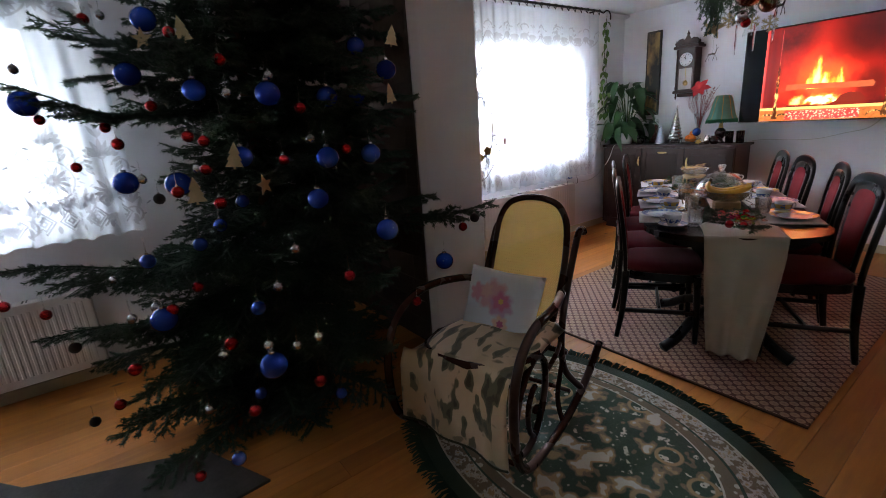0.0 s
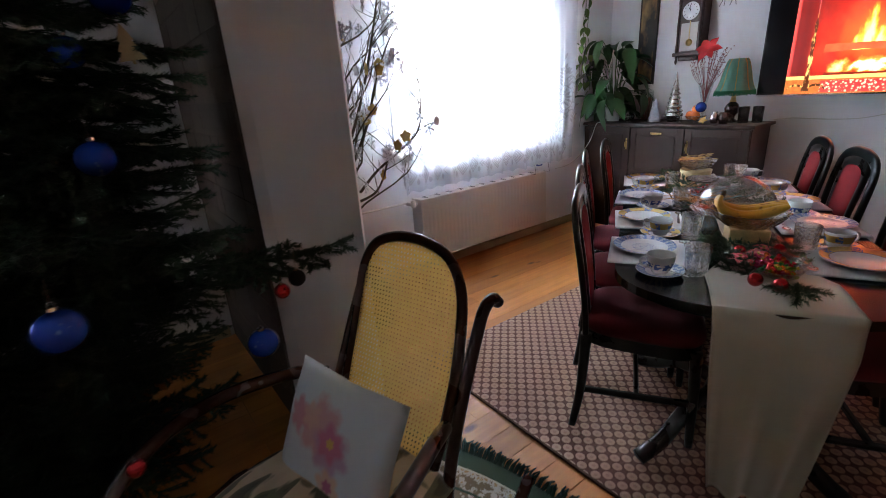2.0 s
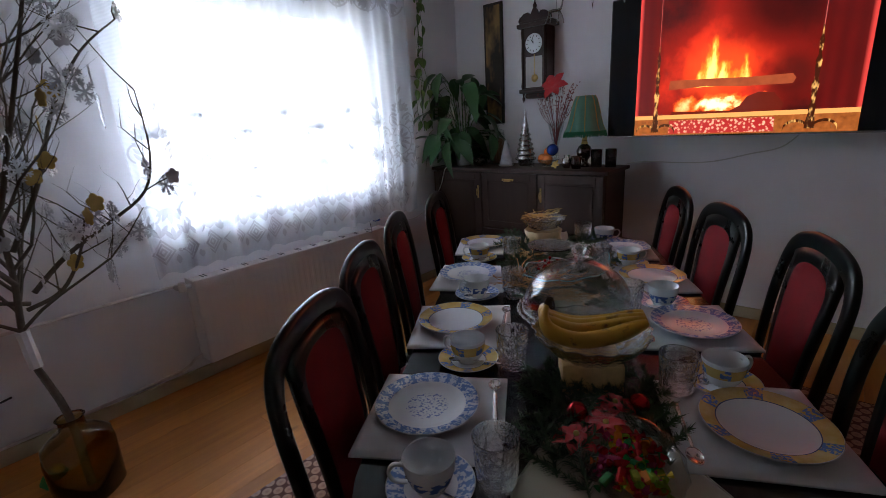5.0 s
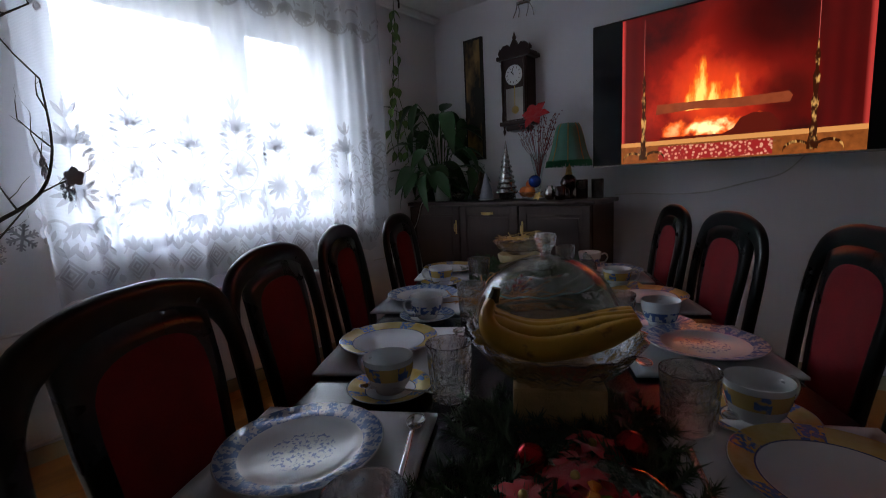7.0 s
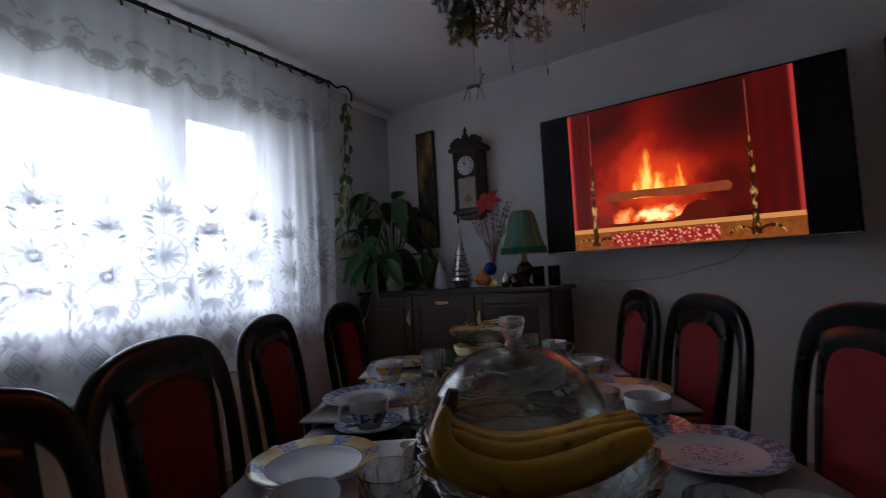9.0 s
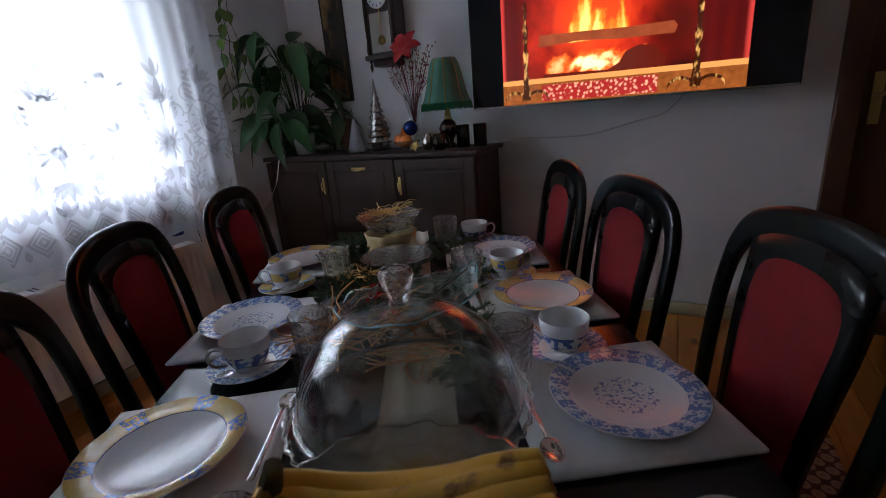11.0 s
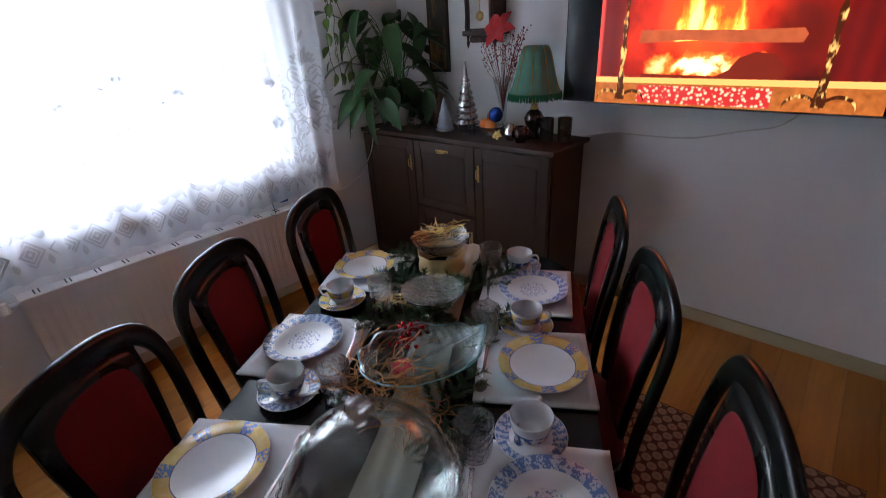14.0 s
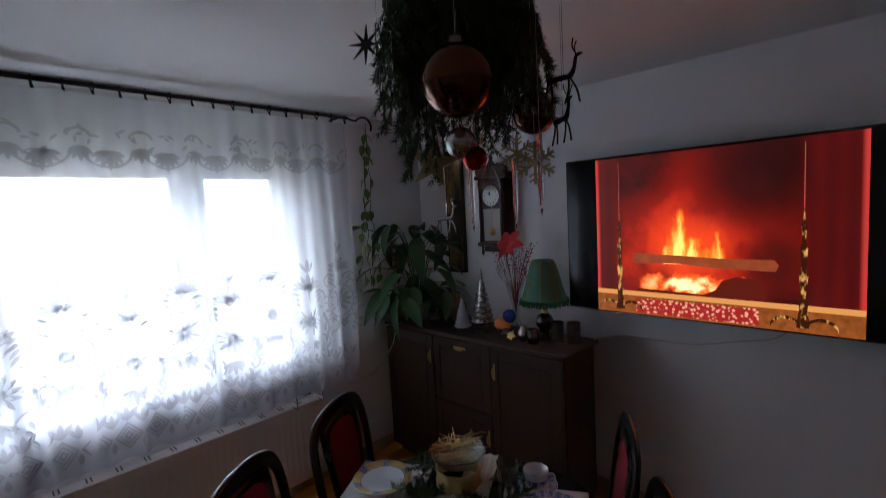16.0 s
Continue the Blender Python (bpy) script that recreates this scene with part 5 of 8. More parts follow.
for i, (dy, dz, bend) in enumerate(((-0.046, 0.0, 0.0), (-0.014, 0.008, 0.006), (0.018, 0.006, 0.010), (0.046, 0.0, 0.012))):
    pts = smooth_path([(-0.095, 0.0, 0.058), (-0.105, dy * 0.6, 0.030), (-0.085, dy, 0.0 + dz), (-0.02, dy * 1.1, -0.018 + dz), (0.06, dy * 0.8, -0.010 + dz + bend * 0.3), (0.125, dy * 0.55, 0.012 + bend * 0.5), (0.148, dy * 0.5, 0.022 + bend * 0.6)], 4)
    n = len(pts)
    wid = [0.006 + 0.0155 * min(1.0, 3.2 * k / n, 3.6 * (n - 1 - k) / n + 0.12) for k in range(n)]
    ban = part("banana", sweep(bmesh.new(), pts, wid, seg=7), BAN.m, bunch, smooth=True)
bunch.scale = (0.9, 0.9, 0.9)
part("stem", rod([(-0.095, 0.0, 0.052), (-0.088, 0.0, 0.076)], [0.011, 0.008]), TIP, bunch, "dark brown cut stem")

# glass dome on its stand
DU, DV = 2.875, 1.045
dome = root("cake_dome", *tab(DU, DV), TOP, TURN, label="large clear glass cake dome on a footed stand", category="cake dome")
part("stand", turned([(0, 0.0), (0.06, 0.0), (0.058, 0.008), (0.02, 0.02), (0.018, 0.05), (0.05, 0.062), (0.165, 0.068), (0.17, 0.078), (0.163, 0.079), (0.16, 0.074), (0, 0.070)], 60, wave=lambda a, r, z: 1 + (0.012 * math.cos(40 * a) if r > 0.16 else 0)), GLASS, dome, smooth=True)
R = 0.155
prof = [(R * math.cos(t), 0.082 + 0.145 * math.sin(t)) for t in [k * math.pi / 28 for k in range(15)]]
prof[-1] = (0, prof[-1][1])
inner = [(max(0, (R - 0.004) * math.cos(t)), 0.082 + 0.141 * math.sin(t)) for t in [k * math.pi / 28 for k in range(15)]][::-1]
inner[0] = (0, inner[0][1])
bm = turned(prof + inner[1:] + [(R, 0.082)], 60)
bmesh.ops.remove_doubles(bm, verts=bm.verts[:], dist=0.0003)
part("dome", bm, GLASS, dome, smooth=True)
part("dome_rim", rod([((R + 0.001) * math.cos(t), (R + 0.001) * math.sin(t), 0.085) for t in [k * math.pi / 36 for k in range(72)]], 0.0035, seg=8, closed=True), GLASS_EDGE, dome, "bright rounded glass rim", smooth=True)
part("scalloped_edge", rod([(0.170 * (1 + 0.012 * math.cos(40 * t)) * math.cos(t), 0.170 * (1 + 0.012 * math.cos(40 * t)) * math.sin(t), 0.079) for t in [k * math.pi / 160 for k in range(320)]], 0.003, seg=5, closed=True), GLASS_EDGE, dome, "scalloped glass plate edge", smooth=True)
part("knob", turned([(0, 0.226), (0.012, 0.226), (0.011, 0.234), (0.02, 0.25), (0.024, 0.266), (0.02, 0.274), (0, 0.276)], 12), CUT, dome, "faceted glass knob")

# leaf-shaped dish, cake stand, footed bowl
leafd = root("leaf_dish", *tab(3.27, 1.03), TOP, TURN + 25, label="pale blue-tinted leaf-shaped glass dish on the runner", category="dish")
LEAFG = thin_glass("aqua_tinted_glass", (0.86, 0.96, 0.97), 30.0, 1.4, 0.15)


def leafy(a, b):
    t = 2 * math.pi * a
    w = 1 + 0.028 * math.cos(9 * t)
    tip = 0.035 * max(0, math.cos(t)) ** 12 * b
    return (0.185 * b * w * math.cos(t) * (0.92 + 0.12 * math.cos(t)), 0.125 * b * w * math.sin(t), 0.035 + 0.030 * b ** 2.5 + 0.0045 * b * math.cos(9 * t) * b + tip)


part("bowl", sheet(leafy, 66, 8, 0.004), LEAFG, leafd, smooth=True)
part("rim", rod([leafy(k / 66, 1.0) for k in range(66)], 0.0022, seg=6, closed=True), plain("aqua_glass_rim", (0.30, 0.62, 0.70), 0.1, vary=0.1, bump=0, coat=0.5), leafd, "bright aqua rim", smooth=True)
part("foot", turned([(0, 0.006), (0.05, 0.006), (0.05, 0.012), (0.03, 0.02), (0.028, 0.033), (0, 0.035)], 24), LEAFG, leafd, smooth=True)
part("spout", rod(smooth_path([(0.19, 0, 0.07), (0.205, 0.01, 0.10), (0.19, 0.015, 0.135), (0.175, 0.0, 0.15)]), [0.02] * 5 + [0.017] * 4 + [0.010] * 4, d=0.006, ref=(0, 1, 0)), LEAFG, leafd, smooth=True)
cake = root("cake_stand", *tab(3.585, 1.01), TOP, TURN, label="round pressed-glass cake stand, empty", category="cake stand")
part("plate", turned([(0, 0.062), (0.02, 0.060), (0.08, 0.066), (0.1, 0.074), (0.103, 0.073), (0.1, 0.066), (0.06, 0.058), (0, 0.055)], 60, wave=lambda a, r, z: 1 + (0.015 * math.cos(24 * a) if r > 0.09 else 0)), CUT, cake)
part("foot", turned([(0, 0.006), (0.055, 0.006), (0.05, 0.014), (0.02, 0.03), (0.018, 0.055), (0, 0.056)], 32), GLASS, cake, smooth=True)
far = root("footed_bowl", *tab(3.865, 0.985), TOP, TURN, label="cut-glass bowl set on a gold wire basket", category="bowl")
part("bowl", turned([(0, 0.085), (0.045, 0.082), (0.08, 0.10), (0.105, 0.135), (0.108, 0.136), (0.106, 0.13), (0.082, 0.092), (0.046, 0.075), (0, 0.075)], 48, wave=lambda a, r, z: 1 + 0.03 * math.cos(8 * a)), CUT, far)
part("basket", turned([(0.085, 0.006), (0.09, 0.01), (0.082, 0.04), (0.09, 0.075), (0.086, 0.075), (0.078, 0.04), (0.083, 0.008)], 40, wave=lambda a, r, z: 1 + 0.03 * math.cos(10 * a)), GAUZE, far, "gold ribbon basket", smooth=True)

STRAW = plain("orange_straw", (0.62, 0.30, 0.09), 0.7, vary=0.3)


def straw_tuft(name, u, v, z, n, size, seed, mat, label):
    rr = random.Random(seed)
    bm = bmesh.new()
    for i in range(n):
        p = Vector((rr.gauss(0, size * 0.3), rr.gauss(0, size * 0.3), 0.004))
        a = rr.uniform(0, 6.28)
        pts = [p]
        for k in range(5):
            a += rr.uniform(-0.9, 0.9)
            pts.append(pts[-1] + Vector((math.cos(a), math.sin(a), rr.uniform(-0.4, 0.55))) * size * 0.28)
        pts = [Vector((q.x, q.y, max(0.003, q.z))) for q in pts]
        sweep(bm, smooth_path(pts, 2), 0.0015, seg=4)
    thing(name, bm, mat, label, "straw", kind="stuff", at=pose(*tab(u, v), TOP + z))


straw_tuft("straw_nest", 3.20, 0.94, 0.035, 50, 0.11, 4, STRAW, "curly orange straw strands under the leaf dish")
straw_tuft("straw_nest", 3.12, 1.05, 0.012, 34, 0.10, 5, STRAW, "curly orange straw strands spilling over the runner")
straw_tuft("straw_nest", 3.60, 0.90, 0.012, 26, 0.07, 6, GOLD_SHINE, "thin gold tinsel strands beside the cake stand")
straw_tuft("straw_nest", 3.90, 0.99, 0.13, 30, 0.08, 9, GOLD_SHINE, "gold tinsel and straw star in the far bowl")
bm = bmesh.new()
rr = random.Random(2)
for i in range(44):
    bmesh.ops.create_icosphere(bm, subdivisions=2, radius=0.0065, matrix=Matrix.Translation((rr.gauss(0, 0.02), rr.gauss(0, 0.03), 0.036 + abs(rr.gauss(0, 0.010)))))
thing("red_berries", bm, RED_SHINE, "cluster of shiny red berries on the fir greenery", "berries", kind="stuff", at=pose(*tab(3.36, 0.99), TOP + 0.005))

# ---- sideboard in the corner ----
CX0, CX1, CF, CB, CH = -2.62, -1.14, 4.72, 5.10, 1.015
side = root("sideboard", 0, 0, 0, label="dark walnut three-door sideboard with a drawer and brass handles", category="sideboard")
part("body", boxed(((CX0 + CX1) / 2, (CF + CB) / 2 + 0.01, 0.53), (CX1 - CX0 - 0.03, CB - CF - 0.04, 0.94), 0.003), WALNUT, side)
part("top", boxed(((CX0 + CX1) / 2, (CF + CB) / 2, CH - 0.0125), (CX1 - CX0 + 0.02, CB - CF + 0.02, 0.025), 0.006), WALNUT, side, "polished walnut top")
part("plinth", boxed(((CX0 + CX1) / 2, (CF + CB) / 2 + 0.02, 0.03), (CX1 - CX0 - 0.06, CB - CF - 0.07, 0.06)), WALNUT, side)
bounds = [CX0 + 0.012, CX0 + 0.50, CX0 + 0.985, CX1 - 0.012]


def door_panel(x0, x1, z0, z1, hx, name="door"):
    y = CF + 0.004
    d = part(name, boxed(((x0 + x1) / 2, y, (z0 + z1) / 2), (x1 - x0 - 0.006, 0.020, z1 - z0 - 0.006), 0.003), WALNUT, side)
    w, f = x1 - x0, 0.055
    bm = bmesh.new()
    for c, s in ((((x0 + f / 2 + 0.004), y - 0.012, (z0 + z1) / 2), (f, 0.008, z1 - z0 - 0.010)), ((x1 - f / 2 - 0.004, y - 0.012, (z0 + z1) / 2), (f, 0.008, z1 - z0 - 0.010)),
                 (((x0 + x1) / 2, y - 0.012, z0 + f / 2 + 0.004), (w - 2 * f - 0.008, 0.008, f)), (((x0 + x1) / 2, y - 0.012, z1 - f / 2 - 0.004), (w - 2 * f - 0.008, 0.008, f))):
        box(bm, c, s, 0.003)
    part("frame", bm, WALNUT, d)
    part("centre_panel", boxed(((x0 + x1) / 2, y - 0.011, (z0 + z1) / 2), (w - 2 * f - 0.04, 0.006, z1 - z0 - 2 * f - 0.04), 0.003), WALNUT, d)
    if name == "door":
        bm = boxed((hx, y - 0.018, z1 - 0.15), (0.013, 0.005, 0.10), 0.002)
        sweep(bm, smooth_path([(hx, y - 0.02, z1 - 0.12), (hx, y - 0.038, z1 - 0.135), (hx, y - 0.038, z1 - 0.17), (hx, y - 0.02, z1 - 0.185)]), 0.004, seg=6)
    else:
        zc = z1 - 0.05
        bm = boxed(((x0 + x1) / 2, y - 0.018, zc), (0.10, 0.005, 0.016), 0.002)
        sweep(bm, smooth_path([(hx - 0.035, y - 0.02, zc), (hx - 0.025, y - 0.036, zc - 0.006), (hx + 0.025, y - 0.036, zc - 0.006), (hx + 0.035, y - 0.02, zc)]), 0.004, seg=6)
    part("handle", bm, BRASS, d, "ornate brass handle", smooth=True)


door_panel(bounds[0], bounds[1], 0.075, 0.985, bounds[1] - 0.03)
door_panel(bounds[1], bounds[2], 0.075, 0.55, bounds[2] - 0.03)
door_panel(bounds[1], bounds[2], 0.555, 0.985, (bounds[1] + bounds[2]) / 2, "flap")
door_panel(bounds[2], bounds[3], 0.075, 0.985, bounds[2] + 0.03)

# wall clock
clk = root("wall_clock", -1.885, Y1, 0, label="dark carved wooden pendulum wall clock with a white dial", category="clock")
CW = dark_wood("carved_clock_wood", (0.022, 0.008, 0.006), (0.06, 0.022, 0.014), 0.3)
part("case", boxed((0, -0.07, 1.79), (0.21, 0.13, 0.46), 0.006), CW, clk)
bm = boxed((0, -0.075, 2.03), (0.28, 0.155, 0.03), 0.008)
box(bm, (0, -0.075, 2.052), (0.24, 0.14, 0.018), 0.006)
part("cornice", bm, CW, clk)
bm = bmesh.new()
arch = [(-0.11, 2.06), (-0.12, 2.09), (-0.09, 2.115), (-0.055, 2.12), (-0.035, 2.10), (-0.015, 2.135), (0, 2.15), (0.015, 2.135), (0.035, 2.10), (0.055, 2.12), (0.09, 2.115), (0.12, 2.09), (0.11, 2.06)]
vs = [[bm.verts.new((x, y, z)) for x, z in arch] for y in (-0.13, -0.11)]
bm.faces.new(vs[0])
bm.faces.new(vs[1][::-1])
for k in range(len(arch)):
    j = (k + 1) % len(arch)
    bm.faces.new((vs[0][k], vs[0][j], vs[1][j], vs[1][k]))
part("crest", bm, CW, clk)
part("finial", turned([(0, 2.14), (0.012, 2.145), (0.016, 2.16), (0.008, 2.175), (0.004, 2.19), (0, 2.205)], 12, c=(0, -0.12, 0)), CW, clk, smooth=True)
for s in (-1, 1):
    part("side_finial", turned([(0, 2.055), (0.012, 2.06), (0.014, 2.075), (0.005, 2.09), (0, 2.105)], 10, c=(s * 0.125, -0.12, 0)), CW, clk, smooth=True)
    part("column", turned([(0.010, 1.58), (0.013, 1.6), (0.008, 1.66), (0.011, 1.8), (0.008, 1.93), (0.013, 1.98), (0.010, 2.01)], 12, c=(s * 0.092, -0.142, 0)), CW, clk, smooth=True)
    part("drop", turned([(0, 1.48), (0.006, 1.49), (0.011, 1.51), (0.006, 1.53), (0.012, 1.56), (0, 1.565)], 10, c=(s * 0.10, -0.12, 0)), CW, clk, smooth=True)
bm = boxed((0, -0.075, 1.565), (0.25, 0.15, 0.03), 0.008)
box(bm, (0, -0.07, 1.53), (0.17, 0.12, 0.04), 0.015)
part("base_moulding", bm, CW, clk)
DIAL = plain("white_enamel_dial", (0.72, 0.73, 0.74), 0.3, vary=0.03, bump=0)
rotx = Matrix.Rotation(math.pi / 2, 4, "X")
bm = turned([(0, 0.0), (0.066, 0.0), (0.07, 0.004), (0.066, 0.007), (0, 0.006)], 36)
bmesh.ops.transform(bm, matrix=Matrix.Translation((0, -0.134, 1.90)) @ rotx, verts=bm.verts[:])
dial = part("dial", bm, DIAL, clk, "round white dial", smooth=True)
BLACK = plain("black_paint", (0.01, 0.01, 0.01), 0.4, vary=0.02, bump=0)
for k in range(12):
    a = k * math.pi / 6
    part("hour_mark", boxed((0.053 * math.sin(a), -0.1425, 1.90 + 0.053 * math.cos(a)), (0.004, 0.002, 0.012), 0, Matrix.Rotation(a, 4, "Y")), BLACK, dial)
for a, ln, w in ((math.radians(-35), 0.032, 0.005), (math.radians(-10), 0.048, 0.0035)):
    part("clock_hand", boxed((ln / 2 * math.sin(a), -0.1435, 1.90 + ln / 2 * math.cos(a)), (w, 0.0018, ln), 0, Matrix.Rotation(a, 4, "Y")), BLACK, dial)
part("backing", boxed((0, -0.1345, 1.70), (0.14, 0.003, 0.22)), plain("pale_clock_backing", (0.45, 0.43, 0.40), 0.5), clk)
bm = turned([(0, 0), (0.026, 0.0), (0.028, 0.004), (0, 0.008)], 24)
bmesh.ops.transform(bm, matrix=Matrix.Translation((0.01, -0.139, 1.655)) @ rotx, verts=bm.verts[:])
pend = part("pendulum", bm, BRASS, clk, "brass pendulum bob", smooth=True)
part("rod", boxed((0.006, -0.141, 1.745), (0.005, 0.003, 0.16)), BRASS, pend)

# tall narrow picture
pic = root("tall_picture", -2.325, Y1, 0, label="tall narrow dark picture with blurred gold shapes", category="picture")
part("frame", boxed((0, -0.014, 1.80), (0.175, 0.026, 0.94), 0.004), plain("dark_icon_board", (0.035, 0.028, 0.02), 0.5, vary=0.4), pic)


def icon(k):
    x, y, z = k.xyz()
    return k.mix(k.ramp(k.noise(9.0, k.stretch((1, 1, 0.45))), 0.45, 0.65), (0.03, 0.024, 0.016), (0.36, 0.22, 0.07))


PIC = Nodes("aged_gold_painting")
PIC.set(Base_Color=icon(PIC), Roughness=0.45)
part("canvas", boxed((0, -0.0285, 1.80), (0.14, 0.003, 0.90)), PIC.m, pic)
PALE = plain("pale_ochre_paint", (0.50, 0.36, 0.18), 0.5, vary=0.3)
part("painted_shape", lathe(bmesh.new(), [(0, 0), (0.03, 0.02), (0.035, 0.10), (0.02, 0.17), (0, 0.19)], 16, c=(0.005, -0.0275, 1.98), sy=0.05), PALE, pic)
part("painted_shape", lathe(bmesh.new(), [(0, 0), (0.024, 0.015), (0.022, 0.045), (0, 0.058)], 16, c=(0.0, -0.0275, 2.155), sy=0.06), PALE, pic)

# table lamp
lamp = root("table_lamp", -1.405, 4.97, CH, label="small lamp with green fringed shade and dark brown base", category="lamp")
BROWNGL = plain("dark_brown_glazed_ceramic", (0.035, 0.012, 0.007), 0.1, vary=0.2, bump=0, coat=0.6)
part("base", turned([(0, 0), (0.055, 0), (0.055, 0.012), (0.03, 0.03), (0.03, 0.05), (0.055, 0.085), (0.062, 0.12), (0.045, 0.155), (0.02, 0.175), (0.02, 0.2), (0, 0.2)], 28), BROWNGL, lamp, smooth=True)
part("collar", turned([(0.021, 0.17), (0.028, 0.178), (0.021, 0.19), (0.014, 0.25), (0, 0.25)], 20), BRASS, lamp, smooth=True)
SHADE = plain("pleated_green_fabric", (0.10, 0.26, 0.19), 0.8, vary=0.15, scale=20, fine=200, bump=0.3)
shade = part("shade", turned([(0.155, 0.265), (0.135, 0.31), (0.118, 0.37), (0.105, 0.43), (0.085, 0.50), (0.065, 0.53), (0.062, 0.529), (0.102, 0.43), (0.132, 0.31), (0.151, 0.266)], 48, wave=lambda a, r, z: 1 + 0.03 * math.cos(8 * a)), SHADE, lamp, "pale green bell shade", smooth=True)
for k in range(8):
    a = (k + 0.5) * math.pi / 4
    part("piping", rod(smooth_path([(r * math.cos(a), r * math.sin(a), z) for r, z in ((0.152, 0.266), (0.133, 0.31), (0.116, 0.37), (0.103, 0.43), (0.084, 0.50), (0.066, 0.53))], 2), 0.0035, seg=6), plain("ochre_piping", (0.42, 0.27, 0.07), 0.6), shade)
bm = bmesh.new()
rr = random.Random(4)
for k in range(260):
    a = 2 * math.pi * k / 260
    r = 0.155 * (1 + 0.03 * math.cos(8 * a))
    p = Vector((r * math.cos(a), r * math.sin(a), 0.272))
    sweep(bm, [p, p * 1.02 + Vector((rr.uniform(-0.006, 0.006), rr.uniform(-0.006, 0.006), -0.272 * 0.02 - rr.uniform(0.03, 0.045)))], [0.004, 0.003], seg=4)
part("fringe", bm, plain("emerald_fringe", (0.01, 0.17, 0.07), 0.8, vary=0.3), shade, "emerald green fringe", kind="stuff")

lamp.scale = (0.9, 0.9, 0.9)

# pots and glass on the sideboard


def jar(name, x, y, prof, mat, label, cat, seg=24, wave=None, smooth=True):
    return thing(name, turned(prof, seg, wave=wave), mat, label, cat, at=pose(x, y, CH + 0.001), smooth=smooth)


SILVERED = plain("silvered_glass", (0.62, 0.62, 0.60), 0.14, metal=0.85, vary=0.2, scale=30, bump=0.2)
prof = [(0, 0)]
for k in range(9):
    r = 0.070 * (1 - k / 9.6)
    z = 0.045 + k * 0.035
    prof += [(r, z), (r * 1.05, z + 0.012), (r * 0.80, z + 0.030)]
tree_prof = [(0, 0), (0.04, 0), (0.055, 0.02), (0.05, 0.04)] + prof[1:] + [(0.004, 0.40), (0, 0.415)]
gtree = root("glass_tree", -1.855, 4.93, CH + 0.001, label="silvery blown-glass christmas tree figurine with beaded tiers", category="figurine")
part("body", turned(tree_prof, 22, wave=lambda a, r, z: 1 + 0.10 * math.cos(11 * a + z * 80)), SILVERED, gtree, smooth=True)
bm = bmesh.new()
for k in range(9):
    r, z, n = 0.070 * (1 - k / 9.6), 0.055 + k * 0.035, 11 - k
    for q in range(n):
        a = 2 * math.pi * (q + 0.5 * (k % 2)) / n
        bmesh.ops.create_icosphere(bm, subdivisions=2, radius=0.010 - 0.0005 * k, matrix=Matrix.Translation((r * math.cos(a), r * math.sin(a), z)))
part("bead_tier", bm, SILVERED, gtree, "rows of silver glass beads", smooth=True, kind="stuff")
BLUEWH = plain("grey_blue_pottery", (0.42, 0.46, 0.55), 0.3, vary=0.25, scale=40)
bell = root("pottery_tree", -2.01, 4.90, CH, label="small grey-blue tiered pottery tree on a saucer", category="figurine")
part("body", turned([(0, 0.01), (0.045, 0.01), (0.052, 0.03), (0.04, 0.055), (0.042, 0.07), (0.034, 0.09), (0.034, 0.105), (0.024, 0.125), (0.02, 0.15), (0.008, 0.19), (0, 0.20)], 28), BLUEWH, bell, smooth=True)
part("saucer", turned([(0, 0), (0.05, 0), (0.062, 0.01), (0.06, 0.012), (0, 0.006)], 28), DIAL, bell, smooth=True)
jar("glass_bowl", -2.24, 4.86, [(0, 0), (0.03, 0), (0.05, 0.025), (0.055, 0.05), (0.045, 0.07), (0.042, 0.07), (0.05, 0.05), (0.045, 0.027), (0, 0.006)], CUT, "round cut-glass sugar bowl", "bowl")
can = root("storage_jar", -2.15, 5.0, CH, label="tall lidded glass jar filled with brown dried things", category="jar")
part("jar", turned([(0, 0), (0.05, 0), (0.055, 0.02), (0.05, 0.1), (0.06, 0.2), (0.05, 0.25), (0.047, 0.25), (0.055, 0.2), (0.046, 0.1), (0.05, 0.02), (0, 0.006)], 28), GLASS, can, smooth=True)
part("filling", turned([(0, 0.01), (0.043, 0.01), (0.044, 0.1), (0.05, 0.19), (0.02, 0.21), (0, 0.21)], 20), plain("dried_seed_heads", (0.22, 0.10, 0.05), 0.9, vary=0.5, scale=70, bump=0.8), can, smooth=True)
part("lid", turned([(0.052, 0.25), (0.054, 0.262), (0.03, 0.275), (0.012, 0.285), (0.016, 0.305), (0, 0.312)], 24), GLASS, can, smooth=True)
jar("small_tumbler", -1.765, 4.86, [(0, 0), (0.022, 0), (0.022, 0.075), (0.0195, 0.075), (0.0195, 0.006), (0, 0.006)], GLASS, "small narrow clear glass tumbler", "glass")
fb = jar("fruit_dish", -1.665, 4.93, [(0, 0), (0.045, 0), (0.06, 0.02), (0.085, 0.05), (0.082, 0.051), (0.056, 0.024), (0, 0.008)], GLASS, "small clear glass dish holding oranges", "dish")
ORANGE = plain("orange_peel", (0.80, 0.20, 0.02), 0.45, vary=0.1, fine=260, bump=0.4)
ORM = ball_mesh("orange", 0.036, ORANGE)
for x, y, z in ((-1.705, 4.92, 0.055), (-1.655, 4.905, 0.05), (-1.675, 4.955, 0.10)):
    thing("orange", ORM, None, "ripe orange lying in a glass dish", "orange", "oranges on the sideboard", at=pose(x, y, CH + z))
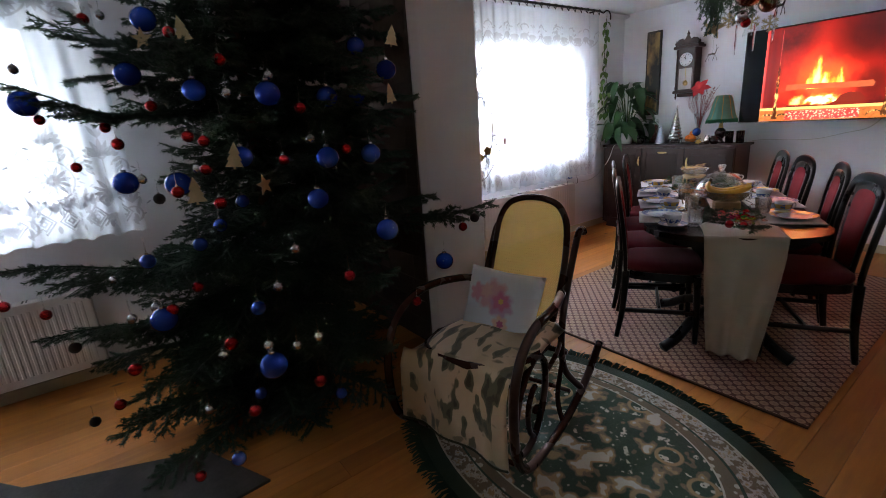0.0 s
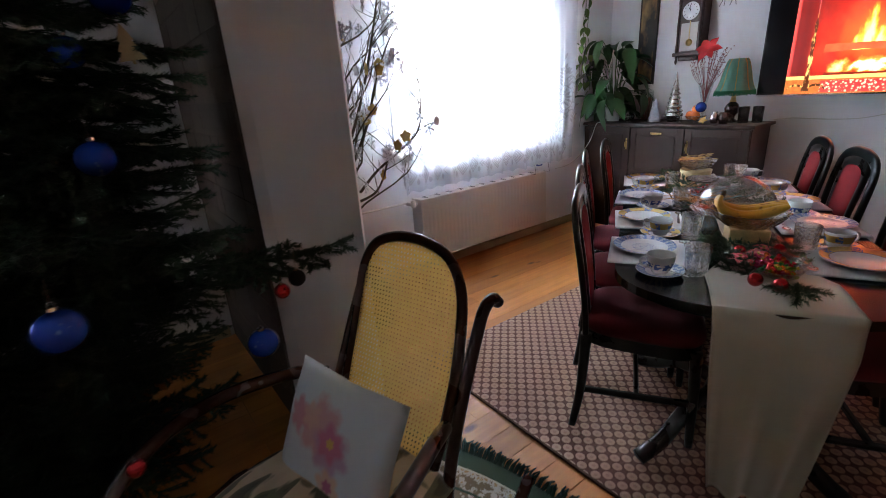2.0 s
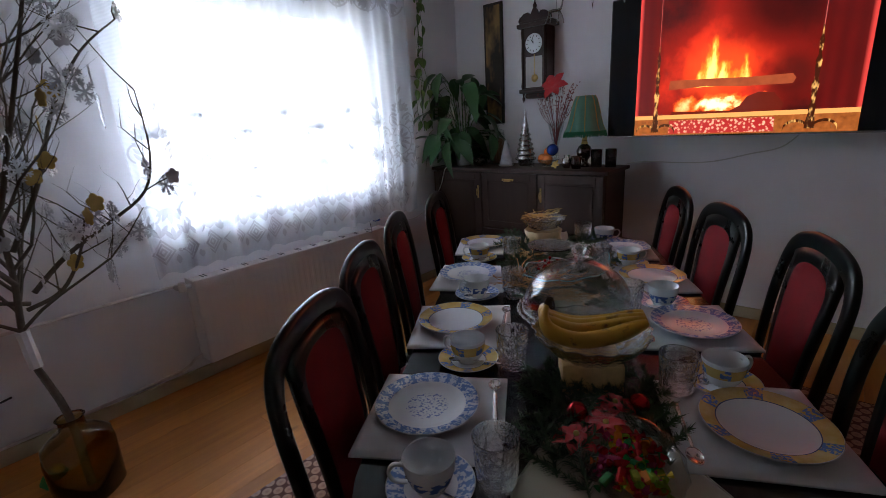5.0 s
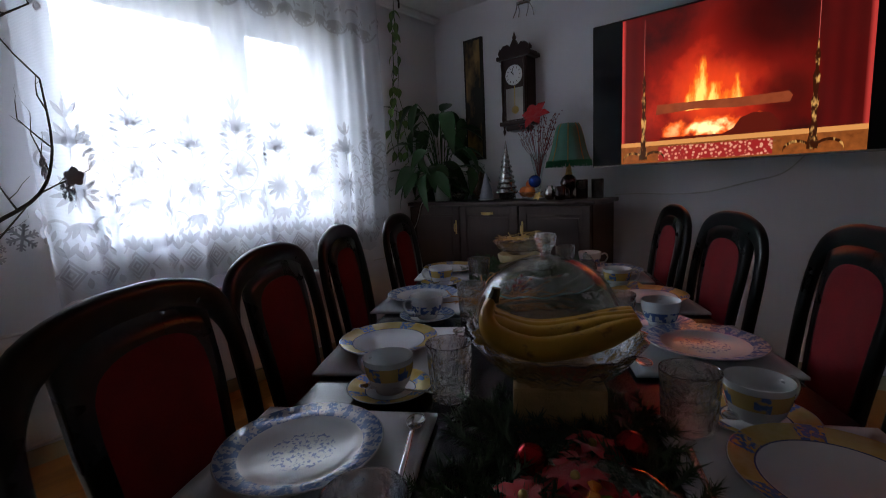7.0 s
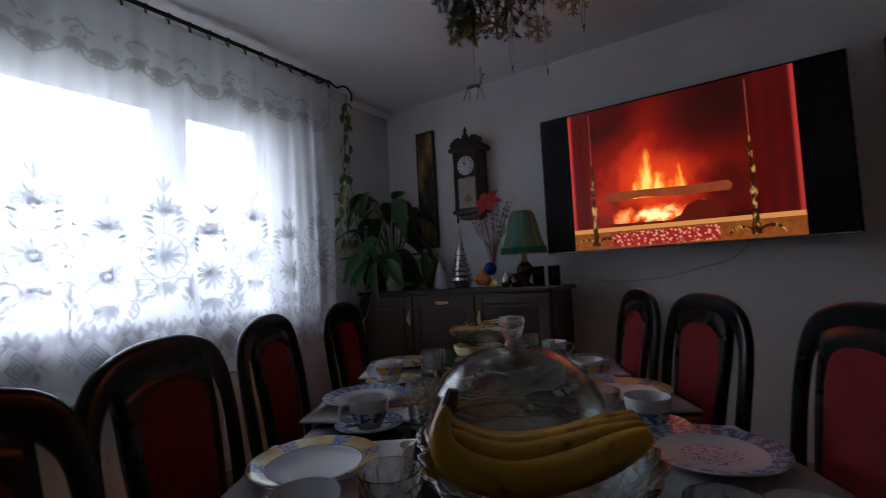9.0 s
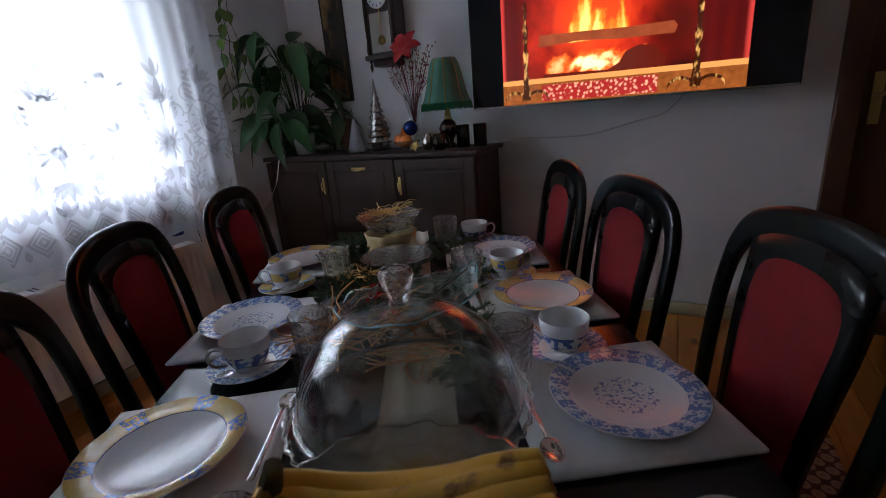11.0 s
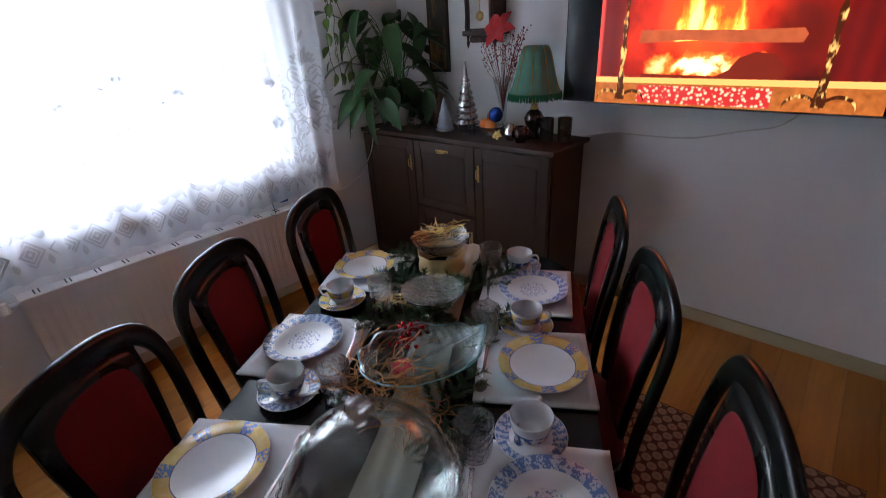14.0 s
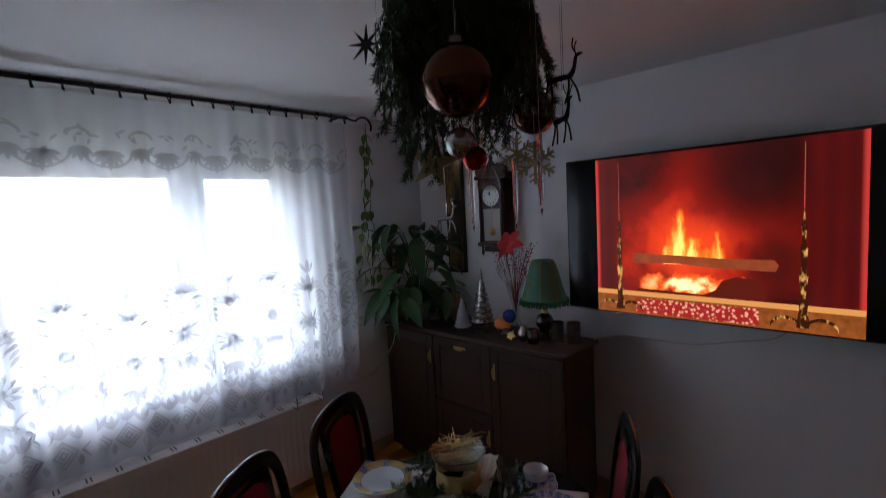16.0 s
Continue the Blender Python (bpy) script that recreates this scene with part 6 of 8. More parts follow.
BLUEM = plain("cobalt_blue_bauble", (0.02, 0.07, 0.42), 0.14, metal=0.5, vary=0.3, scale=25, bump=0, coat=0.4)
thing("blue_bauble", ball_mesh("blue_bauble", 0.043, BLUEM), None, "large cobalt blue bauble resting on oranges", "bauble", at=pose(-1.615, 4.90, CH + 0.122))
jar("silver_pot", -1.475, 4.84, [(0, 0), (0.02, 0), (0.03, 0.015), (0.036, 0.04), (0.03, 0.065), (0.018, 0.075), (0.02, 0.09), (0, 0.09)], SILVER, "small polished silver pot", "pot")
mug = root("brown_mug", -1.40, 4.83, CH, label="dark brown glazed mug with dotted rim", category="mug")
part("body", turned([(0, 0), (0.03, 0), (0.036, 0.03), (0.034, 0.085), (0.031, 0.085), (0.032, 0.03), (0, 0.008)], 24), BROWNGL, mug, smooth=True)
part("handle", rod(smooth_path([(0.033, 0, 0.07), (0.055, 0, 0.065), (0.055, 0, 0.03), (0.034, 0, 0.02)]), 0.005), BROWNGL, mug, smooth=True)
SMOKE = glassy("smoked_glass", (0.45, 0.40, 0.33), 0.04)
for x, y in ((-1.30, 4.93), (-1.215, 4.97)):
    jar("candle_glass", x, y, [(0, 0), (0.036, 0), (0.038, 0.12), (0.035, 0.12), (0.033, 0.008), (0, 0.008)], SMOKE, "empty smoked-glass candle holder", "candle holder")
gold = root("gold_flower", -1.555, 4.83, CH + 0.024, label="tiny gold glitter flower ornament", category="ornament")
bm = bloom(0.035, 5, GOLD_SHINE, 3)
bmesh.ops.transform(bm, matrix=Matrix.Rotation(1.2, 4, "X"), verts=bm.verts[:])
part("petals", bm, GOLD_SHINE, gold)

# vase with a red poinsettia and dried red sprays
vase = root("flower_vase", -1.655, 5.03, CH, label="slender clear glass vase with red poinsettia and dried sprays", category="vase")
part("vase", turned([(0, 0), (0.045, 0), (0.04, 0.02), (0.02, 0.08), (0.025, 0.16), (0.055, 0.28), (0.06, 0.31), (0.057, 0.31), (0.05, 0.275), (0.02, 0.16), (0.014, 0.08), (0, 0.02)], 28), GLASS, vase, smooth=True)
bm = bloom(0.105, 6, RED_CLOTH, 5)
bmesh.ops.transform(bm, matrix=Matrix.Translation((0.01, -0.06, 0.56)) @ Matrix.Rotation(1.0, 4, "X"), verts=bm.verts[:])
part("poinsettia", bm, RED_CLOTH, vase, "scarlet silk poinsettia", smooth=True)
rr = random.Random(14)
sb = bmesh.new()
for i in range(34):
    a = rr.uniform(0, 6.28)
    q = rr.uniform(0.05, 0.17)
    tip = Vector((q * math.cos(a), 0.6 * q * math.sin(a), rr.uniform(0.40, 0.58)))
    pts = smooth_path([(0, 0, 0.1), (0.2 * tip.x, 0.2 * tip.y, 0.26), (0.65 * tip.x, 0.65 * tip.y, 0.8 * tip.z), tip], 2)
    sweep(sb, pts, 0.0014, seg=4)
    for k in range(7):
        p = pts[-1].lerp(pts[-3], rr.random()) + Vector((rr.gauss(0, 0.008), rr.gauss(0, 0.008), rr.gauss(0, 0.008)))
        bmesh.ops.create_icosphere(sb, subdivisions=1, radius=0.0045, matrix=Matrix.Translation(p))
part("dried_spray", sb, plain("dried_red_berries", (0.26, 0.05, 0.05), 0.7, vary=0.4), vase, "dull red dried sprays", kind="stuff")

# house plants
LEAF = foliage("dark_glossy_leaf", (0.010, 0.040, 0.013), (0.042, 0.135, 0.038), 0.3)
LEAF2 = foliage("yellow_green_vine_leaf", (0.05, 0.13, 0.02), (0.16, 0.26, 0.05), 0.4)


def leaf_mesh(L, w, droop, cup=0.25):
    bm = bmesh.new()
    rows = []
    for k in range(9):
        t = k / 8
        wid = w * (math.sin(math.pi * min(1, t * 0.93 + 0.05)) ** 0.8) * (1 - 0.35 * t)
        y, z = L * t * (1 - 0.12 * droop * t), -droop * L * t * t
        rows.append([bm.verts.new((-wid, y, z + cup * wid)), bm.verts.new((-wid * 0.5, y, z + cup * 0.35 * wid)), bm.verts.new((0, y, z)), bm.verts.new((wid * 0.5, y, z + cup * 0.35 * wid)), bm.verts.new((wid, y, z + cup * wid))])
    for p, q in zip(rows, rows[1:]):
        for j in range(4):
            bm.faces.new((p[j], p[j + 1], q[j + 1], q[j]))
    return bm


LEAFS = [mesh_of("leaf", leaf_mesh(L, w, d), LEAF, True) for L, w, d in ((0.21, 0.054, 0.45), (0.24, 0.060, 0.8), (0.18, 0.050, 0.2), (0.23, 0.064, 1.1))]
plant = root("peace_lily", -2.43, 4.90, CH, label="large dark green peace lily in a white pot", category="plant")
part("pot", turned([(0, 0), (0.055, 0), (0.07, 0.10), (0.075, 0.13), (0.069, 0.13), (0.064, 0.10), (0, 0.10)], 28), DIAL, plant, "small white pot", smooth=True)
rr = random.Random(31)
STEMG = plain("green_stem", (0.04, 0.11, 0.03), 0.5)
for i in range(64):
    a = rr.uniform(0, 6.28)
    q = abs(rr.gauss(0.23, 0.09))
    h = rr.uniform(0.06, 0.60) if i % 3 else rr.uniform(-0.08, 0.22)
    tip = Vector((q * math.cos(a), min(0.20, q * math.sin(a)) - 0.04, 0.12 + h))
    tip.x = max(-0.20, tip.x)
    bm = rod(smooth_path([(0.02 * math.cos(a), 0.02 * math.sin(a), 0.10), tip * 0.45 + Vector((0, 0, 0.10 + h * 0.25)), tip], 3), 0.0028, seg=5)
    st = part("stalk", bm, STEMG, plant)
    lf = part("leaf", LEAFS[i % 4], None, st)
    yaw = math.degrees(a) - 90 + rr.uniform(-40, 40)
    lf.matrix_basis = Matrix.Translation(tip) @ pose(0, 0, 0, rr.uniform(-55, 25), rr.uniform(-25, 25), yaw)

vine = root("trailing_vine", -2.52, 4.57, 0, label="yellow-green trailing vine hanging from the curtain rod", category="plant")
VLF = mesh_of("leaf", leaf_mesh(0.075, 0.026, 0.4), LEAF2, True)
for s in range(3):
    pts = [Vector((0, 0.0, 2.44))]
    for k in range(15):
        pts.append(pts[-1] + Vector((rr.uniform(-0.008, 0.012), rr.uniform(-0.018, 0.018) - 0.003 * s, -0.075)))
    st = part("stem", rod(pts, 0.0022, seg=5), STEMG, vine)
    for p in pts[1:]:
        if rr.random() < 0.75:
            lf = part("leaf", VLF, None, st)
            lf.matrix_basis = Matrix.Translation(p) @ pose(0, 0, 0, rr.uniform(-80, -30), rr.uniform(-20, 20), rr.uniform(0, 360))

# cables
CABLE = plain("white_cable", (0.62, 0.60, 0.56), 0.5, vary=0.05, bump=0)
thing("white_cable", rod(smooth_path([(-2.44, 4.72, 1.02), (-2.47, 4.695, 1.0), (-2.52, 4.68, 0.85), (-2.60, 4.62, 0.70), (-2.66, 4.52, 0.62), (-2.715, 4.40, 0.60)], 5), 0.0035, seg=6), CABLE, "thin white cable hanging off the sideboard", "cable", smooth=True)
thing("white_cable", rod(smooth_path([(-1.13, 5.05, 1.03), (-1.05, 5.20, 1.03), (-0.85, 5.243, 1.02), (-0.65, 5.243, 1.03), (-0.45, 5.243, 1.08), (-0.30, 5.243, 1.12), (-0.2, 5.24, 1.22)], 5), 0.0035, seg=6), CABLE, "thin white cable sagging along the wall", "cable", smooth=True)

# wire holder with a blue bird feeder on the radiator
wire = root("wire_stand", -2.56, 4.0, 0.637, label="small bent wire stand with a blue plastic cup", category="stand")
for y in (-0.09, 0.09):
    part("wire", rod(smooth_path([(-0.03, y, 0.002), (0.03, y, 0.004), (0.035, y, 0.02), (0.02, y, 0.09), (0.0, y, 0.12)], 3), 0.002, seg=5), STEEL_DARK, wire)
part("crossbar", rod([(0.0, -0.1, 0.09), (0.0, 0.1, 0.09)], 0.002, seg=5), STEEL_DARK, wire)
part("cup", boxed((0.005, -0.01, 0.085), (0.035, 0.05, 0.035), 0.006), plain("blue_plastic", (0.02, 0.06, 0.30), 0.35, bump=0), wire, "blue plastic cup")

# ---- bentwood rocking chair ----
RC = (-0.70, 1.025, 0.0)
rock = root("rocking_chair", *RC, 15.7 - 180, label="dark bentwood rocking chair with a caned back", category="rocking chair")
# local: y forward, x to the sitter's right
CANE = Nodes("yellow_cane_weave")
x, y, z = CANE.xyz()
p = 0.0125
du = CANE.math("SUBTRACT", CANE.math("FRACT", CANE.math("DIVIDE", x, p)), 0.5)
dv = CANE.math("SUBTRACT", CANE.math("FRACT", CANE.math("DIVIDE", z, p)), 0.5)
rr2 = CANE.math("ADD", CANE.math("MULTIPLY", du, du), CANE.math("MULTIPLY", dv, dv))
hole = CANE.math("LESS_THAN", rr2, 0.035)
CANE.set(Base_Color=CANE.mix(CANE.noise(40.0), (0.62, 0.40, 0.09), (0.80, 0.56, 0.16)), Roughness=0.5, Alpha=CANE.math("SUBTRACT", 1.0, hole))
CANE.bump(CANE.noise(200.0), 0.2, 0.002)
through_light = CANE.n("ShaderNodeBsdfTranslucent", Color=(0.85, 0.58, 0.16, 1))
open_cane = CANE.n("ShaderNodeBsdfTransparent")
thin_cane = CANE.n("ShaderNodeMixShader", i0=hole, i1=through_light.outputs[0], i2=open_cane.outputs[0])
both = CANE.n("ShaderNodeMixShader", i0=0.45, i1=CANE.b.outputs[0], i2=thin_cane.outputs[0])
CANE.t.links.new(both.outputs[0], CANE.t.nodes["Material Output"].inputs[0])
for s in (-1, 1):
    X = s * 0.325
    runner_pts = [(s * 0.235, -0.285, 0.60), (s * 0.27, -0.20, 0.635), (X, 0.0, 0.655), (X, 0.17, 0.64), (X, 0.29, 0.57), (X, 0.355, 0.44), (X, 0.365, 0.28), (X, 0.34, 0.13), (X, 0.26, 0.04), (X, 0.12, 0.014), (X, -0.05, 0.02), (X, -0.25, 0.06), (X, -0.42, 0.13), (X, -0.58, 0.235)]
    part("arm_runner", rod(smooth_path(runner_pts, 5), 0.0195, seg=10), BENT, rock, "bent arm flowing into the rocker", smooth=True)
    post = smooth_path([(s * 0.235, -0.565, 0.84), (s * 0.235, -0.535, 0.865), (s * 0.235, -0.49, 0.85), (s * 0.235, -0.45, 0.79), (s * 0.235, -0.36, 0.62), (s * 0.24, -0.29, 0.47), (s * 0.25, -0.25, 0.34), (s * 0.265, -0.27, 0.20), (X, -0.33, 0.09)], 5)
    part("scroll_post", rod(post, 0.0175, seg=10), BENT, rock, smooth=True)
    oval = [(s * 0.262, 0.10 + 0.135 * math.cos(t) - 0.05 * math.sin(t), 0.225 + 0.205 * math.sin(t)) for t in [k * math.pi / 14 for k in range(28)]]
    part("side_loop", rod(oval, 0.0155, seg=8, closed=True), BENT, rock, smooth=True)
    curl = [(s * 0.262, 0.06 + (0.012 + 0.011 * t) * math.cos(t + 1.0), 0.15 + (0.016 + 0.019 * t) * math.sin(t + 1.0)) for t in [k * 0.3 for k in range(24)]]
    part("inner_curl", rod(curl, 0.013, seg=8), BENT, rock, smooth=True)
    part("brace", rod(smooth_path([(s * 0.262, -0.03, 0.30), (s * 0.27, -0.15, 0.36), (s * 0.255, -0.24, 0.40)], 4), 0.011, seg=8), BENT, rock, smooth=True)
    part("brace", rod(smooth_path([(X, -0.10, 0.03), (s * 0.27, -0.16, 0.12), (s * 0.26, -0.25, 0.30)], 4), 0.012, seg=8), BENT, rock, smooth=True)
for yy, zz in ((-0.30, 0.075), (0.28, 0.055), (-0.26, 0.31)):
    part("crossbar", rod([(-0.275, yy, zz), (0.275, yy, zz)], 0.011, seg=8), BENT, rock, smooth=True)
ring = []
for k in range(36):
    a = 2 * math.pi * k / 36
    ring.append((0.25 * math.copysign(abs(math.cos(a)) ** 0.7, math.cos(a)), 0.02 + 0.27 * math.copysign(abs(math.sin(a)) ** 0.7, math.sin(a)), 0.425 + 0.03 * math.sin(a)))
part("seat_ring", rod(ring, 0.017, d=0.02, ref=(0, 0, 1), closed=True), BENT, rock, smooth=True)
part("seat_cane", prism([(x * 0.97, y) for x, y, z in ring], 0.418, 0.426), CANE.m, rock)


def lean(z):
    """Back line of the chair: forward place at a height."""
    return -0.26 - 0.36 * (z - 0.43) - 0.03 * math.sin((z - 0.43) * 5)


side_line = [(0.19, 0.43), (0.20, 0.54), (0.205, 0.68), (0.20, 0.82), (0.185, 0.92), (0.14, 0.99), (0.07, 1.02), (0, 1.027)]
back = [(-x, lean(z), z) for x, z in side_line] + [(x, lean(z), z) for x, z in side_line[::-1][1:]]
part("back_frame", sweep(bmesh.new(), smooth_path(back, 4), 0.017, 0.013, ref=(0, 1, 0), seg=10), BENT, rock, smooth=True)


def cane_back(a, b):
    z = 0.45 + 0.565 * b
    w = float(np.interp(z, [q for _, q in side_line], [p for p, _ in side_line]))
    return ((2 * a - 1) * w * 0.97, lean(z) + 0.003, z)


part("back_cane", sheet(cane_back, 14, 30), CANE.m, rock, "yellow woven cane panel", smooth=True)

# cover over the seat, hanging down in front
COVER = Nodes("cream_cover_with_olive_leaves")
leafy_n = COVER.noise(12.0, COVER.stretch((1.7, 0.55, 0.8), 0.7), 1.6, 0.45)
thin_n = COVER.noise(11.0, COVER.stretch((0.6, 1.5, 1.0), -0.5), 1.4)
blot_n = COVER.noise(4.0, COVER.stretch((1.3, 0.8, 0.8), 0.4), 1.5)
col = COVER.mix(COVER.ramp(blot_n, 0.46, 0.60), (0.66, 0.52, 0.33), (0.48, 0.36, 0.20))
col = COVER.mix(COVER.ramp(leafy_n, 0.535, 0.57), col, (0.15, 0.14, 0.075))
col = COVER.mix(COVER.ramp(leafy_n, 0.62, 0.65), col, (0.085, 0.08, 0.045))
col = COVER.mix(COVER.ramp(thin_n, 0.64, 0.68), col, (0.24, 0.20, 0.11))
COVER.set(Base_Color=col, Roughness=0.9, Sheen_Weight=0.3)
COVER.bump(COVER.noise(180.0), 0.3, 0.003)
cover = root("seat_cover", *RC, 15.7 - 180, label="cream fleece throw with olive leaf pattern over the seat", category="throw")


def drape(a, b):
    s = a * 0.98
    x = (2 * b - 1) * (0.262 + 0.02 * a)
    flat_end = 0.56
    sag = 0.014 * math.sin(x * 17 + 1) + 0.010 * math.sin(s * 19 + x * 8)
    if s < flat_end:
        y = -0.27 + s
        z = 0.478 + sag * 0.6 - 0.05 * (abs(2 * b - 1)) ** 6
    else:
        d = s - flat_end
        y = 0.295 + 0.035 * min(1, d * 10) + 0.018 * math.sin(x * 22 + 0.6) * min(1, d * 5) + 0.01 * d
        z = 0.478 + sag * 0.6 - d * 0.93 + 0.03 * x * d * 6
    return (x, y, z)


part("cloth", sheet(drape, 44, 30, 0.008), COVER.m, cover, smooth=True)
part("hem", rod([drape(1.0, k / 30) for k in range(31)], 0.006, seg=6), plain("olive_hem_stitching", (0.06, 0.06, 0.03), 0.9), cover, "dark olive stitched hem", smooth=True)

# cushion
CUSH = Nodes("pale_cushion_with_pink_flowers")
x, y, z = CUSH.xyz()


def blot(cx, cz, r, lo, hi):
    dx, dz = CUSH.math("SUBTRACT", x, cx), CUSH.math("SUBTRACT", z, cz)
    a = CUSH.math("ARCTAN2", dz, dx)
    q = CUSH.math("SQRT", CUSH.math("ADD", CUSH.math("MULTIPLY", dx, dx), CUSH.math("MULTIPLY", dz, dz)))
    q = CUSH.math("SUBTRACT", q, CUSH.math("MULTIPLY", CUSH.math("SINE", CUSH.math("MULTIPLY", a, 6.0)), r * 0.14))
    q = CUSH.math("ADD", q, CUSH.math("MULTIPLY", CUSH.math("SUBTRACT", CUSH.noise(40.0), 0.5), r * 0.5))
    return CUSH.ramp(q, r * hi, r * lo)


col = (0.60, 0.66, 0.69)
for cx, cz, r, c in ((0.02, 0.05, 0.075, (0.62, 0.30, 0.32)), (-0.035, 0.01, 0.06, (0.50, 0.28, 0.45)), (-0.03, 0.03, 0.045, (0.60, 0.16, 0.26)), (0.11, 0.055, 0.045, (0.60, 0.22, 0.28)), (-0.045, -0.075, 0.04, (0.72, 0.45, 0.30)),
                     (-0.045, -0.075, 0.018, (0.45, 0.06, 0.20)), (-0.03, 0.03, 0.014, (0.70, 0.50, 0.10)), (0.06, 0.07, 0.035, (0.66, 0.42, 0.36))):
    col = CUSH.mix(CUSH.math("MULTIPLY", blot(cx, cz, r, 0.75, 1.15), 0.85), col, c)
CUSH.set(Base_Color=col, Roughness=0.9, Sheen_Weight=0.2)
CUSH.bump(CUSH.noise(250.0), 0.2, 0.002)
bm = bmesh.new()
for s in (1, -1):
    g = []
    for i in range(17):
        row = []
        for j in range(17):
            a, b = i / 8 - 1, j / 8 - 1
            pinch = 1 - 0.06 * (1 - abs(a * b)) * max(abs(a), abs(b)) ** 3
            th = 0.062 * max(0, (1 - abs(a) ** 3) * (1 - abs(b) ** 3)) ** 0.6
            row.append(bm.verts.new((0.205 * a * pinch, s * (th + 0.002), 0.185 * b * pinch)))
        g.append(row)
    for i in range(16):
        for j in range(16):
            bm.faces.new((g[i][j], g[i + 1][j], g[i + 1][j + 1], g[i][j + 1]))
bmesh.ops.remove_doubles(bm, verts=bm.verts[:], dist=0.0045)
cu = thing("cushion", bm, CUSH.m, "pale blue cushion printed with pink watercolour flowers", "cushion", smooth=True)
cu.matrix_basis = Matrix.Translation(RC) @ pose(0, 0, 0, 0, 0, 15.7 - 180) @ pose(0.015, -0.13, 0.54, 24, -2, 0)

# ---- christmas tree ----
TX, TY = -1.65, 0.35
tree = root("christmas_tree", TX, TY, 0, label="tall real spruce christmas tree, dark green, full of baubles", category="tree")
part("trunk", rod(smooth_path([(0, 0, 0.0), (0.01, 0.01, 0.8), (-0.01, 0.02, 1.6), (0.0, 0.01, 2.42)], 4), [0.045 - 0.0023 * k for k in range(13)], seg=10), BARK, tree, smooth=True)
part("foot_block", boxed((0, 0, 0.05), (0.36, 0.36, 0.10), 0.01), plain("rough_dark_wood_block", (0.06, 0.04, 0.03), 0.9), tree)
REACH_Z, REACH_R = (0, 0.3, 0.6, 1.2, 1.6, 2.0, 2.5), (0.66, 0.82, 0.92, 0.80, 0.66, 0.55, 0.30)
gen = np.random.default_rng(12)


def tree_branch(i, start, end, droop, dense):
    b = Brush(1000 + i)
    p0, p1 = np.array(start, float), np.array(end, float)
    L = np.linalg.norm(p1 - p0)
    n = max(6, int(L / 0.05))
    way = (p1 - p0) / L
    side = np.cross(way, (0, 0, 1))
    side /= np.linalg.norm(side)
    pts = []
    for k in range(n + 1):
        t = k / n
        q = p0 + (p1 - p0) * t
        q = q + np.array((0, 0, -droop * math.sin(math.pi * t) + 0.02 * math.sin(9 * t + i))) + side * 0.02 * math.sin(5 * t + i)
        pts.append(q)
    b.stem([tuple(q) for q in pts], 0.011, 0.0025)
    for k in range(1, n):
        b.twig(pts[k], pts[k + 1], 900, 0.018, 0.0048)
        t = k / n
        if t < 0.16:
            continue
        for s in (-1, 1):
            ln = (0.05 + 0.26 * (1 - t) ** 0.7 * min(1, L)) * gen.uniform(0.75, 1.15)
            d = way * 0.72 + side * s * 0.68 + np.array((0, 0, gen.uniform(-0.28, 0.06)))
            q = pts[k] + d * ln
            b.stem([tuple(pts[k]), tuple(q)], 0.003, 0.0015)
            b.twig(pts[k], q, dense, 0.019, 0.0048, 0.01)
            if ln > 0.13:
                for m in (0.45, 0.7):
                    base = pts[k] + d * ln * m
                    for s2 in (-1, 1):
                        tip = base + (d * 0.7 + np.cross(d, (0, 0, 1)) * s2 * 0.6 + np.array((0, 0, gen.uniform(-0.3, 0.05)))) * ln * 0.42
                        b.twig(base, tip, dense, 0.018, 0.0048)
    ob = part("branch", b.mesh("branch", FIR), None, tree)
    return ob


count = 0
for i in range(118):
    z = 0.14 + 2.2 * (i / 117) ** 0.95
    a = i * 2.39996 + 0.4
    R = float(np.interp(z, REACH_Z, REACH_R)) * (gen.uniform(0.85, 1.12) if i % 3 else gen.uniform(0.5, 0.75))
    dx, dy = math.cos(a), math.sin(a)
    # keep clear of the walls and of the rocking chair
    if dx < 0:
        R = min(R, (2.62 - 1.65) / max(-dx, 0.01))
    if dy > 0 and TX + dx * R < -1.38:
        R = min(R, 0.86 / max(dy, 0.01))
    if dy > 0.2 and dx > 0.2 and z < 0.95:
        R = min(R, 0.62)
    if dy < -0.25 and 1.04 < z < 1.58:
        R = min(R, 0.36 / -dy)
    rise = -0.14 + 0.16 * (z / 2.4) + gen.uniform(-0.05, 0.05)
    tree_branch(i, (0, 0, z), (dx * R, dy * R, max(0.07, z + rise * R)), 0.05 * R, 900)
for i in range(130):
    z = 0.22 + 2.15 * i / 129
    a = i * 2.39996 + 1.7
    R = float(np.interp(z, REACH_Z, REACH_R)) * gen.uniform(0.45, 0.78)
    if math.sin(a) < -0.25 and 1.04 < z < 1.58:
        R = min(R, 0.34)
    tree_branch(300 + i, (0, 0, z), (math.cos(a) * R, math.sin(a) * R, max(0.08, z - 0.10 * R)), 0.03, 900)
for k, e in enumerate([(0.08, -0.85, 1.66), (0.20, -0.98, 1.02), (0.16, -0.96, 0.74), (0.48, -0.80, 0.40), (0.60, 1.06, 1.02), (0.02, -0.72, 1.93), (0.34, -0.62, 1.86), (0.90, -0.28, 0.42), (0.96, 0.10, 0.58)]):
    s0 = max(0.2, e[2] - 0.12)
    tree_branch(200 + k, (0, 0, s0), e, 0.04, 950)
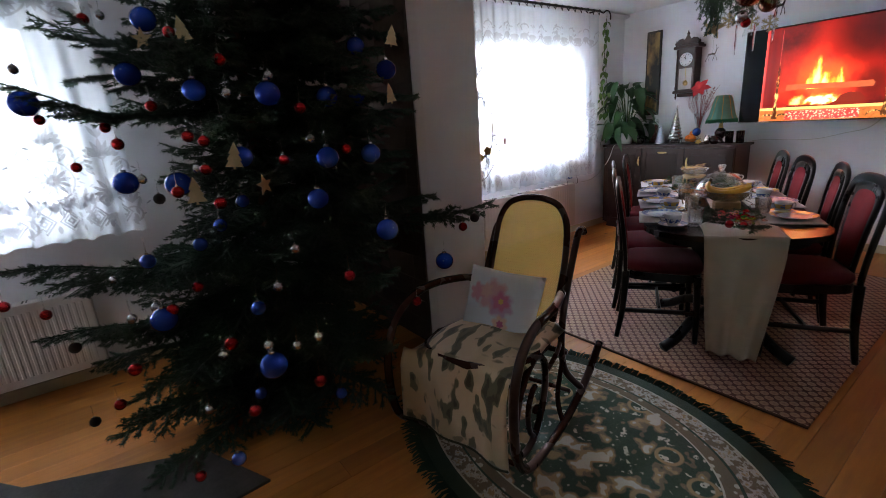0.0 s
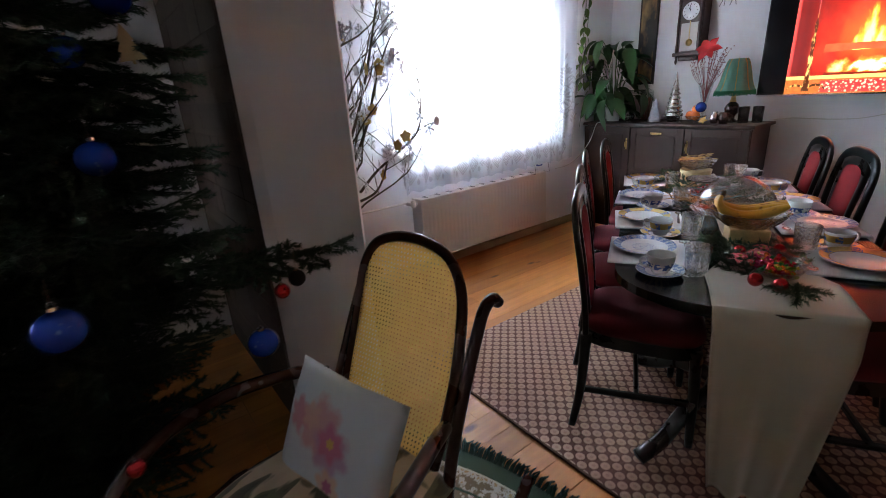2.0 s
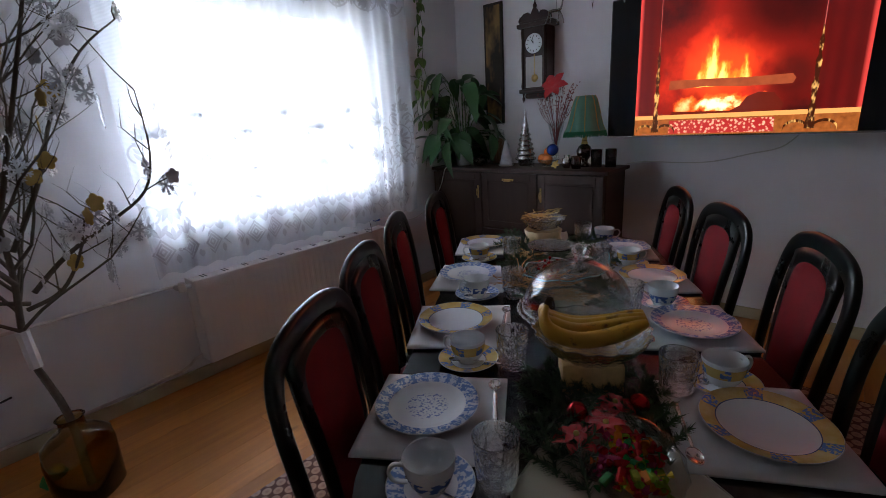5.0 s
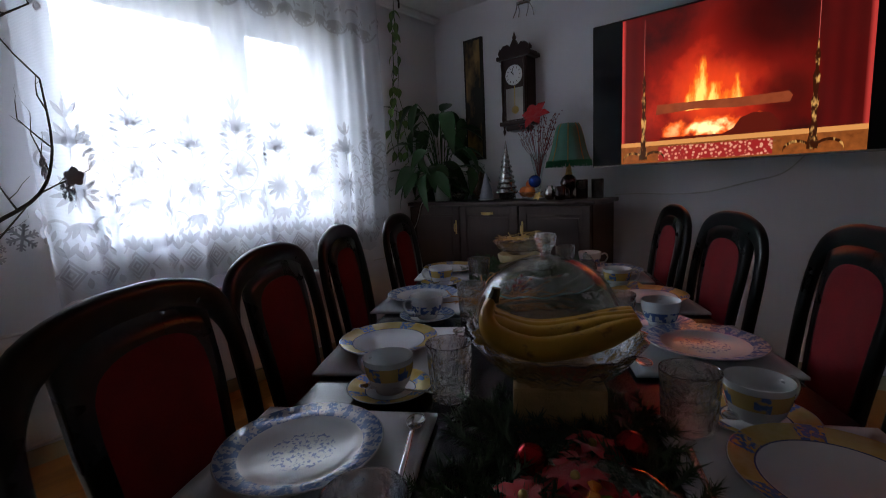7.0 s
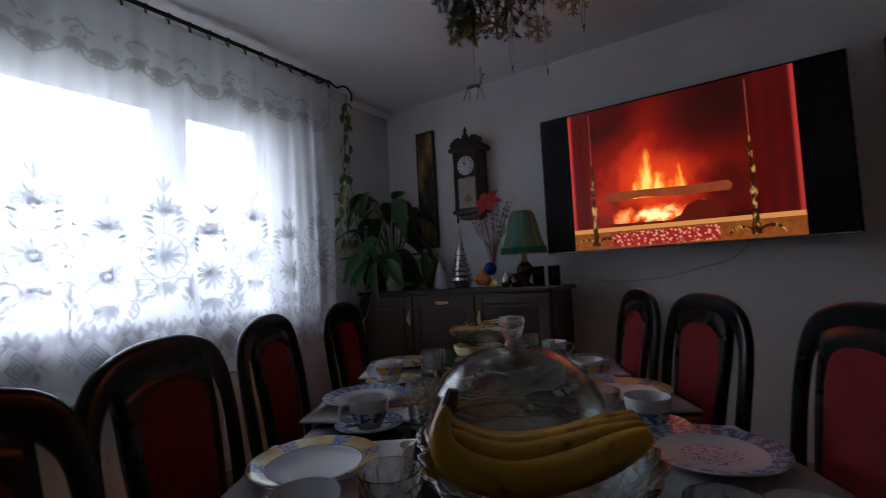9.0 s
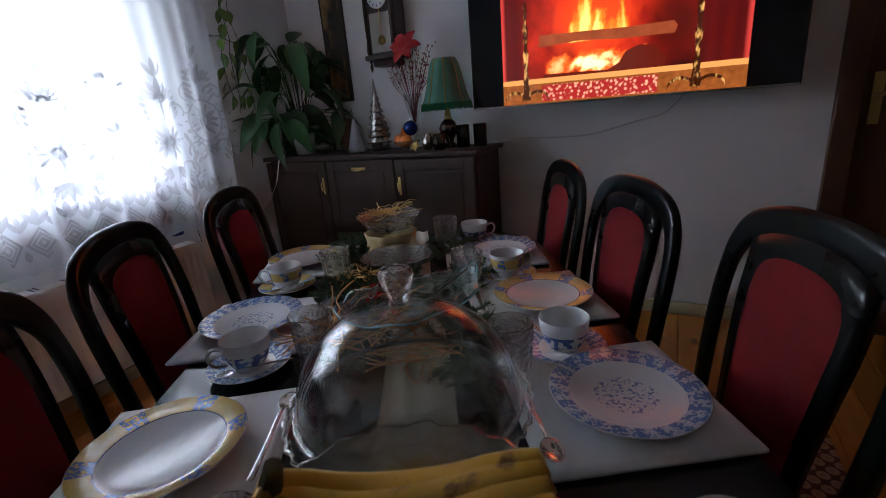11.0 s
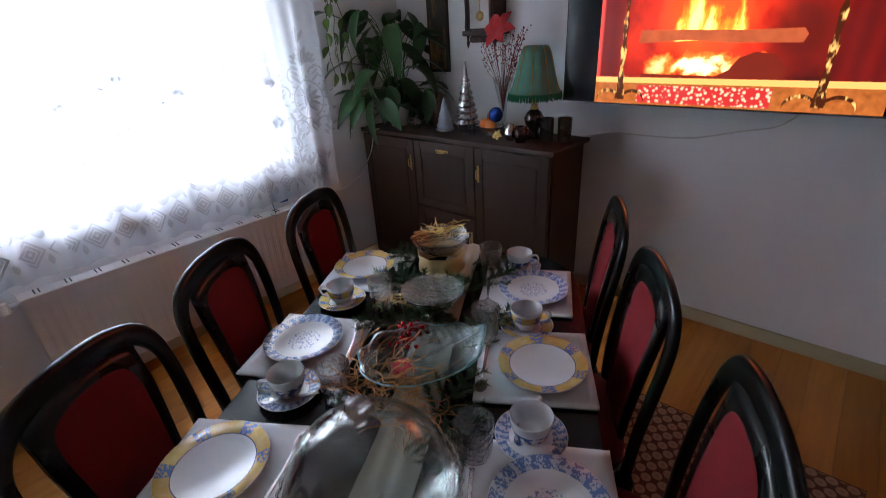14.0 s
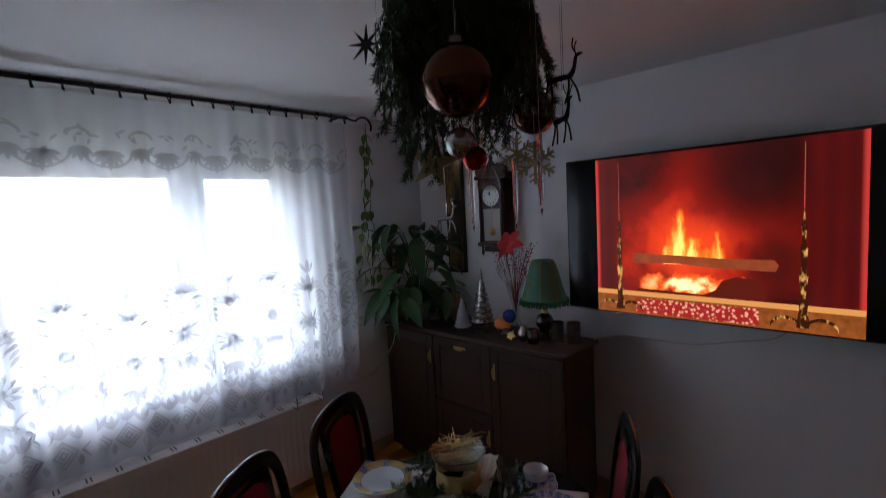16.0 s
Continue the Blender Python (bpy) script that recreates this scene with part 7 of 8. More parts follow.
for k in range(30):
    a, z = math.radians(55 + (k * 37) % 75), 0.75 + 1.6 * k / 29
    R = min(gen.uniform(0.55, 0.82), float(np.interp(z, REACH_Z, REACH_R)) * 1.05)
    tree_branch(400 + k, (0, 0, z), (math.cos(a) * R, math.sin(a) * R, z - 0.06), 0.03, 900)
for k in range(26):                                          # thick upper side towards the stub wall
    a, z = math.radians(58 + (k * 29) % 62), 1.15 + 1.2 * k / 25
    R = gen.uniform(0.62, 0.86)
    tree_branch(500 + k, (0, 0, z), (math.cos(a) * R, math.sin(a) * R, z - 0.08), 0.04, 900)
b = Brush(5)
for a in range(7):
    b.twig((0, 0, 2.3), (0.10 * math.cos(a), 0.10 * math.sin(a), 2.40), 500)
b.twig((0, 0, 2.35), (0, 0, 2.49), 700)
part("leader", b.mesh("leader", FIR), None, tree)

# hanging ornaments
BLUE = [(-1.51, -0.01, 1.91), (-1.47, -0.11, 1.7), (-1.13, 0.31, 1.59), (-1.28, 0.08, 1.62), (-1.59, -0.45, 1.61), (-1.29, -0.21, 1.3), (-1.21, -0.05, 1.28), (-0.79, 0.07, 0.64), (-1.01, -0.21, 0.84), (-1.26, 0.61, 1.58), (-1.4, 0.83, 1.58), (-1.01, 0.47, 1.33), (-1.3, 0.82, 1.31), (-1.39, 0.85, 1.82), (-1.29, 0.95, 1.7), (-1.12, 0.17, 1.36), (-1.11, 1.09, 0.72), (-0.94, 0.67, 1.0), (-1.02, 0.41, 1.17)]
BLUE_SMALL = [(-1.08, 0.04, 1.12), (-1.0, -0.05, 1.08), (-0.86, 0.07, 0.84), (-0.9, 0.03, 0.49), (-0.83, -0.1, 0.31), (-0.73, 0.28, 0.46), (-1.06, 0.13, 1.2), (-1.12, -0.21, 1.03)]
RED = [(-1.67, -0.2, 1.93), (-1.31, 0.04, 1.83), (-1.19, 0.17, 1.72), (-1.63, -0.35, 1.36), (-1.41, -0.2, 1.44), (-1.61, -0.42, 1.55), (-1.66, -0.22, 1.51), (-1.1, 0.42, 1.53), (-1.12, 0.05, 1.43), (-1.25, 0.02, 1.45), (-1.08, 0.03, 1.33), (-1.11, -0.07, 1.26), (-1.1, 0.06, 1.2), (-1.0, 0.29, 1.34), (-0.83, 0.42, 0.88), (-1.07, -0.08, 0.91), (-1.0, -0.18, 0.87), (-0.86, -0.04, 0.74), (-1.53, -0.57, 0.81), (-1.06, -0.33, 0.67), (-1.1, -0.4, 0.54), (-1.04, -0.22, 0.16), (-0.74, 0.21, 0.54), (-0.83, 0.72, 0.68), (-1.01, 1.15, 0.91), (-1.48, -0.67, 0.89), (-0.8, -0.02, 0.49), (-1.15, 0.62, 1.35), (-1.32, -0.07, 1.57)]
SILVER_BALLS = [(-1.68, -0.14, 1.95), (-1.15, 0.33, 1.66), (-1.17, 0.17, 1.6), (-1.21, 0.14, 1.51), (-1.59, -0.45, 1.73), (-1.23, -0.16, 1.31), (-1.19, 0.02, 1.33), (-0.81, 0.07, 0.71), (-0.78, 0.16, 0.69), (-0.96, -0.06, 0.66), (-0.87, -0.15, 0.52), (-1.11, -0.3, 0.84), (-1.17, -0.22, 0.84), (-0.88, 0.24, 1.02), (-0.77, 0.24, 0.7), (-1.41, -0.33, 0.92), (-0.86, 0.15, 0.9), (-1.04, 0.42, 1.41)]
DARK = [(-1.56, -0.53, 0.28), (-1.37, -0.5, 0.7), (-0.95, 1.18, 0.96), (-1.25, -0.12, 1.23)]
GOLD = [(-1.35, 0.09, 1.85), (-1.07, -0.02, 1.26), (-1.06, 0.13, 1.37), (-1.06, 0.22, 1.25), (-1.41, -0.04, 1.82), (-1.26, 0.98, 1.85), (-1.29, 0.96, 1.59)]
CAP = plain("silver_cap", (0.6, 0.6, 0.58), 0.25, metal=1.0, vary=0.1, bump=0)
FROST = plain("frosted_silver_bauble", (0.55, 0.55, 0.56), 0.2, metal=0.8, vary=0.15, bump=0)
BLUE2 = Nodes("blue_bauble_with_snow")
BLUE2.set(Base_Color=BLUE2.mix(BLUE2.ramp(BLUE2.noise(16.0), 0.64, 0.70), (0.006, 0.055, 0.46), (0.20, 0.34, 0.60)), Roughness=0.14, Metallic=0.45, Coat_Weight=0.5)
CONE = plain("dark_brown_cone", (0.02, 0.013, 0.01), 0.8, vary=0.4, scale=60, bump=0.6)


def make_bauble(r, m, oval=1.0):
    b = root("christmas_bauble")
    prof = [(r * math.sin(math.pi * k / 14) if 0 < k < 14 else 0, -r * oval * math.cos(math.pi * k / 14)) for k in range(15)]
    part("ball", turned(prof, 24), m, b, smooth=True)
    h = r * oval
    part("cap", turned([(0.22 * r, h * 0.97), (0.22 * r, h * 1.14), (0.1 * r, h * 1.17), (0, h * 1.17)], 12), CAP, b)
    part("loop", rod([(0.12 * r * math.cos(t), 0, h * 1.24 + 0.12 * r * math.sin(t)) for t in [k * 0.524 for k in range(12)]], 0.0009, seg=4, closed=True), CAP, b)
    part("thread", rod([(0, 0, h * 1.3), (0.003, 0.002, h * 1.3 + 0.05)], 0.0007, seg=4), CAP, b)
    return b


def hang(places, r, m, label, oval=1.0):
    first = None
    for i, (x, y, z) in enumerate(places):
        mm = pose(x, y, z, 0, 0, i * 47)
        if first is None:
            first = tagged(make_bauble(r, m, oval), label, "bauble", "baubles on the tree")
            first.matrix_basis = mm
        else:
            copy_thing(first, mm @ Matrix.Diagonal([0.9 + 0.2 * ((i * 7) % 5) / 5] * 3 + [1]))


hang(BLUE, 0.049, BLUE2.m, "large glossy blue bauble with white frosting", 0.95)
hang(BLUE_SMALL, 0.026, BLUEM, "small shiny blue bauble on the spruce")
hang(RED, 0.022, RED_SHINE, "small shiny red bauble on the spruce")
hang(SILVER_BALLS, 0.017, FROST, "small silver bauble on the spruce", 1.1)
hang(DARK, 0.022, CONE, "small dark brown ball hanging on the spruce")
GOLDW = plain("pale_gold_cutout", (0.50, 0.40, 0.20), 0.45, metal=0.4, vary=0.3, bump=0.3)


def cutout(points, thick=0.003):
    bm = bmesh.new()
    a = [bm.verts.new((x, -thick / 2, z)) for x, z in points]
    c = [bm.verts.new((x, thick / 2, z)) for x, z in points]
    bm.faces.new(a)
    bm.faces.new(c[::-1])
    n = len(points)
    for k in range(n):
        bm.faces.new((a[k], a[(k + 1) % n], c[(k + 1) % n], c[k]))
    return bm


fir_shape = [(0.004, -0.05), (0.004, -0.04), (0.034, -0.042), (0.02, -0.018), (0.027, -0.016), (0.014, 0.006), (0.02, 0.008), (0.0, 0.05)]
fir_shape += [(-x, z) for x, z in fir_shape[::-1][1:]]
star_shape = [((0.042 if k % 2 == 0 else 0.017) * math.sin(k * math.pi / 5), (0.042 if k % 2 == 0 else 0.017) * math.cos(k * math.pi / 5)) for k in range(10)]
FIRM, STARM = mesh_of("cutout", cutout(fir_shape), GOLDW), mesh_of("cutout", cutout(star_shape), GOLDW)
for i, (x, y, z) in enumerate(GOLD):
    star = i in (3, 4)
    thing("star_ornament" if star else "fir_ornament", STARM if star else FIRM, None, "flat pale gold %s ornament on the spruce" % ("star" if star else "fir tree"), "ornament", "ornaments on the tree", at=pose(x, y, z, 0, 8 * (i % 3) - 8, 60 + 20 * (i % 4)))

# ---- brown glass jar with bare decorated branches ----
VX, VY = -2.20, 2.02
jarb = root("floor_vase", VX, VY, 0, label="brown glass floor jar holding bare decorated branches", category="vase")
AMBER = glassy("amber_brown_glass", (0.62, 0.48, 0.24), 0.05)
part("jar", lathe(bmesh.new(), [(0, 0.004), (0.10, 0.004), (0.115, 0.015), (0.118, 0.20), (0.11, 0.26), (0.07, 0.295), (0.045, 0.31), (0.043, 0.35), (0.05, 0.355), (0.046, 0.356), (0.038, 0.35), (0.040, 0.305), (0.066, 0.288), (0.104, 0.255), (0.112, 0.20), (0.109, 0.02), (0, 0.012)], 40, wave=lambda a, r, z: 1 + 0.05 * math.cos(4 * a) if r > 0.06 else 1.0), AMBER, jarb, smooth=True)
TWIG = plain("grey_brown_twig_bark", (0.12, 0.10, 0.07), 0.9, vary=0.4, scale=40, bump=0.4)
rr = random.Random(77)
tips = []


def grow(p, d, length, r, depth, parent):
    pts = [Vector(p)]
    d = Vector(d).normalized()
    n = max(3, int(length / 0.10))
    for k in range(n):
        d = (d + Vector((rr.gauss(0, 0.24), rr.gauss(0, 0.24), 0.10))).normalized()
        q = pts[-1] + d * length / n
        q.x = min(max(q.x, (-2.40 if VY + q.y > 2.40 else -2.64) - VX), -1.9 - VX)
        q.y = min(max(q.y, 1.68 - VY), 2.60 - VY)
        q.z = min(q.z, 2.46)
        pts.append(q)
    w = [r * (1 - 0.7 * k / n) for k in range(n + 1)]
    ob = part("branch", sweep(bmesh.new(), pts, w, seg=5), TWIG, parent)
    if depth < 3:
        for k in range(1, n + 1):
            for _ in range(2 if depth == 0 and k > n * 0.35 else 1):
                if rr.random() < (0.95 if depth == 0 else 0.75) and k > (n * 0.25 if depth == 0 else 0):
                    side = Vector((rr.gauss(0, 1), rr.gauss(0, 1), rr.uniform(0.1, 0.9))).normalized()
                    grow(pts[k], d * 0.55 + side * 0.75, length * rr.uniform(0.28, 0.5), w[k] * 0.6, depth + 1, ob if depth == 0 else parent)
    if depth >= 1:
        tips.extend(pts[1:])


stem = smooth_path([(0.02, 0.0, 0.03), (0.0, 0.0, 0.36), (-0.03, -0.05, 0.66), (-0.06, -0.02, 0.95), (-0.09, -0.02, 1.30), (-0.13, -0.06, 1.75), (-0.2, -0.16, 2.3)], 4)
part("main_stem", sweep(bmesh.new(), stem, [0.017 - 0.0005 * k for k in range(len(stem))], seg=8), TWIG, jarb, smooth=True)
part("paper_wrap", rod([stem[7], stem[9]], 0.022, seg=8), plain("white_paper_wrap", (0.6, 0.6, 0.6), 0.8), jarb)
for k in range(9, len(stem) - 1):
    for _ in range(2):
        a = rr.uniform(0, 6.28)
        grow(stem[k], (0.75 * math.cos(a) - 0.1, 0.8 * math.sin(a), rr.uniform(0.5, 1.1)), rr.uniform(0.35, 0.75), 0.007, 1, jarb)
# long limbs that fork low and reach out towards the window
for way in ([(-0.05, 0.02, 0.86), (-0.02, 0.14, 0.98), (0.0, 0.30, 1.08), (0.0, 0.44, 1.18), (-0.03, 0.50, 1.34), (-0.05, 0.50, 1.58)],
            [(-0.07, 0.0, 1.02), (-0.05, 0.12, 1.25), (-0.06, 0.22, 1.50), (-0.10, 0.36, 1.72), (-0.15, 0.52, 1.86)],
            [(-0.08, -0.02, 1.10), (0.02, 0.06, 1.38), (0.04, 0.16, 1.70), (0.02, 0.26, 2.02), (-0.02, 0.34, 2.25)],
            [(-0.05, -0.02, 0.90), (-0.02, -0.12, 1.10), (-0.02, -0.18, 1.42), (-0.06, -0.24, 1.80), (-0.08, -0.28, 2.15)],
            [(-0.06, -0.01, 0.80), (0.02, 0.09, 0.86), (0.02, 0.17, 0.98), (-0.02, 0.22, 1.10)],
            [(-0.06, 0.0, 0.82), (-0.04, -0.14, 0.86), (-0.04, -0.28, 0.78)]):
    limb = smooth_path(way, 4)
    ob = part("branch", sweep(bmesh.new(), limb, [0.010 * (1 - 0.75 * k / len(limb)) for k in range(len(limb))], seg=6), TWIG, jarb, smooth=True)
    for k in range(4, len(limb), 2):
        a = rr.uniform(0, 6.28)
        grow(limb[k], (0.6 * math.cos(a), 0.7 * math.sin(a), rr.uniform(0.2, 0.9)), rr.uniform(0.12, 0.30), 0.0035, 2, ob)
SNOWF = plain("grey_felt_snowflake", (0.50, 0.50, 0.52), 0.8, vary=0.2)
OCHRE = plain("mustard_felt", (0.50, 0.34, 0.09), 0.8, vary=0.2)
WHITEF = plain("white_felt", (0.80, 0.80, 0.82), 0.8, vary=0.1)


def flake(r, arms, m):
    bm = bmesh.new()
    for k in range(arms):
        a = k * 2 * math.pi / arms
        rot = Matrix.Rotation(a, 4, "Y")
        box(bm, rot @ Vector((0, 0, r * 0.5)), (r * 0.16, 0.003, r), 0, rot)
        for t in (0.55, 0.8):
            for s in (-1, 1):
                r2 = rot @ Matrix.Translation((s * r * 0.14, 0.0006 * s, r * t)) @ Matrix.Rotation(s * 0.9, 4, "Y")
                box(bm, r2.translation, (r * 0.10, 0.0026, r * 0.34), 0, r2.to_3x3().to_4x4())
    return mesh_of("snowflake", bm, m)


def blossom(r, m):
    pts = []
    for k in range(40):
        a = k * 2 * math.pi / 40
        q = r * (0.72 + 0.28 * abs(math.cos(2.5 * a)))
        pts.append((q * math.sin(a), q * math.cos(a)))
    return mesh_of("blossom", cutout(pts, 0.004), m)


FLK = [(flake(0.046, 6, SNOWF), "grey felt snowflake ornament on a bare twig", "snowflake"), (flake(0.04, 6, WHITEF), "white felt snowflake ornament on a bare twig", "snowflake"),
       (blossom(0.034, SNOWF), "grey felt blossom ornament on a bare twig", "blossom"), (blossom(0.034, OCHRE), "mustard felt blossom ornament on a bare twig", "blossom"), (blossom(0.036, WHITEF), "white felt blossom ornament on a bare twig", "blossom")]
ICE = glassy("clear_acrylic_icicle", (0.95, 0.97, 1.0), 0.03)
icic = mesh_of("icicle", turned([(0, 0), (0.003, -0.004), (0.005, -0.03), (0.0035, -0.06), (0.0045, -0.08), (0.002, -0.11), (0, -0.125)], 8), ICE, True)
rr.shuffle(tips)
for i, p in enumerate(tips[:150]):
    if i % 8 == 7:
        thing("icicle", icic, None, "clear acrylic icicle hanging from a twig", "ornament", "ornaments on the branches", at=pose(VX + p.x, VY + p.y, p.z - 0.004))
        continue
    me, lab, nm = FLK[(0, 1, 0, 1, 2, 3, 1, 0)[i % 8]]
    thing(nm, me, None, lab, "ornament", "ornaments on the branches", at=pose(VX + p.x, VY + p.y, p.z - 0.044, 0, rr.uniform(-15, 15), rr.uniform(0, 180)))
hat = root("toy_bird", VX - 0.17, VY - 0.09, 0, 30, label="small green and yellow felt bird on the floor", category="ornament")
part("body", lathe(bmesh.new(), [(0, 0.002), (0.03, 0.008), (0.042, 0.035), (0.03, 0.062), (0, 0.072)], 20, sy=1.3), plain("green_felt", (0.03, 0.22, 0.07), 0.9), hat, smooth=True)
part("crest", lathe(bmesh.new(), [(0, 0.045), (0.026, 0.05), (0.026, 0.075), (0, 0.092)], 16, c=(0.01, 0.012, 0)), plain("yellow_felt", (0.70, 0.55, 0.05), 0.9), hat, smooth=True)
sock = root("wall_socket", X0, 1.80, 0.33, label="white wall socket with a black plug", category="socket")
part("plate", boxed((0.006, 0, 0.10), (0.012, 0.08, 0.08), 0.006), WHITE_PLASTIC, sock)
part("plate", boxed((0.006, 0, 0.0), (0.012, 0.08, 0.08), 0.006), WHITE_PLASTIC, sock)
part("plug", rod(smooth_path([(0.012, 0, 0), (0.05, 0.005, 0), (0.07, 0.03, -0.01), (0.06, 0.10, -0.005)]), [0.022] * 4 + [0.016] * 4 + [0.005] * 5), BLACK, sock, smooth=True)

# ---- decorated ceiling lamp ----
HX, HY = -0.82, 3.62
ch = root("ceiling_garland", HX, HY, 0, label="ceiling lamp hidden under hanging fir boughs", category="hanging garland")
part("ceiling_rose", turned([(0, H), (0.07, H - 0.001), (0.065, H - 0.03), (0.015, H - 0.045), (0.012, 2.28), (0, 2.28)], 24), BRASS, ch, smooth=True)
part("wreath_ring", rod([(0.20 * math.cos(t), 0.20 * math.sin(t), 2.40) for t in [k * math.pi / 16 for k in range(32)]], 0.012, seg=8, closed=True), BARK, ch, smooth=True)
for k in range(3):
    a = k * 2.094 + 0.3
    part("suspension", rod([(0, 0, 2.49), (0.20 * math.cos(a), 0.20 * math.sin(a), 2.405)], 0.002, seg=5), STEEL_DARK, ch)
gen = np.random.default_rng(40)
for i in range(80):
    a = i * 2.4
    q = gen.uniform(0.03, 0.19)
    L = gen.uniform(0.22, 0.46)
    if math.cos(a) * 0.65 - math.sin(a) * 0.76 > 0.75:
        L *= 0.45
    b = Brush(400 + i)
    p = np.array((q * math.cos(a), q * math.sin(a), 2.38 + gen.uniform(0, 0.10)))
    out = np.array((math.cos(a), math.sin(a), 0.0))
    pts = [p + out * (0.03 + 0.06 * gen.random()) * math.sin(1.5 * t) + np.array((0, 0, -L * t ** 1.15)) for t in (0, 0.2, 0.4, 0.6, 0.8, 1.0)]
    b.stem([tuple(s) for s in pts], 0.003, 0.0012)
    for s, e in zip(pts, pts[1:]):
        b.twig(s, e, 1000, 0.022, 0.0036)
    for k in range(1, 6):
        for sd in (-1, 1):
            w = np.array((-math.sin(a), math.cos(a), 0)) * sd
            ln = 0.085 * (1.15 - k / 6)
            b.twig(pts[k], pts[k] + w * ln + np.array((0, 0, -ln * 1.1)) + out * 0.01, 1000, 0.020, 0.0034)
    part("fir_bough", b.mesh("fir_bough", FIR_CUT), None, ch)
COPPER = plain("copper_brown_bauble", (0.16, 0.055, 0.02), 0.12, metal=0.75, vary=0.15, bump=0, coat=0.3)


def hung(dx, dy, z, r, m, label):
    b = tagged(make_bauble(r, m), label, "bauble", "ornaments on the garland")
    b.matrix_basis = pose(HX + dx, HY + dy, z)
    part("cord", rod([(0, 0, r * 1.25), (0, 0, max(r * 1.3, 2.36 - z))], 0.001, seg=4), CAP, b)


hung(0.15, -0.19, 2.12, 0.085, COPPER, "big glossy copper-brown bauble below the fir boughs")
hung(0.09, -0.12, 1.99, 0.04, FROST, "silver bauble hanging below the garland")
hung(0.11, -0.09, 1.95, 0.032, RED_SHINE, "red bauble hanging below the garland")
hung(0.16, 0.12, 2.08, 0.06, COPPER, "copper-brown bauble hanging among fir boughs")
SLV = plain("silver_glitter", (0.62, 0.62, 0.63), 0.25, metal=0.9, vary=0.2)


def deer(name, x, y, z, rz, m, label, k=1.0):
    d = root(name, x, y, z, rz, label=label, category="ornament", group="ornaments on the garland")
    bm = bmesh.new()
    sweep(bm, smooth_path([(-0.028, 0, 0), (0, 0, 0.004), (0.026, 0, 0.006), (0.036, 0, 0.026), (0.040, 0, 0.046), (0.054, 0, 0.05)], 3), [0.007, 0.008, 0.008, 0.0075, 0.0075, 0.007, 0.007, 0.006, 0.005, 0.004, 0.004, 0.004, 0.004, 0.004, 0.003, 0.002], seg=6)
    for lx, ex in ((-0.026, -0.045), (-0.022, -0.020), (0.022, 0.012), (0.026, 0.046)):
        sweep(bm, smooth_path([(lx, 0, 0), ((lx + ex) / 2 + 0.004, 0, -0.026), (ex, 0, -0.055)], 3), 0.0024, seg=5)
    for s in (-1, 1):
        sweep(bm, smooth_path([(0.040, 0, 0.05), (0.034, s * 0.008, 0.066), (0.038, s * 0.012, 0.082)], 3), 0.0015, seg=4)
    bmesh.ops.scale(bm, vec=(k, k, k), verts=bm.verts[:])
    part("body", bm, m, d, smooth=True)
    part("cord", rod([(0.01 * k, 0, 0.01 * k), (0.01 * k, 0, 2.36 - z)], 0.0008, seg=4), CAP, d)


deer("deer_ornament", -1.0, 3.71, 1.79, 20, SLV, "silver leaping deer ornament on a cord", 0.85)
deer("deer_ornament", HX + 0.22, HY + 0.16, 2.05, -30, CONE, "dark reindeer ornament below the garland", 1.1)
deer("deer_ornament", HX + 0.28, HY + 0.05, 2.13, 10, CONE, "dark reindeer ornament among fir boughs", 1.1)
bigstar = mesh_of("star", cutout([(2.0 * x, 2.0 * z) for x, z in star_shape], 0.012), GOLDW)
thing("star_ornament", bigstar, None, "golden wooden star ornament on the garland", "ornament", "ornaments on the garland", at=pose(HX - 0.15, HY + 0.02, 1.97, 0, 12, 30))
thing("star_ornament", mesh_of("star", cutout([((0.055 if k % 2 == 0 else 0.014) * math.sin(k * math.pi / 8), (0.055 if k % 2 == 0 else 0.014) * math.cos(k * math.pi / 8)) for k in range(16)], 0.004), STEEL_DARK), None, "dark eight-pointed metal star on the garland", "ornament", "ornaments on the garland", at=pose(HX - 0.17, HY - 0.20, 2.29, 0, 5, 25))
big_fl = flake(0.055, 6, GOLDW)
for dx, dy, z in ((0.22, 0.02, 1.93), (-0.10, 0.15, 2.02), (0.03, 0.22, 1.99)):
    ob = thing("snowflake", big_fl, None, "gold filigree snowflake hanging from the garland", "ornament", "ornaments on the garland", at=pose(HX + dx, HY + dy, z, 0, 0, 35))
    part("cord", rod([(0, 0, 0.05), (0, 0, 2.40 - z)], 0.0008, seg=4), CAP, ob)
ici2 = mesh_of("icicle", turned([(0, 0.10), (0.006, 0.095), (0.008, 0.05), (0.006, 0.0), (0.0075, -0.03), (0.004, -0.08), (0, -0.11)], 8), ICE, True)
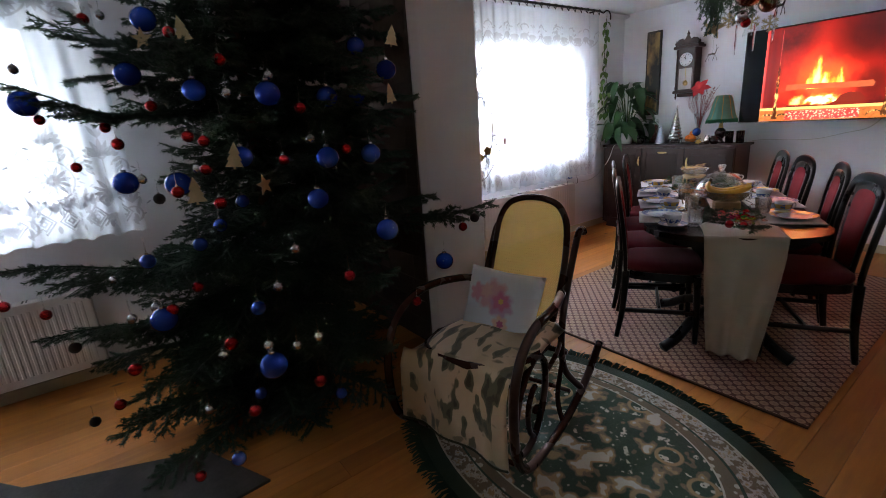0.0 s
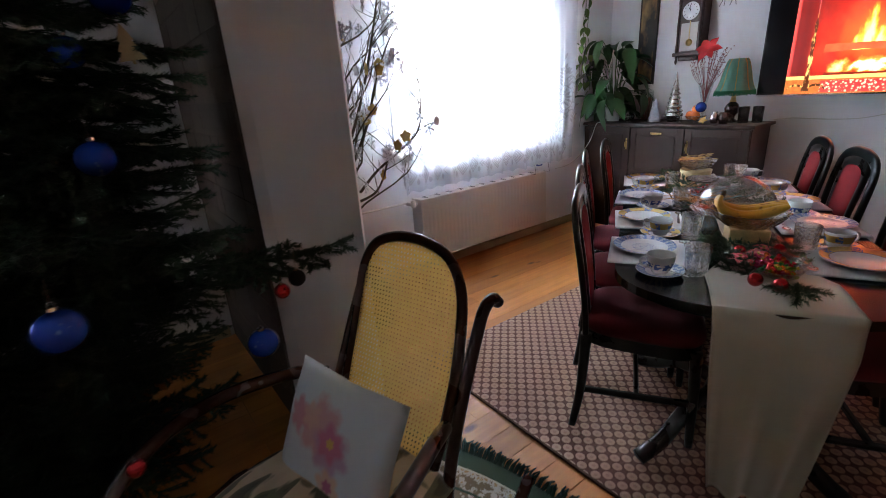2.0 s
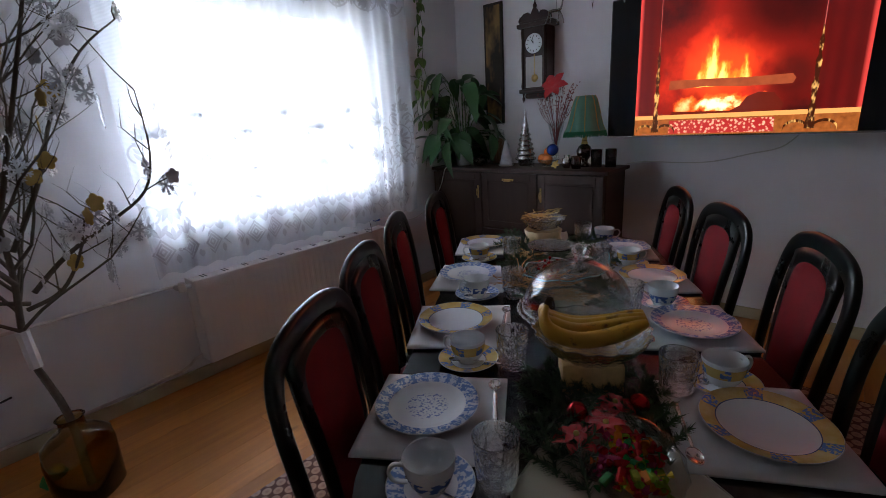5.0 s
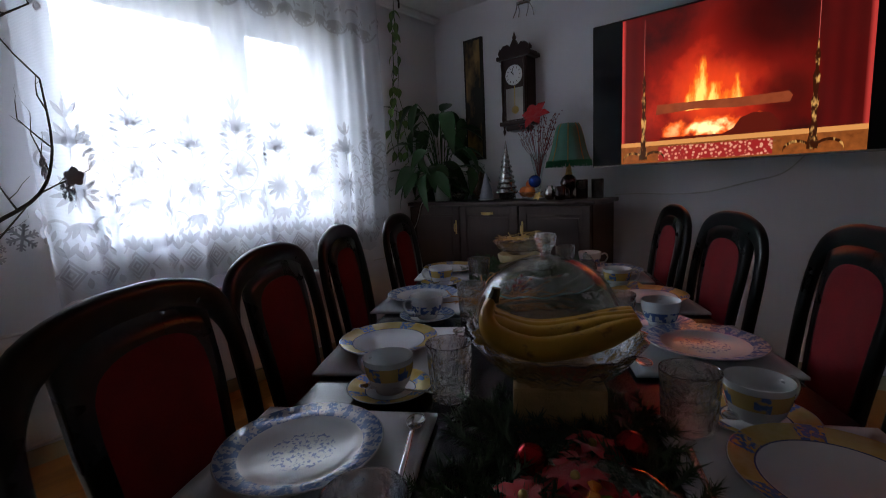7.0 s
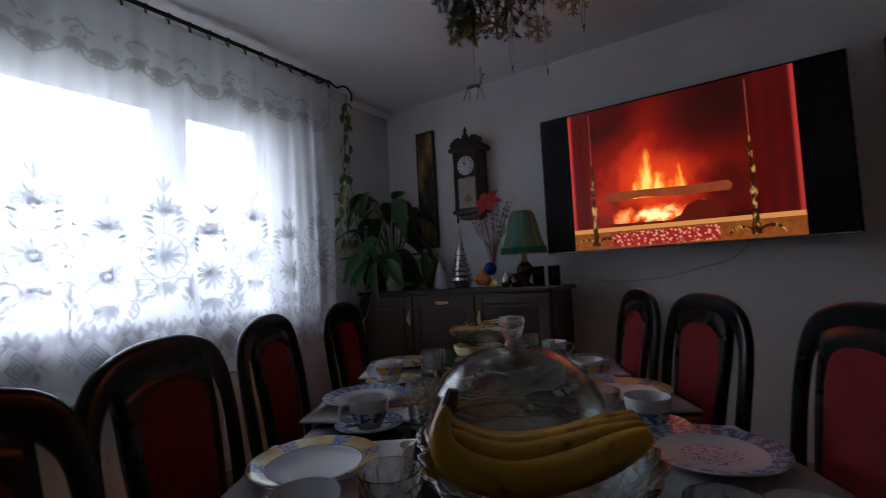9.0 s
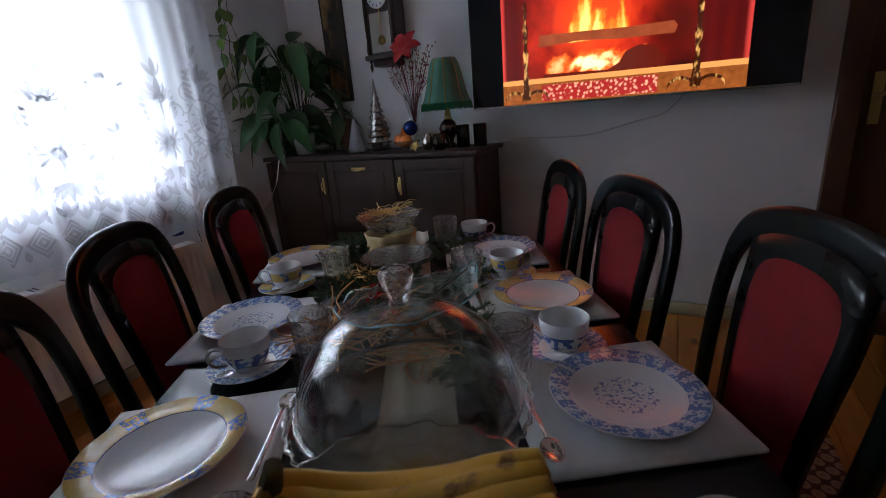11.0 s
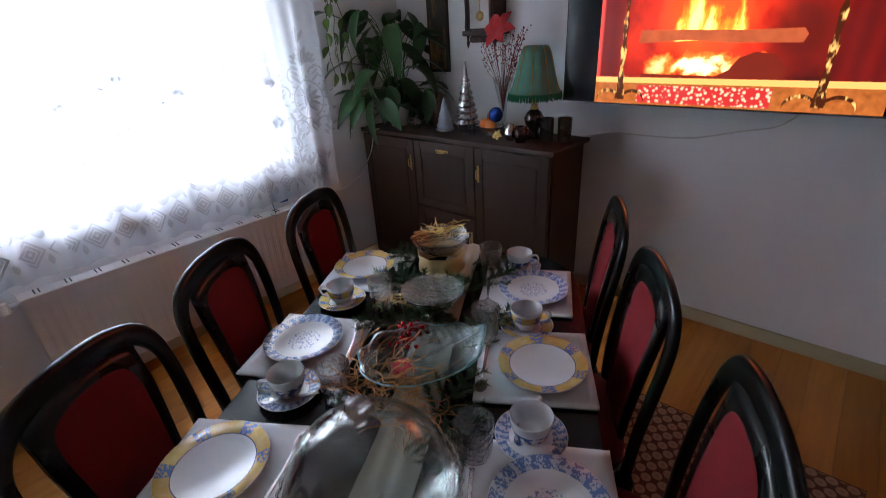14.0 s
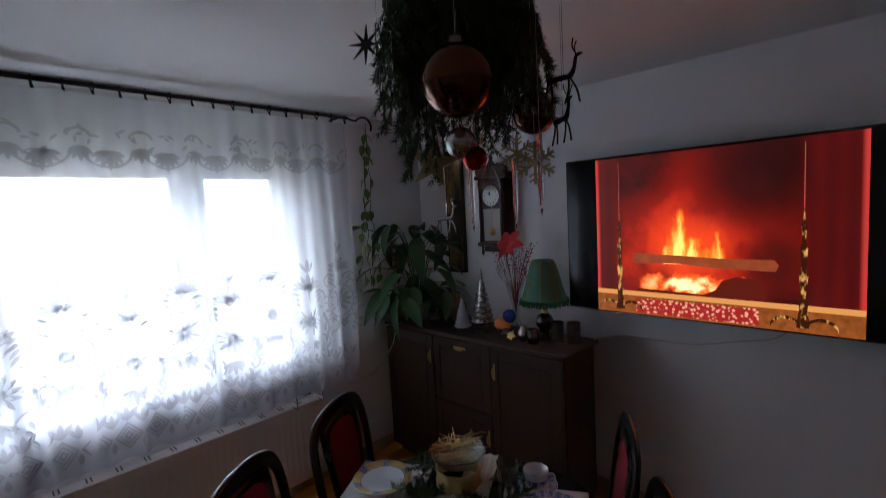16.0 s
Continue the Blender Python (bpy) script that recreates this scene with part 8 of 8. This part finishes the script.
for dx, dy, z in ((-0.13, -0.19, 2.24), (0.26, -0.02, 1.90), (-0.05, -0.22, 2.22), (0.16, -0.16, 2.30), (0.10, 0.10, 1.86), (0.02, 0.0, 1.86)):
    ob = thing("icicle", ici2, None, "clear twisted acrylic icicle on the garland", "ornament", "ornaments on the garland", at=pose(HX + dx, HY + dy, z))
    part("cord", rod([(0, 0, 0.095), (0, 0, 2.41 - z)], 0.0008, seg=4), CAP, ob)
bellg = turned([(0.03, -0.03), (0.027, -0.01), (0.016, 0.02), (0.006, 0.035), (0, 0.037)], 20)
thing("bell_ornament", bellg, GLASS, "small clear glass bell on the garland", "ornament", "ornaments on the garland", at=pose(HX + 0.10, HY - 0.02, 1.90), smooth=True)

# ---- floorboards ----
rnd = random.Random(11)
PW = 0.128
made = {}
for i in range(int((X1 - X0) / PW) + 1):
    y = Y0
    while y < Y1 - 0.01:
        ln = rnd.choice((2.4, 3.2, 4.0))
        end = min(Y1, y + ln)
        if Y1 - end < 0.6:
            end = Y1
        key = round(end - y, 3)
        if key not in made:
            made[key] = mesh_of("plank", boxed((0, 0, 0), (PW - 0.0012, key - 0.001, 0.02), 0.001), PINE)
        ob = part("plank", made[key], None, floor_ob)
        ob.location = (X0 + PW * (i + 0.5), (y + end) / 2, -0.010)
        y = end
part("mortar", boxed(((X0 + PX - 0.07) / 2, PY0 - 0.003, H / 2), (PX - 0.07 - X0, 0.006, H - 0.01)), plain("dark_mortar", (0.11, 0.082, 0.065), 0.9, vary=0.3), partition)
# cladding stones on the tree side of the stub wall
rnd = random.Random(5)
z = 0.03
while z < H - 0.12:
    hgt = rnd.uniform(0.09, 0.16)
    x = X0 + 0.02
    while x < PX - 0.13:
        ln = min(rnd.uniform(0.14, 0.34), PX - 0.075 - x)
        dep = rnd.uniform(0.0095, 0.0115)
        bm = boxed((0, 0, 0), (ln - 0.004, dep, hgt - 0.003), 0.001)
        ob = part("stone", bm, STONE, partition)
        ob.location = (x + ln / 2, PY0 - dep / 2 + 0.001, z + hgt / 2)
        x += ln
    z += hgt
